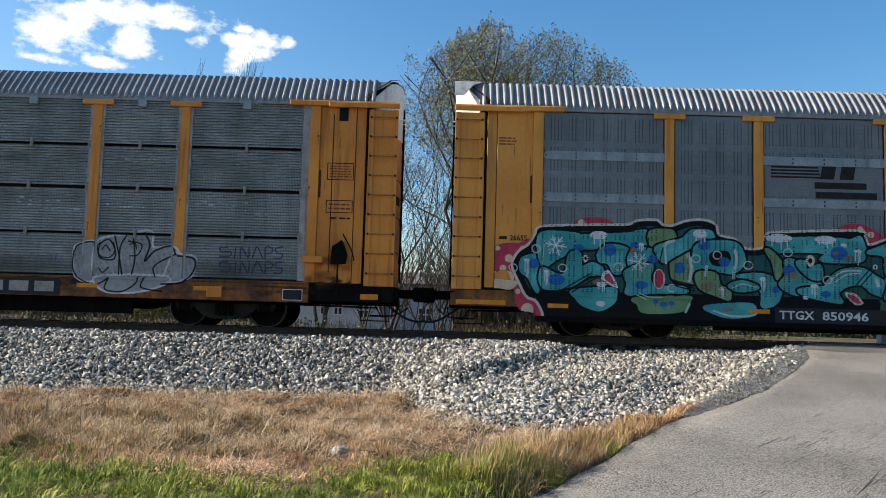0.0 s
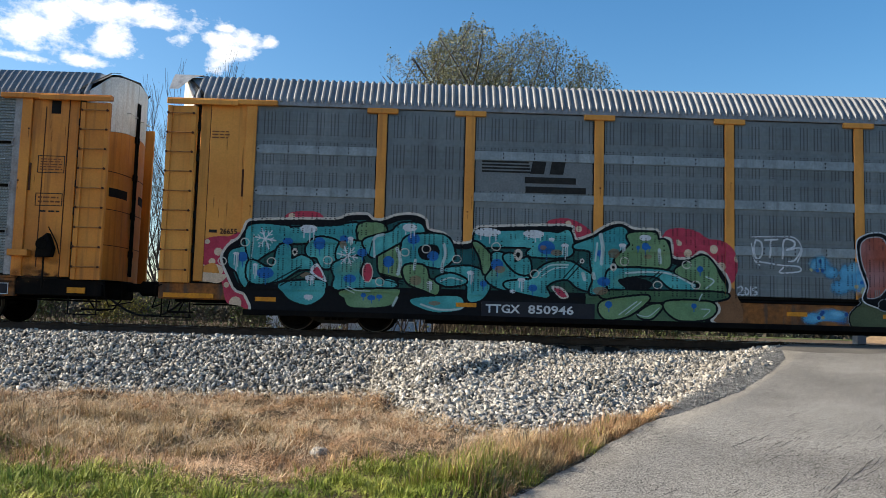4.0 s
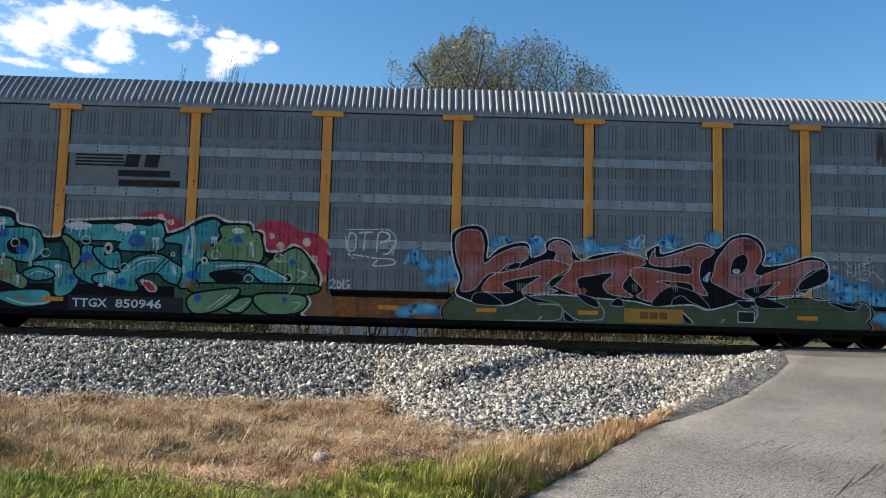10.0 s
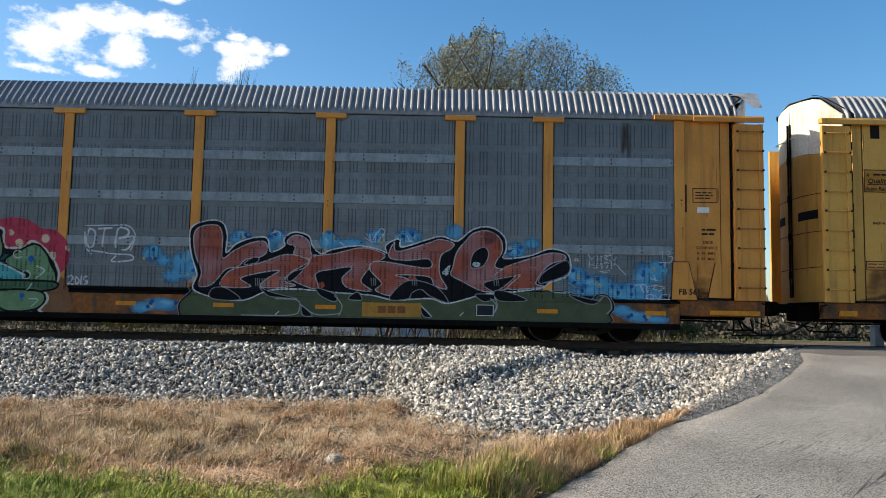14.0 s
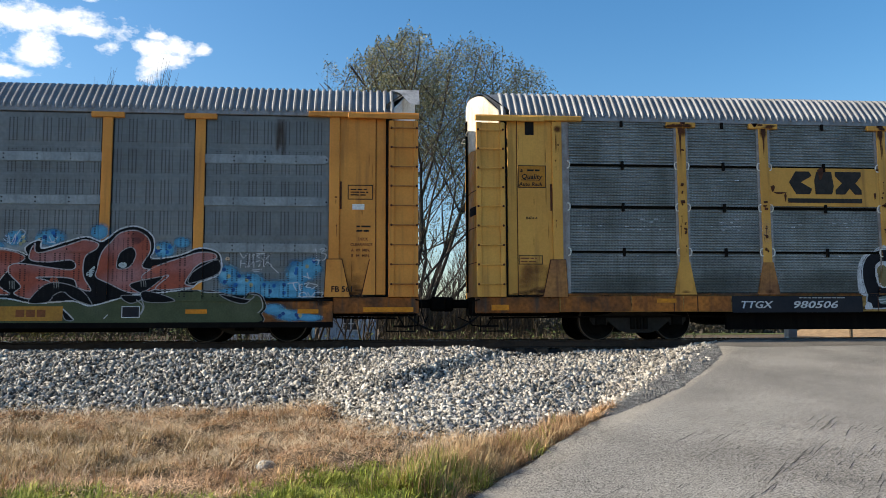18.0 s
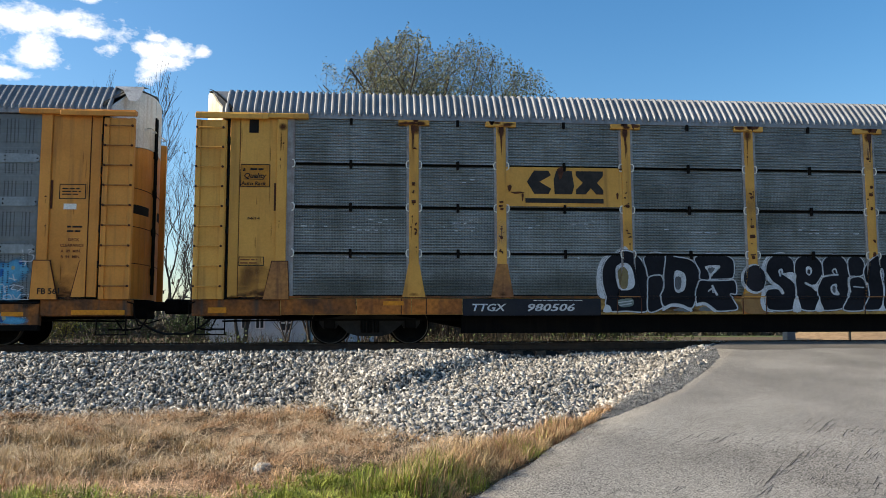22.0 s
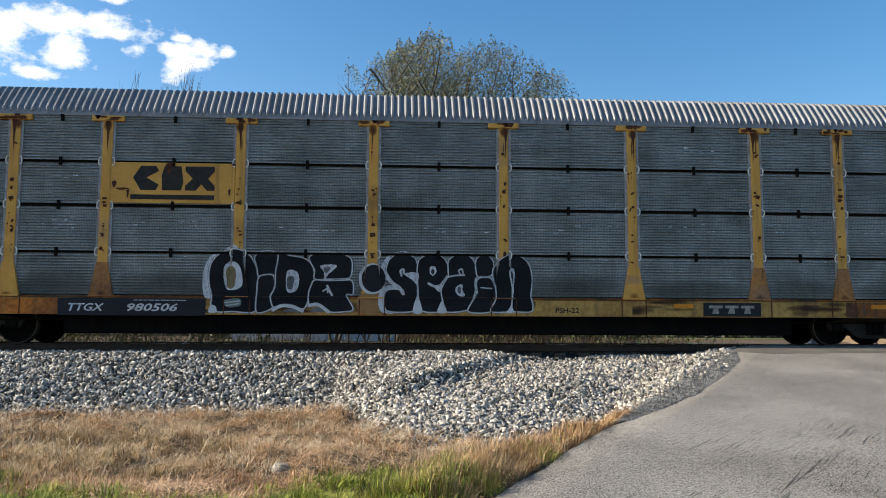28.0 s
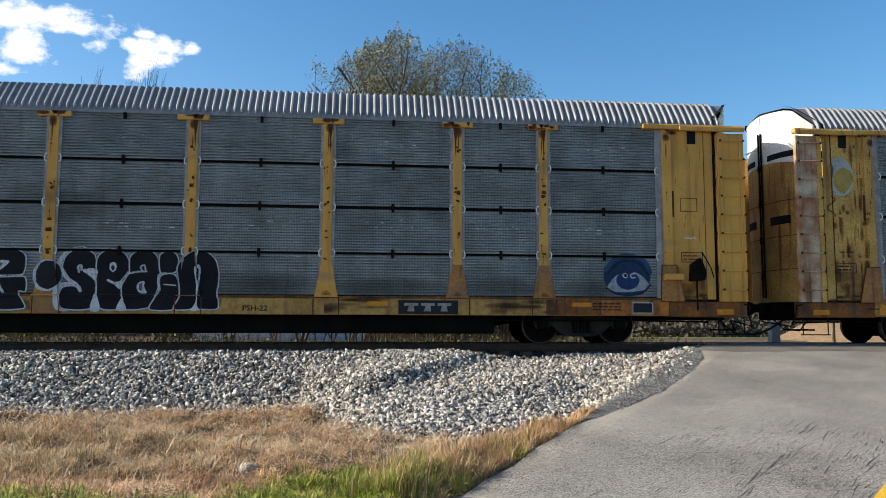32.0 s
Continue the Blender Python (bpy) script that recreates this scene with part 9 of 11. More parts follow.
    shape = ((1.35, 2.06), (1.39, 2.31), (1.70, 2.45), (2.00, 2.42), (2.12, 2.15), (2.12, 1.76), (2.36, 1.96), (2.70, 2.09), (2.99, 2.09), (3.08, 1.80), (3.39, 1.93), (3.38, 2.10), (3.58, 2.23), (3.88, 2.16), (3.98, 1.94), (4.18, 1.77), (4.43, 1.87), (4.96, 1.96), (5.41, 1.89), (5.60, 1.82), (5.58, 1.99), (5.84, 2.13), (5.91, 1.95), (6.48, 2.13), (6.78, 2.20), (7.07, 2.10), (7.22, 2.17), (7.46, 2.37), (7.81, 2.42), (8.10, 2.24), (8.15, 1.97), (8.11, 1.75), (8.66, 1.81), (9.06, 1.96), (9.35, 1.94), (9.52, 1.80), (9.50, 1.45), (9.10, 1.27), (8.91, 1.15), (8.32, 1.06), (7.72, 1.00), (6.94, 0.79), (6.55, 0.88), (5.77, 0.84), (5.28, 0.93), (4.59, 0.97), (3.71, 1.03), (3.08, 0.99), (2.45, 0.76), (1.52, 0.94), (1.54, 1.30), (1.41, 1.69))
    p.poly(shape, CHALK, grow=0.03)
    p.poly(shape, INK)
    p.poly(((1.42, 2.09), (1.49, 2.28), (1.71, 2.37), (1.94, 2.34), (2.04, 2.10), (2.05, 1.66), (2.31, 1.83), (2.65, 1.99), (2.94, 2.03), (3.02, 1.85), (2.88, 1.70), (2.57, 1.64), (2.38, 1.47), (2.13, 1.41), (1.85, 1.09), (1.56, 1.05), (1.61, 1.35), (1.47, 1.74)), (MAUVE, BRICK, (0.36, 0.09, 0.05)))
    p.line(((1.42, 2.09), (1.49, 2.28), (1.71, 2.37), (1.94, 2.34), (2.04, 2.10), (2.05, 1.66), (2.31, 1.83), (2.65, 1.99), (2.94, 2.03), (3.02, 1.85), (2.88, 1.70), (2.57, 1.64), (2.38, 1.47), (2.13, 1.41), (1.85, 1.09), (1.56, 1.05), (1.61, 1.35), (1.47, 1.74)), 0.021, (0.42, 0.43, 0.45), closed=True)
    p.poly(((2.35, 1.44), (2.82, 1.55), (3.45, 1.76), (3.92, 1.63), (3.56, 1.39), (3.42, 1.19), (3.64, 1.09), (3.13, 1.03), (2.88, 1.07), (3.07, 1.26), (3.29, 1.41), (2.82, 1.34), (2.46, 1.22), (2.68, 1.05), (2.05, 1.05), (2.14, 1.31)), (MAUVE, BRICK, (0.36, 0.09, 0.05)))
    p.line(((2.35, 1.44), (2.82, 1.55), (3.45, 1.76), (3.92, 1.63), (3.56, 1.39), (3.42, 1.19), (3.64, 1.09), (3.13, 1.03), (2.88, 1.07), (3.07, 1.26), (3.29, 1.41), (2.82, 1.34), (2.46, 1.22), (2.68, 1.05), (2.05, 1.05), (2.14, 1.31)), 0.021, (0.42, 0.43, 0.45), closed=True)
    p.poly(((3.44, 2.00), (3.51, 2.14), (3.70, 2.18), (3.91, 2.04), (3.96, 1.79), (4.08, 1.75), (4.04, 1.63), (3.79, 1.71), (3.59, 1.77), (3.61, 1.93)), (MAUVE, (0.34, 0.16, 0.15), BRICK))
    p.line(((3.44, 2.00), (3.51, 2.14), (3.70, 2.18), (3.91, 2.04), (3.96, 1.79), (4.08, 1.75), (4.04, 1.63), (3.79, 1.71), (3.59, 1.77), (3.61, 1.93)), 0.021, (0.42, 0.43, 0.45), closed=True)
    p.poly(((3.99, 1.72), (4.43, 1.79), (4.96, 1.92), (5.26, 1.91), (5.56, 1.77), (5.27, 1.54), (5.05, 1.22), (5.28, 1.01), (4.79, 1.06), (4.64, 1.26), (4.84, 1.51), (4.39, 1.45), (4.07, 1.35), (4.13, 1.03), (3.71, 1.14), (3.57, 1.27), (3.89, 1.54)), (MAUVE, BRICK, (0.36, 0.09, 0.05)))
    p.line(((3.99, 1.72), (4.43, 1.79), (4.96, 1.92), (5.26, 1.91), (5.56, 1.77), (5.27, 1.54), (5.05, 1.22), (5.28, 1.01), (4.79, 1.06), (4.64, 1.26), (4.84, 1.51), (4.39, 1.45), (4.07, 1.35), (4.13, 1.03), (3.71, 1.14), (3.57, 1.27), (3.89, 1.54)), 0.021, (0.42, 0.43, 0.45), closed=True)
    p.poly(((5.64, 1.75), (5.75, 2.07), (5.82, 1.87), (6.48, 2.06), (6.73, 2.15), (7.02, 2.07), (6.98, 1.95), (6.76, 1.79), (6.74, 1.40), (6.90, 1.09), (6.64, 1.15), (6.49, 1.34), (5.80, 1.36), (6.09, 1.24), (5.77, 0.92), (5.37, 1.02), (5.49, 1.18), (5.24, 1.47), (5.41, 1.65), (6.47, 1.52), (6.49, 1.72), (6.00, 1.68)), (MAUVE, BRICK, (0.36, 0.09, 0.05)))
    p.line(((5.64, 1.75), (5.75, 2.07), (5.82, 1.87), (6.48, 2.06), (6.73, 2.15), (7.02, 2.07), (6.98, 1.95), (6.76, 1.79), (6.74, 1.40), (6.90, 1.09), (6.64, 1.15), (6.49, 1.34), (5.80, 1.36), (6.09, 1.24), (5.77, 0.92), (5.37, 1.02), (5.49, 1.18), (5.24, 1.47), (5.41, 1.65), (6.47, 1.52), (6.49, 1.72), (6.00, 1.68)), 0.021, (0.42, 0.43, 0.45), closed=True)
    p.poly(((7.02, 1.55), (7.10, 1.87), (7.27, 2.10), (7.46, 2.30), (7.78, 2.35), (8.03, 2.19), (8.08, 1.92), (7.94, 1.57), (8.52, 1.48), (8.23, 1.13), (7.72, 1.04), (7.23, 1.25), (6.99, 1.38)), (MAUVE, BRICK, (0.36, 0.09, 0.05)))
    p.line(((7.02, 1.55), (7.10, 1.87), (7.27, 2.10), (7.46, 2.30), (7.78, 2.35), (8.03, 2.19), (8.08, 1.92), (7.94, 1.57), (8.52, 1.48), (8.23, 1.13), (7.72, 1.04), (7.23, 1.25), (6.99, 1.38)), 0.021, (0.42, 0.43, 0.45), closed=True)
    p.poly(((7.93, 1.40), (8.22, 1.60), (8.66, 1.76), (9.10, 1.89), (9.39, 1.87), (9.44, 1.77), (9.15, 1.67), (8.97, 1.52), (8.81, 1.24), (8.98, 1.17), (8.22, 1.11), (8.47, 1.41), (8.03, 1.28)), (MAUVE, BRICK, (0.36, 0.09, 0.05)))
    p.line(((7.93, 1.40), (8.22, 1.60), (8.66, 1.76), (9.10, 1.89), (9.39, 1.87), (9.44, 1.77), (9.15, 1.67), (8.97, 1.52), (8.81, 1.24), (8.98, 1.17), (8.22, 1.11), (8.47, 1.41), (8.03, 1.28)), 0.021, (0.42, 0.43, 0.45), closed=True)
    p.poly(((2.52, 1.53), (2.69, 1.67), (2.84, 1.67), (2.77, 1.56)), INK)
    p.line(((2.52, 1.53), (2.69, 1.67), (2.84, 1.67), (2.77, 1.56)), 0.015, (0.36, 0.37, 0.39), closed=True)
    p.poly(((7.40, 1.63), (7.47, 1.88), (7.69, 2.00), (7.79, 1.84), (7.67, 1.59), (7.45, 1.54)), INK)
    p.line(((7.40, 1.63), (7.47, 1.88), (7.69, 2.00), (7.79, 1.84), (7.67, 1.59), (7.45, 1.54)), 0.015, (0.36, 0.37, 0.39), closed=True)
    p.poly(((8.98, 1.48), (9.46, 1.74), (9.50, 1.46), (8.91, 1.24)), INK)
    p.line(((8.98, 1.48), (9.46, 1.74), (9.50, 1.46), (8.91, 1.24)), 0.015, (0.36, 0.37, 0.39), closed=True)
    p.poly(((7.69, 1.22), (8.16, 1.35), (8.35, 1.36), (8.01, 1.08), (7.86, 1.06)), INK)
    p.line(((7.69, 1.22), (8.16, 1.35), (8.35, 1.36), (8.01, 1.08), (7.86, 1.06)), 0.015, (0.36, 0.37, 0.39), closed=True)
    p.poly(((3.46, 1.24), (3.57, 1.38), (3.80, 1.44), (3.56, 1.19)), INK)
    p.line(((3.46, 1.24), (3.57, 1.38), (3.80, 1.44), (3.56, 1.19)), 0.015, (0.36, 0.37, 0.39), closed=True)
    p.dot(7.53, 1.62, 0.087, 0.058, (0.42, 0.50, 0.52))
    p.poly(((6.79, 1.43), (6.96, 1.60), (6.91, 1.38)), (0.42, 0.50, 0.52))
    p.dot(7.82, 2.22, 0.145, 0.126, (0.06, 0.03, 0.035), soft=0.5)
    p.dot(7.79, 2.13, 0.097, 0.077, (0.06, 0.03, 0.035), soft=0.5)
    p.dot(2.39, 1.12, 0.077, 0.07, (0.46, 0.13, 0.07), over=True, soft=0.6)
    p.dot(3.17, 1.16, 0.145, 0.131, (0.46, 0.13, 0.07), over=True, soft=0.6)
    p.dot(4.2, 1.11, 0.077, 0.07, (0.46, 0.13, 0.07), over=True, soft=0.6)
    p.dot(4.78, 1.22, 0.097, 0.087, (0.46, 0.13, 0.07), over=True, soft=0.6)
    p.dot(2.14, 1.17, 0.107, 0.096, (0.46, 0.13, 0.07), over=True, soft=0.6)
    p.dot(6.15, 1.29, 0.087, 0.078, (0.46, 0.13, 0.07), over=True, soft=0.6)
    p.dot(8.2, 1.53, 0.097, 0.087, (0.46, 0.13, 0.07), over=True, soft=0.6)
    p.dot(3.95, 1.25, 0.068, 0.061, (0.46, 0.13, 0.07), over=True, soft=0.6)
    p.poly(((1.86, 0.99), (2.15, 1.01), (2.47, 0.77), (1.86, 0.78)), INK, over=True)
    p.line(((1.86, 0.99), (2.15, 1.01), (2.47, 0.77), (1.86, 0.78)), 0.012, (0.30, 0.31, 0.33), over=True, closed=True)
    p.poly(((2.88, 1.04), (3.13, 0.94), (3.69, 0.81), (3.33, 0.83), (3.08, 0.86)), INK, over=True)
    p.line(((2.88, 1.04), (3.13, 0.94), (3.69, 0.81), (3.33, 0.83), (3.08, 0.86)), 0.012, (0.30, 0.31, 0.33), over=True, closed=True)
    p.poly(((4.10, 1.05), (4.52, 0.91), (4.50, 0.76), (4.20, 0.88)), INK, over=True)
    p.line(((4.10, 1.05), (4.52, 0.91), (4.50, 0.76), (4.20, 0.88)), 0.012, (0.30, 0.31, 0.33), over=True, closed=True)
    p.poly(((4.98, 0.98), (5.08, 0.81), (4.79, 0.83)), INK, over=True)
    p.line(((4.98, 0.98), (5.08, 0.81), (4.79, 0.83)), 0.012, (0.30, 0.31, 0.33), over=True, closed=True)
    p.poly(((5.67, 0.85), (6.05, 1.24), (6.64, 1.14), (6.94, 0.79), (6.55, 0.92), (6.35, 1.06), (6.16, 0.99), (6.06, 0.85)), INK, over=True)
    p.line(((5.67, 0.85), (6.05, 1.24), (6.64, 1.14), (6.94, 0.79), (6.55, 0.92), (6.35, 1.06), (6.16, 0.99), (6.06, 0.85)), 0.012, (0.30, 0.31, 0.33), over=True, closed=True)
    p.poly(((3.80, 0.66), (4.03, 0.46), (3.83, 0.46)), INK, over=True)
    p.line(((3.80, 0.66), (4.03, 0.46), (3.83, 0.46)), 0.012, (0.30, 0.31, 0.33), over=True, closed=True)
    p.poly(((6.33, 0.73), (6.58, 0.49), (6.41, 0.49)), INK, over=True)
    p.line(((6.33, 0.73), (6.58, 0.49), (6.41, 0.49)), 0.012, (0.30, 0.31, 0.33), over=True, closed=True)
    p.poly(((7.52, 0.98), (8.01, 0.96), (7.72, 0.82)), INK, over=True)
    p.line(((7.52, 0.98), (8.01, 0.96), (7.72, 0.82)), 0.012, (0.30, 0.31, 0.33), over=True, closed=True)
    p.poly(((7.93, 1.06), (8.22, 1.04), (8.62, 0.87), (8.03, 0.85)), INK, over=True)
    p.line(((7.93, 1.06), (8.22, 1.04), (8.62, 0.87), (8.03, 0.85)), 0.012, (0.30, 0.31, 0.33), over=True, closed=True)
    p.poly(((9.54, 1.01), (10.13, 0.90), (10.27, 1.00), (10.08, 0.82), (9.79, 0.86)), INK, over=True)
    p.line(((9.54, 1.01), (10.13, 0.90), (10.27, 1.00), (10.08, 0.82), (9.79, 0.86)), 0.012, (0.30, 0.31, 0.33), over=True, closed=True)
    p.line(((3.23, 0.80), (3.69, 0.78), (3.75, 0.61), (3.58, 0.46), (2.51, 0.44)), 0.018, (0.38, 0.39, 0.41), over=True)
    p.line(((4.50, 0.89), (4.66, 0.68), (4.60, 0.47)), 0.018, (0.38, 0.39, 0.41), over=True)
    p.line(((3.77, 0.69), (4.12, 0.48), (4.63, 0.51)), 0.018, (0.38, 0.39, 0.41), over=True)
    p.line(((7.84, 0.89), (7.97, 0.74), (7.87, 0.52)), 0.018, (0.38, 0.39, 0.41), over=True)
    p.line(((6.33, 0.73), (6.58, 0.49)), 0.019, CHALK, over=True)
    p.line(((3.24, 0.46), (3.31, 0.53)), 0.019, CHALK, over=True)
    p.line(((7.19, 0.51), (7.26, 0.58)), 0.019, CHALK, over=True)
    p.line(((7.93, 0.93), (7.99, 0.74), (7.93, 0.59)), 0.018, (0.38, 0.39, 0.41), over=True)
    p.line(((8.91, 1.20), (9.20, 1.06), (9.54, 1.05)), 0.019, CHALK, over=True)
    p.line(((10.15, 1.02), (10.37, 0.96), (10.43, 0.74), (10.34, 0.62)), 0.018, (0.38, 0.39, 0.41), over=True)
    p.line(((9.93, 1.90), (10.01, 1.78), (10.09, 1.88)), 0.019, CHALK)
    p.line(((10.14, 1.86), (10.13, 1.75), (10.23, 1.86), (10.21, 1.75)), 0.019, CHALK)
    p.line(((10.28, 1.87), (10.43, 1.88), (10.29, 1.82), (10.42, 1.75)), 0.019, CHALK)
    p.line(((10.45, 1.89), (10.47, 1.76), (10.58, 1.87)), 0.019, CHALK)
    p.line(((9.96, 1.73), (9.95, 1.58)), 0.019, CHALK)
    p.line(((9.96, 1.66), (10.06, 1.67), (10.07, 1.73), (10.06, 1.58)), 0.019, CHALK)
    p.line(((10.13, 1.71), (10.11, 1.58), (10.22, 1.70), (10.23, 1.58)), 0.019, CHALK)
    p.line(((10.28, 1.70), (10.38, 1.72), (10.33, 1.59)), 0.019, CHALK)
    p.line(((10.43, 1.73), (10.44, 1.59), (10.50, 1.69), (10.60, 1.63)), 0.019, CHALK)
    p.line(((10.16, 1.52), (10.40, 1.54)), 0.019, CHALK)
    p.line(((10.23, 1.49), (10.38, 1.50)), 0.019, CHALK)
    p.line(((10.57, 1.62), (10.74, 1.47)), 0.019, CHALK)
    p.line(((11.53, 1.98), (11.55, 1.76)), 0.019, CHALK)
    p.line(((11.62, 1.97), (11.73, 1.99), (11.65, 1.89), (11.75, 1.86), (11.70, 1.74), (11.53, 1.75)), 0.019, CHALK)
    p.line(((11.47, 1.74), (11.65, 1.73)), 0.019, CHALK)
    p.line(((11.58, 1.65), (11.60, 1.73)), 0.019, CHALK)
    p.line(((10.95, 1.24), (11.16, 1.26), (11.06, 1.24), (11.13, 1.09)), 0.019, CHALK)
    p.line(((11.18, 1.24), (11.21, 1.09), (11.25, 1.22), (11.19, 1.19)), 0.019, CHALK)
    p.line(((11.30, 1.23), (11.40, 1.25), (11.33, 1.17), (11.42, 1.15)), 0.019, CHALK)
    p.line(((11.42, 1.24), (11.57, 1.20), (11.45, 1.12)), 0.019, CHALK)
    p.line(((11.19, 1.02), (11.30, 1.05), (11.35, 0.96), (11.21, 0.96), (11.19, 1.02)), 0.019, CHALK)
    p.line(((11.37, 1.04), (11.44, 0.96), (11.52, 1.05)), 0.019, CHALK)
    p.line(((11.54, 1.05), (11.69, 1.05), (11.66, 0.97)), 0.019, CHALK)
    p.line(((11.15, 0.96), (11.69, 0.95)), 0.019, CHALK)
    p.line(((11.28, 1.39), (11.43, 1.35)), 0.019, CHALK)
    p.line(((11.35, 1.46), (11.39, 1.34)), 0.019, CHALK)
    p.line(((5.21, 2.23), (5.26, 2.06), (5.35, 2.26), (5.33, 2.06)), 0.017, CHALK)
    p.line(((5.38, 2.26), (5.45, 2.36), (5.54, 2.29), (5.45, 2.16), (5.40, 2.06)), 0.017, CHALK)
    p.line(((5.11, 2.16), (5.21, 2.09), (5.15, 2.23)), 0.017, CHALK)
    p.line(((6.02, 2.22), (6.09, 2.10), (6.19, 2.20)), 0.017, CHALK)
    p.line(((5.99, 2.10), (6.16, 2.08)), 0.017, CHALK)
    p.line(((3.11, 2.22), (3.24, 2.25), (3.29, 2.17)), 0.017, CHALK)
    p.line(((4.57, 2.05), (4.67, 1.98)), 0.017, CHALK)
    p.line(((4.27, 2.12), (4.30, 2.07)), 0.017, CHALK)
    p.line(((2.78, 1.23), (2.79, 1.08)), 0.019, (0.20, 0.21, 0.2), over=True, straight=True)
    p.line(((2.82, 1.23), (2.84, 1.08)), 0.019, (0.20, 0.21, 0.2), over=True, straight=True)
    p.line(((2.86, 1.23), (2.88, 1.08)), 0.019, (0.20, 0.21, 0.2), over=True, straight=True)
    p.line(((3.31, 1.29), (3.33, 1.09)), 0.019, (0.20, 0.21, 0.2), over=True, straight=True)
    p.line(((3.36, 1.29), (3.37, 1.09)), 0.019, (0.20, 0.21, 0.2), over=True, straight=True)
    p.line(((3.40, 1.29), (3.42, 1.09)), 0.019, (0.20, 0.21, 0.2), over=True, straight=True)
    p.line(((2.92, 1.23), (2.94, 1.08)), 0.019, (0.20, 0.21, 0.2), over=True, straight=True)
    p.line(((2.97, 1.23), (2.98, 1.09)), 0.019, (0.20, 0.21, 0.2), over=True, straight=True)
    p.line(((3.01, 1.23), (3.03, 1.09)), 0.019, (0.20, 0.21, 0.2), over=True, straight=True)
    p.line(((1.75, 1.21), (1.76, 1.06)), 0.019, (0.20, 0.21, 0.2), over=True, straight=True)
    p.line(((1.79, 1.21), (1.81, 1.06)), 0.019, (0.20, 0.21, 0.2), over=True, straight=True)
    p.line(((1.84, 1.21), (1.85, 1.06)), 0.019, (0.20, 0.21, 0.2), over=True, straight=True)
    p.line(((6.15, 1.29), (6.16, 1.15)), 0.019, (0.20, 0.21, 0.2), over=True, straight=True)
    p.line(((6.20, 1.29), (6.21, 1.15)), 0.019, (0.20, 0.21, 0.2), over=True, straight=True)
    p.line(((6.24, 1.29), (6.25, 1.15)), 0.019, (0.20, 0.21, 0.2), over=True, straight=True)
    p.line(((7.91, 1.32), (7.92, 1.18)), 0.019, (0.20, 0.21, 0.2), over=True, straight=True)
    p.line(((7.96, 1.33), (7.97, 1.18)), 0.019, (0.20, 0.21, 0.2), over=True, straight=True)
    p.line(((8.00, 1.33), (8.01, 1.18)), 0.019, (0.20, 0.21, 0.2), over=True, straight=True)
    p.line(((5.27, 1.28), (5.28, 1.13)), 0.019, (0.20, 0.21, 0.2), over=True, straight=True)
    p.line(((5.32, 1.28), (5.33, 1.13)), 0.019, (0.20, 0.21, 0.2), over=True, straight=True)
    p.line(((5.36, 1.28), (5.37, 1.13)), 0.019, (0.20, 0.21, 0.2), over=True, straight=True)
    p.dot(9.68, 1.76, 0.044, 0.044, CREAM)
    p.onto(TRAIN[1][0], surface_b, no_gap, "teal, crimson and brick-red bubble-letter graffiti")
    p = Paint(-5.4, 12.4, 0.63, 2.15)
    p.poly(((-1.74, 1.01), (-1.47, 1.12), (-1.12, 1.10), (-1.14, 0.67), (-1.66, 0.67)), (0.30, 0.17, 0.07))
    p.poly(((-4.99, 1.02), (-5.03, 1.32), (-5.00, 1.63), (-4.87, 1.88), (-4.62, 2.00), (-4.31, 2.06), (-4.31, 1.02), (-4.77, 0.96)), CHALK)
    p.poly(((-1.26, 1.60), (-1.16, 1.84), (-0.97, 1.98), (-0.65, 1.98), (-0.66, 1.42), (-0.98, 1.31), (-1.18, 1.46)), CHALK)
    p.poly(((-1.29, 0.85), (-1.28, 1.10), (-1.19, 1.24), (-0.92, 1.28), (-0.76, 1.22), (-0.87, 0.72), (-1.19, 0.69)), CHALK)
    bubble(p, ((-4.83, 1.02), (-4.90, 1.32), (-4.89, 1.63), (-4.78, 1.85), (-4.57, 1.99), (-4.31, 2.03), (-4.07, 1.91), (-3.93, 1.70), (-3.86, 1.42), (-3.88, 1.02), (-3.92, 0.69), (-4.37, 0.69), (-4.72, 0.69), (-4.84, 0.82)))
    bubble(p, ((-3.95, 1.86), (-3.81, 1.98), (-3.62, 2.00), (-3.47, 1.93), (-3.46, 1.71), (-3.52, 1.49), (-3.69, 1.49), (-3.85, 1.44), (-3.90, 1.64)))
    bubble(p, ((-3.85, 1.43), (-3.66, 1.49), (-3.54, 1.46), (-3.51, 1.27), (-3.55, 1.12), (-3.60, 1.02), (-3.53, 0.84), (-3.61, 0.73), (-3.88, 0.69), (-3.88, 1.15)))
    bubble(p, ((-3.44, 1.93), (-3.37, 1.98), (-3.22, 1.91), (-2.93, 1.86), (-2.76, 1.75), (-2.67, 1.53), (-2.69, 1.34), (-2.75, 1.15), (-2.78, 0.97), (-2.86, 0.78), (-2.98, 0.76), (-3.32, 0.81), (-3.53, 0.80), (-3.59, 1.02), (-3.51, 1.21), (-3.50, 1.52), (-3.46, 1.77)))
    bubble(p, ((-2.79, 1.86), (-2.68, 1.94), (-2.36, 1.99), (-2.05, 1.94), (-1.89, 1.84), (-1.86, 1.66), (-1.89, 1.47), (-1.99, 1.41), (-2.35, 1.40), (-2.66, 1.40), (-2.67, 1.59), (-2.74, 1.72)))
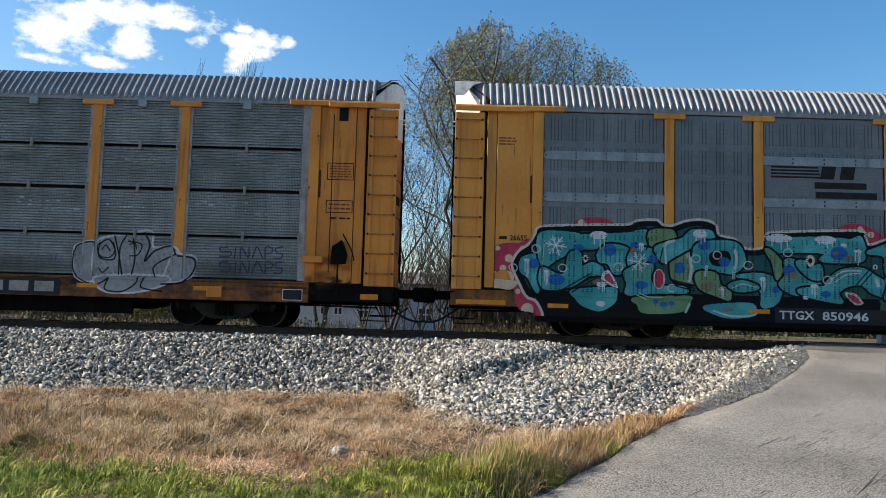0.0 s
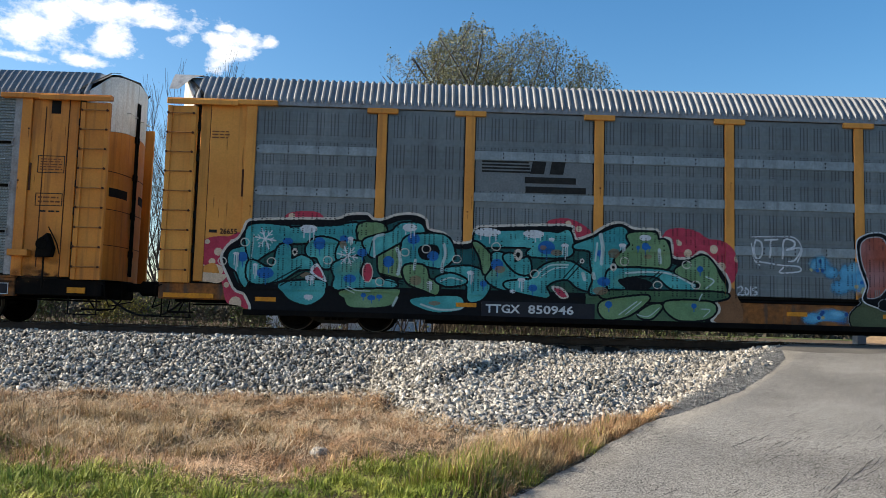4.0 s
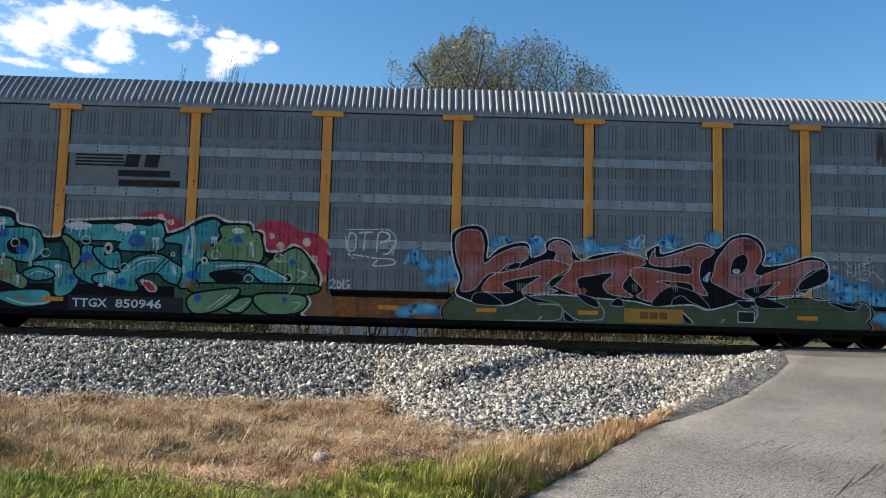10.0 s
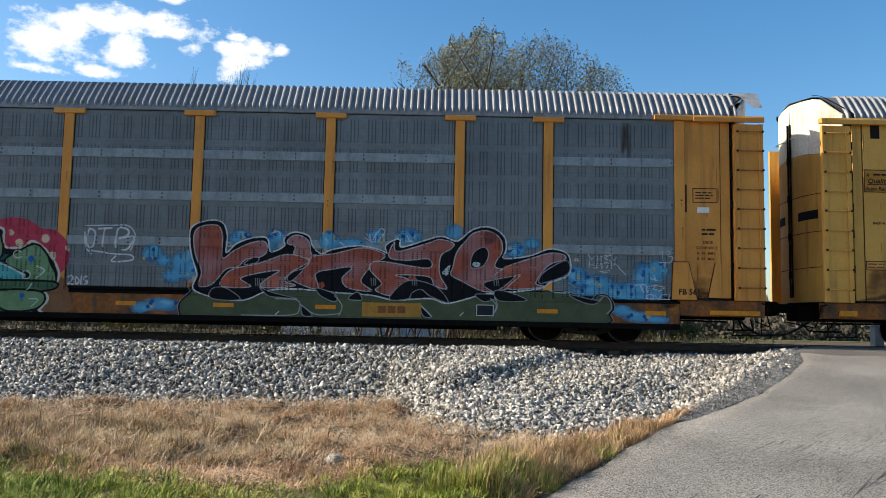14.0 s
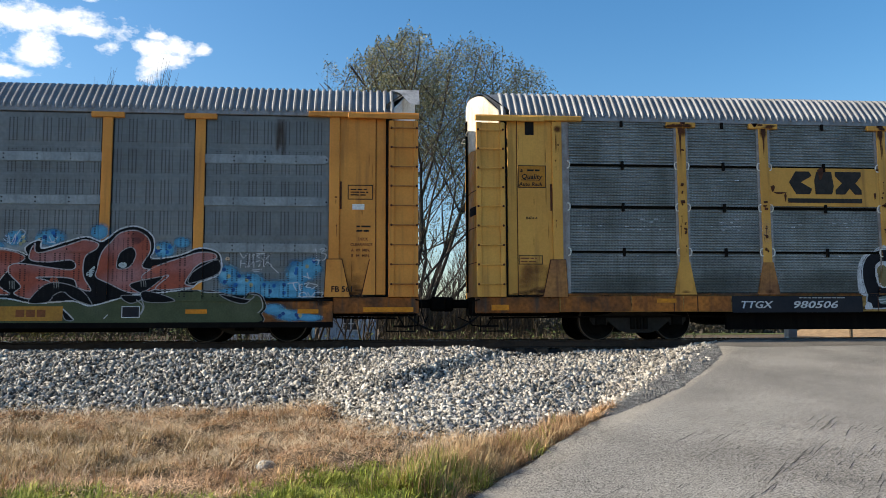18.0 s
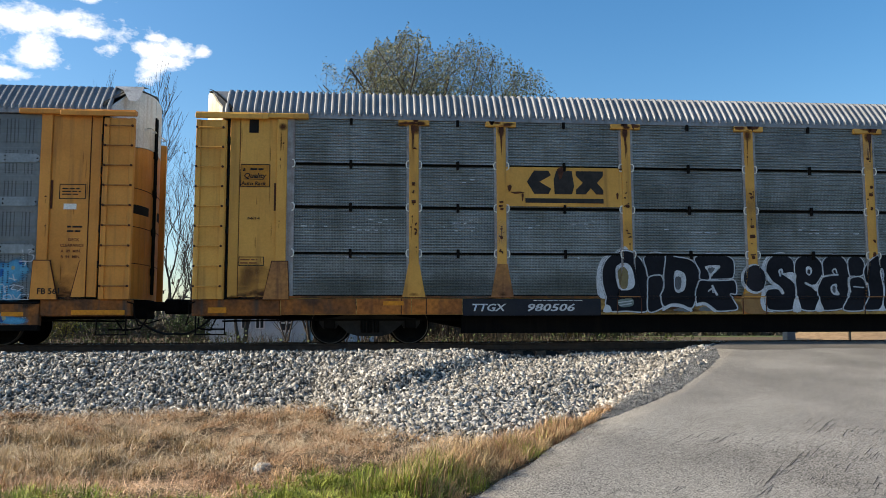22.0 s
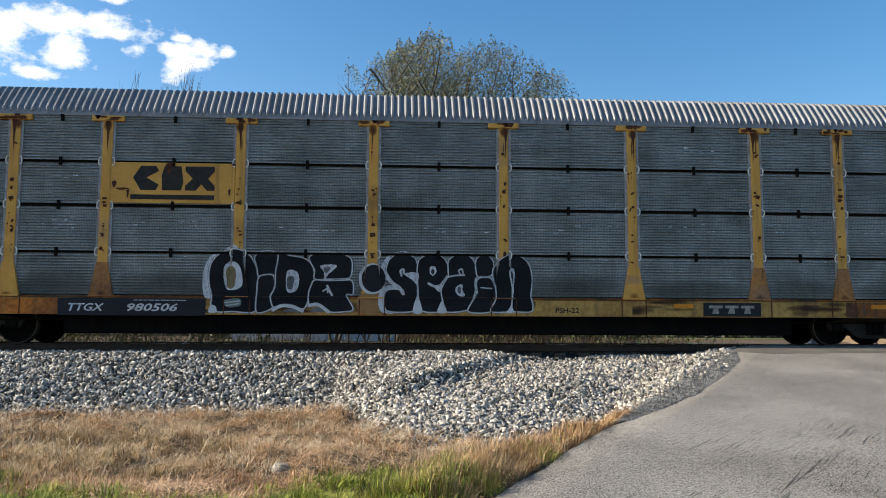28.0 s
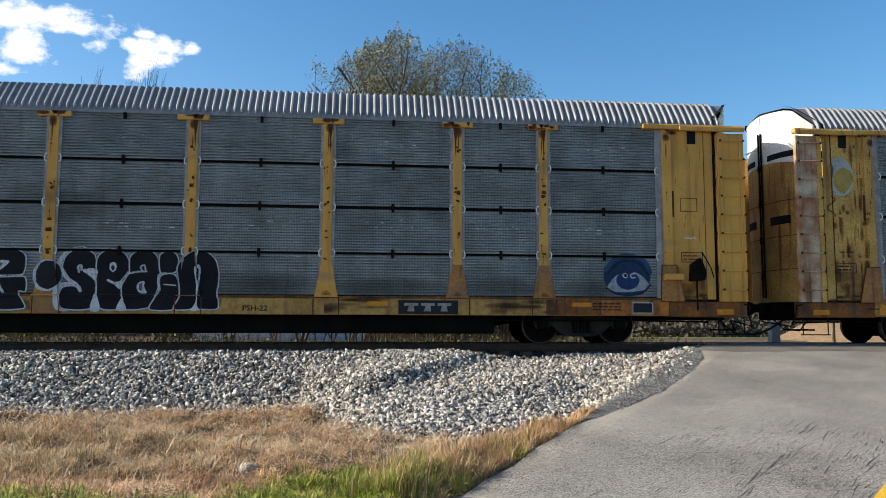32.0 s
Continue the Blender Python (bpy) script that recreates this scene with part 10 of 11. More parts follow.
    bubble(p, ((-2.66, 1.38), (-2.40, 1.37), (-2.06, 1.38), (-1.86, 1.36), (-1.84, 1.08), (-1.98, 1.06), (-1.83, 0.76), (-2.01, 0.70), (-2.36, 0.70), (-2.57, 0.85), (-2.76, 0.84), (-2.79, 1.07), (-2.74, 1.25)))
    bubble(p, ((-1.13, 1.66), (-1.06, 1.84), (-0.87, 1.97), (-0.65, 1.95), (-0.49, 1.84), (-0.45, 1.61), (-0.47, 1.42), (-0.45, 1.17), (-0.46, 0.94), (-0.55, 0.72), (-1.06, 0.71), (-1.17, 0.85), (-1.17, 1.08), (-1.09, 1.18), (-0.92, 1.21), (-0.77, 1.18), (-0.91, 1.25), (-1.07, 1.36), (-1.13, 1.51)))
    bubble(p, ((-0.44, 1.79), (-0.30, 1.93), (-0.10, 1.97), (0.09, 1.90), (0.20, 1.74), (0.21, 1.55), (0.14, 1.42), (0.04, 1.27), (0.09, 1.11), (0.13, 0.92), (0.04, 0.72), (-0.30, 0.71), (-0.42, 0.86), (-0.44, 1.17), (-0.46, 1.48)))
    bubble(p, ((0.21, 1.61), (0.22, 1.82), (0.38, 1.95), (0.57, 1.97), (0.74, 1.87), (0.82, 1.68), (0.84, 1.43), (0.81, 1.18), (0.73, 0.93), (0.63, 0.75), (0.17, 0.71), (0.10, 0.92), (0.06, 1.17), (0.14, 1.36), (0.21, 1.49)))
    bubble(p, ((0.81, 1.80), (0.89, 1.92), (1.06, 1.95), (1.19, 1.83), (1.21, 1.68), (1.15, 1.50), (0.94, 1.48), (0.84, 1.50)))
    bubble(p, ((0.84, 1.40), (1.01, 1.47), (1.16, 1.43), (1.23, 1.24), (1.25, 0.99), (1.15, 0.72), (0.66, 0.71), (0.73, 0.93), (0.83, 1.11)))
    bubble(p, ((1.18, 1.56), (1.25, 1.74), (1.41, 1.90), (1.61, 1.98), (1.80, 1.93), (1.96, 1.79), (2.04, 1.56), (2.05, 1.31), (2.02, 1.06), (2.06, 0.87), (2.01, 0.72), (1.62, 0.72), (1.15, 0.72), (1.25, 0.99), (1.24, 1.24)))
    p.poly(((-4.59, 1.63), (-4.48, 1.75), (-4.33, 1.74), (-4.22, 1.58), (-4.20, 1.23), (-4.48, 1.15), (-4.58, 1.35)), CHALK)
    p.poly(((-4.54, 1.59), (-4.43, 1.67), (-4.33, 1.55), (-4.35, 1.23), (-4.48, 1.19), (-4.53, 1.39)), (0.20, 0.165, 0.085))
    p.poly(((-3.25, 1.56), (-3.06, 1.56), (-2.99, 1.40), (-3.05, 1.15), (-3.25, 1.14)), CHALK)
    p.poly(((-3.24, 1.43), (-3.11, 1.44), (-3.13, 1.20), (-3.24, 1.20)), (0.11, 0.12, 0.13))
    p.poly(((-2.54, 1.69), (-2.19, 1.70), (-2.37, 1.50), (-2.45, 1.40), (-2.47, 1.55)), CHALK)
    p.poly(((-2.48, 1.64), (-2.32, 1.65), (-2.42, 1.53)), (0.13, 0.14, 0.15))
    p.line(((-2.39, 1.25), (-2.34, 1.14), (-2.29, 1.06)), 0.05, CHALK)
    p.line(((-2.48, 1.14), (-2.40, 1.19), (-2.38, 1.11)), 0.03, CHALK)
    p.line(((-3.53, 0.73), (-3.36, 0.82), (-3.13, 0.81), (-2.91, 0.71)), 0.07, CHALK)
    p.line(((-2.77, 0.83), (-2.58, 0.85), (-2.36, 0.70)), 0.07, CHALK)
    p.poly(((-3.32, 0.71), (-3.13, 0.76), (-2.95, 0.68)), (0.15, 0.16, 0.16))
    p.poly(((-2.73, 0.71), (-2.61, 0.80), (-2.43, 0.70)), (0.15, 0.16, 0.16))
    p.poly(((-4.56, 0.93), (-4.25, 0.97), (-4.23, 0.82), (-4.50, 0.79)), (0.16, 0.21, 0.20))
    p.line(((-4.55, 0.88), (-4.24, 0.92)), 0.02, CHALK)
    p.line(((-4.52, 0.82), (-4.26, 0.86)), 0.02, CHALK)
    p.poly(((-4.84, 0.83), (-4.74, 0.80), (-4.72, 0.68), (-4.89, 0.68)), CHALK)
    p.line(((-0.80, 1.49), (-0.82, 1.59), (-0.76, 1.62), (-0.75, 1.53)), 0.045, CHALK)
    p.poly(((-0.74, 1.53), (-0.44, 1.54), (-0.47, 1.31), (-0.56, 1.39)), CHALK)
    p.line(((-1.14, 1.54), (-1.01, 1.34), (-0.85, 1.23), (-0.76, 1.10)), 0.07, CHALK)
    p.line(((-1.18, 1.08), (-1.11, 1.18), (-0.91, 1.21), (-0.77, 1.15)), 0.05, CHALK)
    p.line(((-0.21, 1.32), (-0.08, 1.26), (0.06, 1.28)), 0.05, CHALK)
    p.poly(((-0.09, 1.26), (0.06, 1.28), (0.03, 1.13)), CHALK)
    p.line(((0.19, 1.46), (0.38, 1.50), (0.56, 1.51)), 0.035, CHALK)
    p.line(((0.48, 1.52), (0.44, 1.60), (0.51, 1.64), (0.54, 1.55)), 0.03, CHALK)
    p.poly(((0.41, 1.27), (0.52, 1.31), (0.53, 1.17), (0.58, 1.06), (0.44, 1.06), (0.37, 1.17)), CHALK)
    p.poly(((0.42, 1.24), (0.48, 1.25), (0.48, 1.11), (0.43, 1.12)), (0.11, 0.12, 0.13))
    p.line(((0.82, 1.43), (0.81, 1.28), (0.84, 1.13)), 0.05, CHALK)
    p.line(((0.93, 1.24), (1.16, 1.22)), 0.025, CHALK)
    p.poly(((1.54, 1.57), (1.61, 1.67), (1.67, 1.57), (1.64, 1.18), (1.61, 0.83), (1.66, 0.71), (1.48, 0.70), (1.58, 0.87), (1.59, 1.24)), CHALK)
    p.poly(((1.58, 1.53), (1.60, 1.60), (1.63, 1.53), (1.61, 1.33)), (0.012, 0.013, 0.018))
    p.poly(((-0.47, 1.04), (-0.43, 1.04), (-0.35, 0.70), (-0.55, 0.70)), CHALK)
    p.poly(((0.06, 0.92), (0.10, 0.92), (0.18, 0.70), (-0.02, 0.70)), CHALK)
    p.dot(-1.43, 1.41, 0.294, 0.333, CHALK)
    p.dot(-1.40, 1.42, 0.255, 0.295, (0.02, 0.02, 0.025))
    p.dot(-0.12, 1.6, 0.075, 0.105, CHALK)
    p.dot(-0.12, 1.58, 0.034, 0.055, (0.03, 0.03, 0.035))
    p.dot(10.95, 1.5, 0.536, 0.441, (0.02, 0.045, 0.10))
    p.line(((10.46, 1.65), (10.67, 1.89), (10.98, 1.97), (11.34, 1.86), (11.48, 1.59)), 0.088, (0.03, 0.08, 0.17))
    p.line(((10.50, 1.54), (10.78, 1.81), (11.18, 1.82), (11.43, 1.55)), 0.044, (0.015, 0.02, 0.05))
    p.poly(((10.48, 1.23), (10.74, 1.54), (11.17, 1.58), (11.45, 1.32), (11.33, 1.20), (10.94, 1.15), (10.65, 1.16)), (0.33, 0.36, 0.40))
    p.dot(10.96, 1.41, 0.264, 0.206, (0.02, 0.05, 0.14))
    p.dot(10.9, 1.52, 0.059, 0.059, CHALK)
    p.dot(10.91, 1.52, 0.037, 0.037, INK)
    p.line(((11.13, 1.57), (11.03, 1.54), (11.05, 1.47), (11.13, 1.48)), 0.029, CHALK)
    p.line(((10.48, 1.23), (10.77, 1.10), (11.24, 1.12), (11.47, 1.31)), 0.044, (0.02, 0.03, 0.07))
    p.onto(TRAIN[2][0], surface_c, row_gaps, "black and white bubble letters and a painted blue eye")
    p = Paint(4.0, 13.3, 0.58, 2.2)
    p.poly(((6.81, 1.54), (6.92, 1.68), (7.24, 1.73), (7.37, 1.48), (7.36, 1.05), (7.15, 0.90), (6.86, 1.04)), CHALK, grow=0.045)
    p.poly(((6.81, 1.54), (6.92, 1.68), (7.24, 1.73), (7.37, 1.48), (7.36, 1.05), (7.15, 0.90), (6.86, 1.04)), ((0.34, 0.35, 0.36), (0.27, 0.28, 0.29), (0.22, 0.22, 0.22)))
    p.poly(((7.28, 1.69), (7.49, 1.84), (7.81, 1.89), (8.16, 1.97), (8.45, 1.98), (8.50, 1.65), (8.90, 1.68), (9.05, 1.53), (8.93, 1.09), (8.50, 1.02), (7.36, 1.01)), CHALK, grow=0.045)
    p.poly(((7.28, 1.69), (7.49, 1.84), (7.81, 1.89), (8.16, 1.97), (8.45, 1.98), (8.50, 1.65), (8.90, 1.68), (9.05, 1.53), (8.93, 1.09), (8.50, 1.02), (7.36, 1.01)), ((0.34, 0.35, 0.36), (0.27, 0.28, 0.29), (0.22, 0.22, 0.22)))
    p.poly(((8.82, 1.16), (8.98, 1.52), (9.19, 1.49), (9.41, 1.45), (9.36, 1.10), (9.12, 0.96), (8.79, 0.95)), CHALK, grow=0.045)
    p.poly(((8.82, 1.16), (8.98, 1.52), (9.19, 1.49), (9.41, 1.45), (9.36, 1.10), (9.12, 0.96), (8.79, 0.95)), ((0.34, 0.35, 0.36), (0.27, 0.28, 0.29), (0.22, 0.22, 0.22)))
    p.poly(((7.36, 0.99), (8.79, 1.03), (8.76, 0.87), (8.17, 0.70), (7.52, 0.71)), CHALK, grow=0.045)
    p.poly(((7.36, 0.99), (8.79, 1.03), (8.76, 0.87), (8.17, 0.70), (7.52, 0.71)), ((0.34, 0.35, 0.36), (0.27, 0.28, 0.29), (0.22, 0.22, 0.22)))
    p.line(((6.81, 1.54), (6.89, 1.68), (7.24, 1.73), (7.37, 1.41), (7.66, 1.38), (7.68, 1.59), (7.53, 1.81), (7.32, 1.69)), 0.035, INK)
    p.line(((6.79, 1.53), (6.79, 1.18), (6.94, 0.95), (7.30, 0.83), (7.58, 0.97)), 0.035, INK)
    p.line(((7.35, 1.73), (7.33, 1.48), (7.55, 1.41), (7.68, 1.56), (7.64, 1.74)), 0.028, INK)
    p.line(((7.66, 1.88), (7.77, 1.49), (7.86, 1.06)), 0.035, INK)
    p.line(((7.91, 1.89), (7.79, 1.63), (7.79, 1.06)), 0.035, INK)
    p.line(((7.96, 1.78), (8.25, 1.72), (8.19, 1.50), (8.01, 1.46)), 0.028, INK)
    p.line(((8.06, 1.89), (8.12, 1.43), (8.07, 1.07)), 0.035, INK)
    p.line(((8.30, 1.97), (8.43, 1.72), (8.34, 1.36), (8.54, 1.58), (8.89, 1.70), (9.01, 1.52)), 0.042, INK)
    p.line(((9.01, 1.52), (8.70, 1.37), (8.53, 1.22), (8.58, 1.03)), 0.035, INK)
    p.line(((9.05, 1.49), (9.41, 1.43), (9.39, 1.14), (9.15, 0.92), (8.73, 0.87)), 0.042, INK)
    p.line(((7.58, 0.97), (7.52, 0.73), (7.88, 0.69), (8.16, 0.86), (8.22, 1.02)), 0.035, INK)
    p.line(((8.36, 1.01), (8.30, 0.79), (8.74, 0.72)), 0.035, INK)
    p.line(((7.40, 1.59), (7.48, 1.68), (7.58, 1.56)), 0.028, INK)
    p.line(((8.00, 1.71), (8.10, 1.75), (8.15, 1.61)), 0.028, INK)
    p.line(((7.35, 1.19), (7.44, 1.09), (7.56, 1.20)), 0.028, INK)
    p.line(((5.84, 1.40), (5.90, 1.47), (5.99, 1.37), (5.91, 1.22), (5.82, 1.33)), 0.021, (0.25, 0.27, 0.28))
    p.line(((6.04, 1.44), (6.04, 1.23), (6.12, 1.41), (6.16, 1.25)), 0.021, (0.25, 0.27, 0.28))
    p.line(((6.22, 1.45), (6.22, 1.22)), 0.021, (0.25, 0.27, 0.28))
    p.line(((6.22, 1.45), (6.37, 1.42), (6.25, 1.34)), 0.021, (0.25, 0.27, 0.28))
    p.line(((6.41, 1.45), (6.42, 1.24), (6.55, 1.42), (6.53, 1.23)), 0.021, (0.25, 0.27, 0.28))
    p.line(((10.11, 1.71), (9.96, 1.69), (9.99, 1.61), (10.19, 1.61), (10.16, 1.51), (9.96, 1.51)), 0.025, (0.06, 0.07, 0.14))
    p.line(((10.29, 1.70), (10.28, 1.47)), 0.025, (0.06, 0.07, 0.14))
    p.line(((10.40, 1.48), (10.41, 1.71), (10.57, 1.50), (10.58, 1.72)), 0.025, (0.06, 0.07, 0.14))
    p.line(((10.66, 1.48), (10.75, 1.73), (10.88, 1.50)), 0.025, (0.06, 0.07, 0.14))
    p.line(((10.94, 1.49), (10.94, 1.73), (11.09, 1.70), (11.06, 1.61), (10.95, 1.59)), 0.025, (0.06, 0.07, 0.14))
    p.line(((11.31, 1.75), (11.16, 1.71), (11.19, 1.61), (11.30, 1.60), (11.28, 1.50), (11.14, 1.50)), 0.025, (0.06, 0.07, 0.14))
    p.line(((10.13, 1.39), (9.97, 1.37), (10.00, 1.29), (10.20, 1.29), (10.17, 1.19), (9.98, 1.19)), 0.025, (0.06, 0.07, 0.14))
    p.line(((10.31, 1.38), (10.30, 1.15)), 0.025, (0.06, 0.07, 0.14))
    p.line(((10.41, 1.16), (10.43, 1.38), (10.58, 1.17), (10.60, 1.40)), 0.025, (0.06, 0.07, 0.14))
    p.line(((10.67, 1.16), (10.77, 1.41), (10.90, 1.18)), 0.025, (0.06, 0.07, 0.14))
    p.line(((10.95, 1.17), (10.96, 1.41), (11.10, 1.37), (11.08, 1.29), (10.96, 1.27)), 0.025, (0.06, 0.07, 0.14))
    p.line(((11.33, 1.42), (11.17, 1.39), (11.20, 1.29), (11.32, 1.28), (11.29, 1.18), (11.15, 1.18)), 0.025, (0.06, 0.07, 0.14))
    p.onto(TRAIN[0][0], surface_a, row_gaps, "silver throw-up and scrawled tags in black and blue")
    p = Paint(-13.6, -11.9, 1.2, 4.6)
    p.dot(-12.62, 3.9, 0.338, 0.426, (0.40, 0.40, 0.37))
    p.dot(-12.52, 3.78, 0.25, 0.294, (0.40, 0.28, 0.07))
    p.dot(-12.85, 4.0, 0.088, 0.22, (0.10, 0.10, 0.09))
    p.line(((-12.77, 3.47), (-12.49, 3.46), (-12.29, 3.72)), 0.059, (0.42, 0.42, 0.38))
    p.dot(-12.52, 3.8, 0.176, 0.22, (0.42, 0.30, 0.09))
    p.onto(TRAIN[3][0], surface_c, no_gap, "grey-white spray-painted ring")


def weathering():
    """Rust runs, soot and grime that lie on the cars in thin patches of their own, and painted glints."""
    rust, dark, soot, ochre = (0.12, 0.045, 0.02), (0.07, 0.028, 0.014), (0.028, 0.024, 0.02), (0.26, 0.125, 0.04)
    plans = ((0, surface_a, 11, 0.5), (1, surface_b, 12, 0.4), (2, surface_c, 13, 1.0), (3, surface_c, 14, 1.7))
    for car, surface, seed, amount in plans:
        p = Paint(-13.05, 12.8, 0.64 if car != 1 else 0.46, 4.88 if car >= 2 else 4.80, 0.013)
        rng = random.Random(seed)
        for sx in (-1, 1):
            for post in POSTS + (11.9,):
                x = sx * post
                if car >= 2:
                    p.mist(x + rng.uniform(-0.05, 0.05), 4.68, 0.10, rng.uniform(0.08, 0.18), rust, 0.9)
                    for _ in range(rng.randint(2, 5)):
                        p.mist(x + rng.uniform(-0.3, 0.3), rng.uniform(4.78, 4.88), rng.uniform(0.05, 0.16), rng.uniform(0.02, 0.06), rng.choice((rust, dark)), 1.2)
                    p.mist(x + rng.uniform(-0.04, 0.04), rng.uniform(4.3, 4.55), 0.018, rng.uniform(0.12, 0.3), rust, 0.9)
                for _ in range(int(3 * amount + rng.random() * 1.5)):
                    xx, z = x + rng.uniform(-0.08, 0.08), rng.uniform(1.4, 4.5)
                    p.mist(xx, z, rng.uniform(0.012, 0.03), rng.uniform(0.015, 0.03), dark)
                    p.mist(xx, z - 0.10, 0.010, rng.uniform(0.06, 0.2), rust, 0.6)
                p.mist(x, 1.05, 0.12, rng.uniform(0.05, 0.12), rust, 0.5)
            # end sheets: thin runs from the top, grime along the foot
            for _ in range(int(8 * amount) + 3):
                xx = sx * rng.uniform(12.05, 12.78)
                p.mist(xx, rng.uniform(1.3, 4.6), 0.013, rng.uniform(0.06, 0.3), ochre if rng.random() < 0.6 else rust, 0.5)
            for _ in range(int(8 + 12 * amount)):
                p.mist(sx * rng.uniform(12.05, 12.78), rng.uniform(1.0, 1.6), rng.uniform(0.08, 0.3), rng.uniform(0.05, 0.25), rng.choice(((0.20, 0.09, 0.035), rust, (0.15, 0.07, 0.03))), rng.uniform(0.15, 0.35))
            for _ in range(26):
                p.mist(sx * rng.uniform(12.1, 12.98), rng.uniform(0.96, 1.10), rng.uniform(0.04, 0.14), rng.uniform(0.02, 0.07), rng.choice((soot, rust, dark)), 0.5)
            if car == 3:
                for _ in range(40):
                    p.mist(sx * rng.uniform(12.0, 12.8), rng.uniform(1.0, 4.7), rng.uniform(0.015, 0.07), rng.uniform(0.05, 0.4), rng.choice((rust, dark, ochre)), 0.6)
        if car == 1:
            for _ in range(14):
                p.mist(10.72 + rng.uniform(-0.12, 0.12), rng.uniform(4.0, 4.75), rng.uniform(0.03, 0.09), rng.uniform(0.1, 0.35), (0.085, 0.06, 0.045), 0.3)
        if car != 1:
            # dust on the mesh: paler and greener patches, and painted glints in broken rows
            for _ in range(46):
                p.mist(rng.uniform(-11.6, 11.6), rng.uniform(1.0, 4.7), rng.uniform(0.3, 1.1), rng.uniform(0.12, 0.4), rng.choice(((0.09, 0.10, 0.075), (0.06, 0.065, 0.06), (0.30, 0.33, 0.36))), rng.uniform(0.1, 0.25))
            for x0, x1 in zip(BAYS, BAYS[1:]):
                # a dark green-grey patch over the lower part of each bay
                p.mist((x0 + x1) / 2, 1.2, (x1 - x0) / 2, rng.uniform(0.2, 0.5), (0.055, 0.06, 0.045), 0.4)
                # pale dashes painted as daylight coming through the perforations
                for z, odds in ((2.62, 0.75), (2.52, 0.6), (2.45, 0.5), (3.52, 0.35), (1.86, 0.3), (4.35, 0.2)):
                    if rng.random() > odds:
                        continue
                    x = rng.uniform(x0 + 0.3, x1 - 0.9)
                    end = min(x1 - 0.3, x + rng.uniform(0.4, 1.6))
                    while x < end:
                        ln = rng.uniform(0.03, 0.13)
                        if rng.random() < 0.7:
                            at = p.span(x - ln / 2, x + ln / 2, z - 0.02, z + 0.08)
                            p.lay((np.abs(p.gx[at] - x) < ln / 2) & (np.abs(p.gz[at] - z - rng.choice((0, 0, 0.0605))) < 0.012), (0.62, 0.67, 0.73), soft=rng.uniform(0.4, 1.0), at=at)
                        x += ln + rng.uniform(0.02, 0.10)
        # sill: scuffs, soot and bare rust
        top = surface is surface_b
        for _ in range(int(60 + 50 * amount)):
            x = rng.uniform(-11.8, 11.8)
            if car == 1 and -11.2 < x < 11.5:
                continue
            p.mist(x, rng.uniform(0.68, 0.95), rng.uniform(0.05, 0.6), rng.uniform(0.02, 0.09), rng.choice((soot, rust, dark, soot)), rng.uniform(0.35, 0.75))
        gaps = (lambda x, z: no_gap(x, z)) if top else (lambda x, z: (np.min(np.abs(np.asarray(z)[..., None] - np.array((1.945, 2.945, 3.89))), -1) < 0.035) & ~on_post(x))
        p.onto(TRAIN[car][0], surface, gaps, "rust runs, sooty grime, and glints painted on mesh panels", "grime")


weathering()
paint_cars()


def roof_end_caps(car):
    """Plain grey sheets that close the roof's flanks over the end doors."""
    rows = ((-1.43, 5.17, 13.56), (-1.18, 5.49, 13.34), (-1.09, 5.585, 13.14), (-0.70, 5.66, 13.14))
    for s in (-1, 1):
        v = [(s * x, y - 0.05 + lift, z + 0.035 + lift) for lift in (0.0, -0.012) for y, z, a in rows for x in (a, 13.76)]
        f = [(2 * i, 2 * i + 1, 2 * i + 3, 2 * i + 2) for i in range(3)] + [(8 + 2 * i, 10 + 2 * i, 11 + 2 * i, 9 + 2 * i) for i in range(3)]
        f += [(0, 8, 9, 1), (6, 7, 15, 14)] + [(2 * i + 1, 2 * i + 9, 2 * i + 11, 2 * i + 3) for i in range(3)] + [(2 * i, 2 * i + 2, 2 * i + 10, 2 * i + 8) for i in range(3)]
        part("roof_end_cap", mesh_of("roof_end_cap", v, f, M_CAP), None, car, "dull grey sheet at the roof end")


M_CAP = mat("dull_grey_sheet", (0.40, 0.41, 0.42), (0.28, 0.285, 0.29), 0.5, 0.2, big=2, streak=GRIME, streak_amount=0.4)


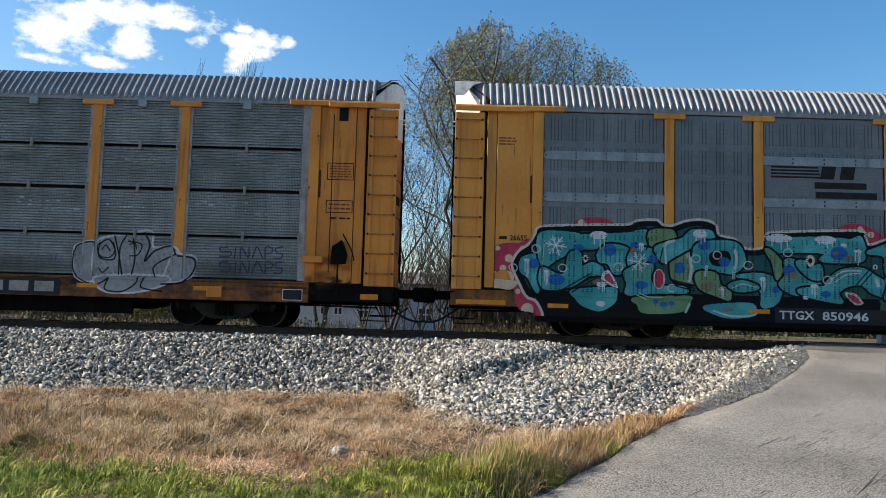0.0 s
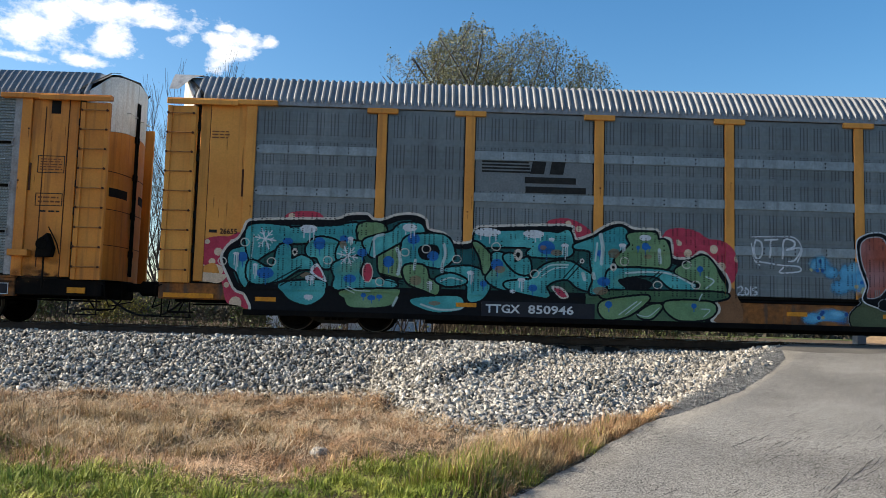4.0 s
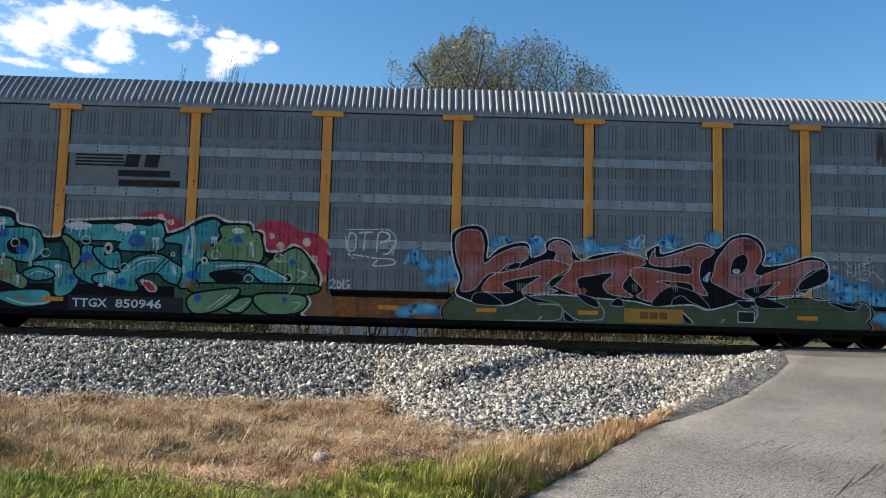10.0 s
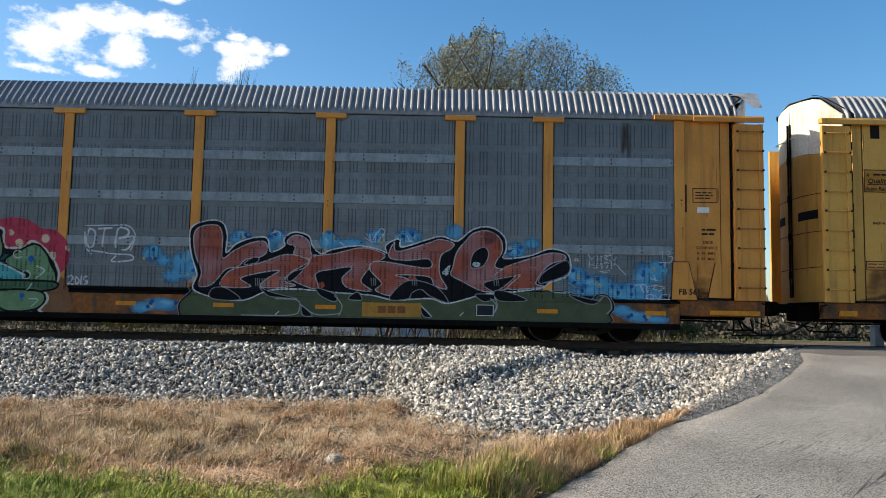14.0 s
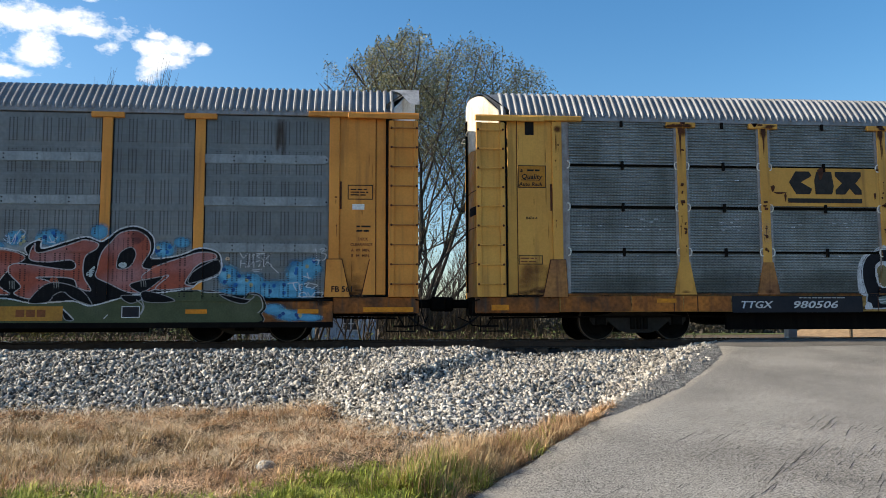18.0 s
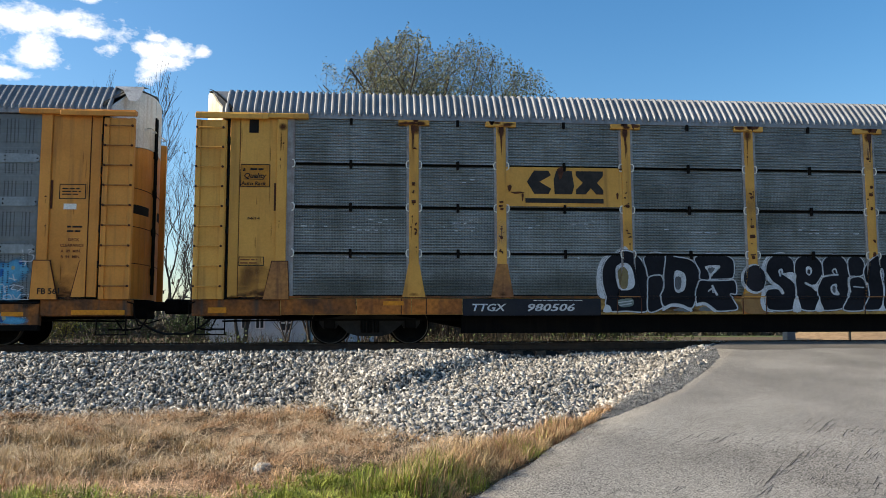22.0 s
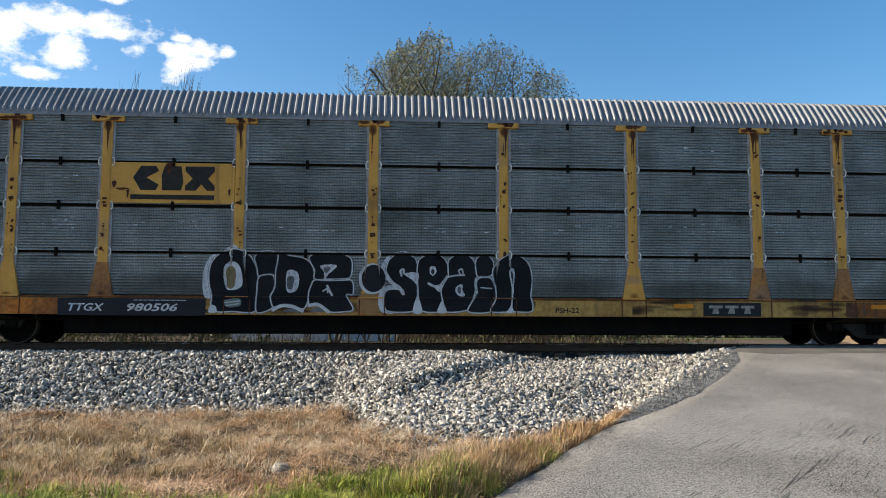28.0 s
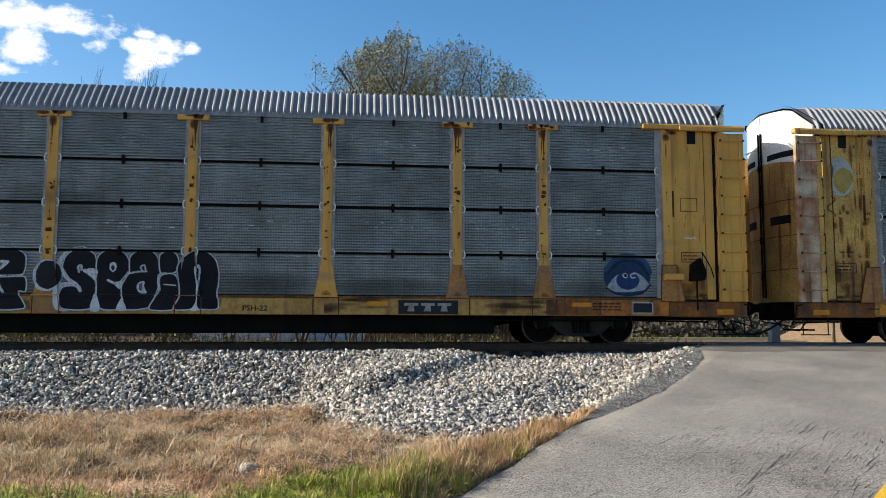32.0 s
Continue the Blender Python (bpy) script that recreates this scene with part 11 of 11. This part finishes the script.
def car_marks():
    """Lettering, labels and logo shapes on the cars."""
    a, b, c, d = (t[0] for t in TRAIN)
    y = Y_SILL - 0.006
    roof_end_caps(b)
    # second car
    part("name_board", block(-6.80, -4.36, Y_SILL - 0.016, Y_SILL - 0.004, 0.41, 0.74), M_NAVY, b)
    lettering("TTGX", -6.71, Y_SILL - 0.02, 0.50, 0.25, M_TEXTW, b, 1.10)
    lettering("850946", -5.80, Y_SILL - 0.02, 0.50, 0.25, M_TEXTW, b, 1.32)
    yp = Y_PANEL - 0.008
    logo = part("logo_panel", block(-6.98, -4.45, Y_PANEL - 0.006, Y_PANEL - 0.002, 3.13, 3.80), M_LOGO, b)
    for i in range(5):
        part("logo_stripe", block(-6.86, -5.86 + 0.02 * i, yp - 0.004, yp, 3.86 - 0.072 * i - 0.02, 3.86 - 0.072 * i + 0.018), M_TEXTK, logo)
    for x0, x1 in ((-5.80, -5.44), (-5.38, -5.02)):
        part("logo_block", prism(bmesh.new(), [(x0, 3.54), (x1 - 0.06, 3.54), (x1, 3.88), (x0 + 0.06, 3.88)], yp - 0.004, yp), M_TEXTK, logo)
    for z, x0 in ((3.33, -5.92), (3.12, -5.90)):
        part("logo_bar", block(x0, x0 + (1.12 if z > 3.2 else 1.32), yp - 0.004, yp, z, z + 0.14), M_TEXTK, logo)
    bars(-12.72, -12.55, 2.00, 2.16, -1.51, M_TEXTK, b)
    lettering("26655", -12.49, -1.512, 2.03, 0.16, M_TEXTK, b, 0.95)
    bars(-12.76, -12.38, 4.10, 4.30, -1.51, M_TEXTR, b, 3)
    lettering("FB 561", 11.86, -1.58, 1.06, 0.17, M_TEXTK, b)
    for z0, z1, x0, x1, n in ((3.10, 3.34, 12.22, 12.70, 3), (2.30, 2.55, 12.35, 12.75, 2)):
        bars(x0 + 0.04, x1 - 0.04, z0 + 0.03, z1 - 0.03, -1.51, M_TEXTK, b, n)
    lettering("DECK", 12.42, -1.51, 2.17, 0.085, M_TEXTR, b)
    lettering("CLEARANCE", 12.26, -1.51, 2.05, 0.085, M_TEXTR, b)
    lettering("A  89  MIN.", 12.28, -1.51, 1.93, 0.085, M_TEXTR, b)
    lettering("B  94  MIN.", 12.28, -1.51, 1.81, 0.085, M_TEXTR, b)
    part("label_plate", block(12.30, 12.56, -1.512, -1.506, 2.84, 2.96), M_LABEL, b)
    frame_box(b, 12.20, 12.74, 3.06, 3.38, -1.507, M_TEXTK)
    part("logo_board", block(5.09, 6.36, Y_SILL - 0.012, Y_SILL - 0.006, 0.46, 0.76), M_LOGOY, b)
    for x in (5.43, 5.64, 5.85):
        part("logo_block", block(x, x + 0.17, Y_SILL - 0.016, Y_SILL - 0.012, 0.54, 0.69), M_TEXTR, b)
    frame_box(b, 7.54, 7.91, 0.52, 0.76, Y_SILL - 0.007, M_TEXTW)
    part("data_panel", block(7.56, 7.89, Y_SILL - 0.010, Y_SILL - 0.006, 0.52, 0.74), M_NAVY, b)
    # first car
    for z0, z1 in ((3.24, 3.62), (2.52, 2.80)):
        frame_box(a, 12.20, 12.78, z0, z1, -1.507, M_TEXTK)
        bars(12.26, 12.74, z0 + 0.05, z1 - 0.05, -1.51, M_TEXTR, a, 5 if z0 > 3 else 2)
    bars(12.32, 12.44, 2.36, 2.45, -1.51, M_TEXTK, a)
    bars(12.50, 12.74, 2.36, 2.45, -1.51, M_TEXTK, a)
    bars(13.24, 13.60, 1.92, 2.20, -1.505, M_TEXTR, a, 4)
    prohibition(a, 13.42, 1.66)
    part("name_board", block(4.2, 6.55, Y_SILL - 0.010, Y_SILL - 0.004, 0.58, 0.94), M_NAVY, a)
    for x in (4.9, 5.45, 6.0):
        part("logo_block", block(x, x + 0.42, Y_SILL - 0.014, Y_SILL - 0.010, 0.65, 0.87), M_FADED, a)
    part("data_panel", block(11.35, 11.78, Y_SILL - 0.010, Y_SILL - 0.004, 0.60, 0.84), M_NAVY, a)
    frame_box(a, 11.35, 11.78, 0.60, 0.84, Y_SILL - 0.011, M_TEXTW)
    part("bracket_box", block(9.72, 10.05, Y_SILL - 0.06, Y_SILL, 0.62, 0.86, 0.01), M_AMBERPAINT, a)
    for x in (-8.1, -10.4, 8.1, 10.4, 5.7, 2.8, 0.0, -2.8, -5.7):
        part("roof_bracket", block(x - 0.09, x + 0.09, -1.57, -1.48, 4.74, 4.92, 0.01), M_BAND, a)
    hand_brake(a, 1, M_AMBERPAINT)
    # third car
    part("name_board", block(-8.0, -4.95, Y_SILL - 0.010, Y_SILL - 0.004, 0.60, 0.965), M_NAVY, c)
    lettering("TTGX", -7.83, Y_SILL - 0.014, 0.70, 0.22, M_TEXTW, c, 1.25, 0.25)
    lettering("980506", -6.62, Y_SILL - 0.014, 0.70, 0.22, M_TEXTW, c, 1.62, 0.25)
    bars(-6.45, -5.35, 0.905, 0.945, Y_SILL - 0.013, M_TEXTW, c)
    sign = part("logo_panel", block(-7.03, -4.41, Y_PANEL - 0.03, Y_PANEL - 0.012, 3.0, 3.88, 0.006), M_LEMON, c, "yellow panel with dark logo shapes")
    ys = Y_PANEL - 0.036
    for outline in ([(-6.56, 3.55), (-6.40, 3.80), (-6.08, 3.80), (-6.02, 3.70), (-6.28, 3.55), (-6.02, 3.40), (-6.08, 3.28), (-6.40, 3.28)],
                    [(-5.94, 3.28), (-5.55, 3.28), (-5.50, 3.46), (-5.55, 3.80), (-5.90, 3.80), (-5.96, 3.60)],
                    [(-5.46, 3.28), (-5.24, 3.28), (-5.12, 3.42), (-5.0, 3.28), (-4.84, 3.28), (-4.84, 3.38), (-4.98, 3.54), (-4.84, 3.70), (-4.84, 3.80), (-5.46, 3.80), (-5.46, 3.70), (-5.30, 3.54), (-5.46, 3.38)]):
        part("logo_shape", prism(bmesh.new(), outline, ys - 0.004, ys + 0.006), M_CHARCOAL, sign)
    part("logo_underline", block(-6.60, -4.84, ys - 0.004, ys + 0.006, 3.08, 3.18), M_CHARCOAL, sign)
    rng = random.Random(2)
    for x, z, w, h in ((-6.95, 3.40, 0.10, 0.16), (-6.78, 3.30, 0.32, 0.05), (-6.66, 3.20, 0.05, 0.2), (-5.80, 3.75, 0.16, 0.30), (-4.52, 3.25, 0.05, 0.16), (-4.44, 3.85, 0.09, 0.05)):
        part("rust_stain", prism(bmesh.new(), [(x - w / 2, z + h * 0.3), (x - w * 0.2, z - h / 2), (x + w * 0.1, z - h * 0.4), (x + w / 2, z + h * 0.2), (x + w * 0.15, z + h / 2)], Y_PANEL - 0.044, Y_PANEL - 0.03), M_RUST, sign)
    part("quality_board", block(-12.79, -12.16, -1.515, -1.506, 3.36, 3.86), M_AMBERSIGN, c, "orange board with dark words")
    frame_box(c, -12.79, -12.16, 3.36, 3.86, -1.516, M_TEXTK)
    lettering("a", -12.74, -1.52, 3.71, 0.13, M_TEXTK, c, 1.0, 0.2)
    bars(-12.58, -12.30, 3.70, 3.80, -1.517, M_TEXTK, c)
    lettering("Quality", -12.72, -1.52, 3.56, 0.15, M_TEXTK, c, 1.05, 0.2)
    part("underline", block(-12.72, -12.30, -1.519, -1.515, 3.525, 3.540), M_TEXTK, c)
    lettering("Auto Rack", -12.77, -1.52, 3.40, 0.115, M_TEXTK, c, 1.05, 0.2)
    lettering("B-631-4", -12.62, -1.512, 2.66, 0.08, M_TEXTK, c)
    frame_box(c, -12.79, -12.26, 1.66, 1.86, -1.507, M_TEXTK)
    bars(-12.75, -12.32, 1.69, 1.83, -1.51, M_TEXTR, c, 2)
    for x0, x1, z0, z1 in ((12.26, 12.68, 1.86, 2.02), (12.30, 12.62, 2.36, 2.42)):
        bars(x0, x1, z0, z1, -1.51, M_TEXTR if z1 < 2.1 else M_LABEL, c, 2)
    frame_box(c, 12.22, 12.72, 1.83, 2.06, -1.507, M_TEXTK)
    frame_box(c, 12.22, 12.62, 2.98, 3.30, -1.507, M_SILLC)
    hand_brake(c, 1, M_LEMON)
    lettering("PSH-22", 2.55, Y_SILL - 0.006, 0.70, 0.16, M_TEXTK, c, 1.1)
    part("name_board", block(5.85, 7.15, Y_SILL - 0.010, Y_SILL - 0.004, 0.64, 0.94), M_NAVY, c)
    for x in (5.98, 6.34, 6.70):
        part("logo_block", prism(bmesh.new(), [(x, 0.88), (x, 0.82), (x + 0.1, 0.82), (x + 0.06, 0.70), (x + 0.22, 0.70), (x + 0.2, 0.82), (x + 0.30, 0.82), (x + 0.30, 0.88)], Y_SILL - 0.014, Y_SILL - 0.010), M_FADED, c)
    part("data_panel", block(11.05, 11.52, Y_SILL - 0.012, Y_SILL - 0.005, 0.68, 0.92), M_NAVY, c)
    frame_box(c, 11.05, 11.52, 0.68, 0.92, Y_SILL - 0.013, M_TEXTW)
    for x0, x1, m in ((-11.88, -10.3, M_SILLC), (-10.28, -9.12, M_SILLO), (-9.10, -8.02, M_SILLO), (-1.72, -1.12, M_SILLO), (2.12, 4.26, M_SILLY), (9.10, 10.35, M_SILLC), (10.37, 11.02, M_SILLO), (11.54, 11.88, M_SILLO)):
        part("sill_patch", block(x0, x1, Y_SILL - 0.004, Y_SILL + 0.02, 0.63, 0.962), m, c)
    for x in POSTS:
        for sx in (-1, 1):
            for e in (-0.27, 0.27):
                part("sill_weld", block(sx * x + e - 0.012, sx * x + e + 0.012, Y_SILL - 0.007, Y_SILL + 0.02, 0.625, 0.972), M_RUST, c)
    bars(10.15, 10.9, 0.72, 0.92, Y_SILL - 0.006, M_TEXTK, c, 3)
    # fourth car
    frame_box(d, -12.79, -12.30, 1.62, 1.86, -1.507, M_TEXTK)
    bars(-12.75, -12.36, 1.66, 1.82, -1.51, M_TEXTK, d, 2)
    bars(-12.70, -12.34, 2.08, 2.14, -1.51, M_TEXTK, d)
    part("amber_marker", block(-11.8, -11.2, Y_SILL - 0.012, Y_SILL - 0.004, 0.66, 0.90), M_REFLECT, d)
    part("patch_plate", block(-13.62, -13.08, -1.512, -1.50, 1.02, 2.6, 0.004), M_PATCH, d, "rust-red repair plate")
    hose = [(-12.86 + 0.10 * math.sin(i * 0.9), -1.53, 3.42 - 0.055 * i) for i in range(10)]
    part("hanging_cable", pipe(bmesh.new(), hose, 0.01, 5), M_RUBBER, d)


def frame_box(car, x0, x1, z0, z1, y, material):
    bm = bmesh.new()
    t = 0.016
    for u0, u1, w0, w1 in ((x0, x1, z0, z0 + t), (x0, x1, z1 - t, z1), (x0, x0 + t, z0 + t, z1 - t), (x1 - t, x1, z0 + t, z1 - t)):
        box(bm, u0, u1, y - 0.004, y, w0, w1)
    part("stencil_frame", bm, material, car)


def prohibition(car, x, z):
    bm = bmesh.new()
    for i in range(16):
        p, q = 2 * math.pi * i / 16, 2 * math.pi * (i + 1) / 16
        rod(bm, (x + 0.13 * math.cos(p), -1.506, z + 0.13 * math.sin(p)), (x + 0.13 * math.cos(q), -1.506, z + 0.13 * math.sin(q)), 0.016, 5)
    rod(bm, (x - 0.09, -1.506, z + 0.09), (x + 0.09, -1.506, z - 0.09), 0.016, 5)
    part("prohibition_sign", bm, M_SIGNRED, car)


M_FADED = mat("faded_white_paint", (0.30, 0.29, 0.26), (0.20, 0.19, 0.17), 0.6, big=6)
M_LOGO = mat("grey_logo_patch", (0.16, 0.17, 0.175), (0.13, 0.14, 0.145), 0.5, 0.2, big=2)
M_LOGOY = mat("yellow_logo_patch", (0.42, 0.22, 0.03), (0.32, 0.16, 0.03), 0.55, big=3)
M_CHARCOAL = mat("faded_black_paint", (0.018, 0.016, 0.015), (0.032, 0.027, 0.023), 0.6, big=6)
M_AMBERSIGN = mat("orange_sign_paint", (0.45, 0.20, 0.02), (0.38, 0.16, 0.02), 0.5, big=4)
M_SIGNRED = mat("faded_red_paint", (0.28, 0.06, 0.05), (0.2, 0.05, 0.04), 0.6)
M_PATCH = mat("rust_red_primer", (0.26, 0.07, 0.04), (0.34, 0.16, 0.08), 0.7, big=4, streak=RUST, streak_amount=0.8)
car_marks()


# ---- movement ----
def motions():
    times = [i * 1.0 for i in range(33)]
    for (car, axles), x in zip(TRAIN, CENTRES):
        walk(car, [(t, pose(x + s, 0, 0)) for t, s in zip(times, ROLLED)])
        for ax in axles:
            rows = []
            for i in range(101):
                t = 32.0 * i / 100
                turn = math.degrees(float(np.interp(t, times, ROLLED)) / WHEEL_R)
                rows.append((t, Matrix.Translation((ax.location.x, 0, WHEEL_R)) @ pose(0, 0, 0, 0, turn, 0)))
            walk(ax, rows)


motions()
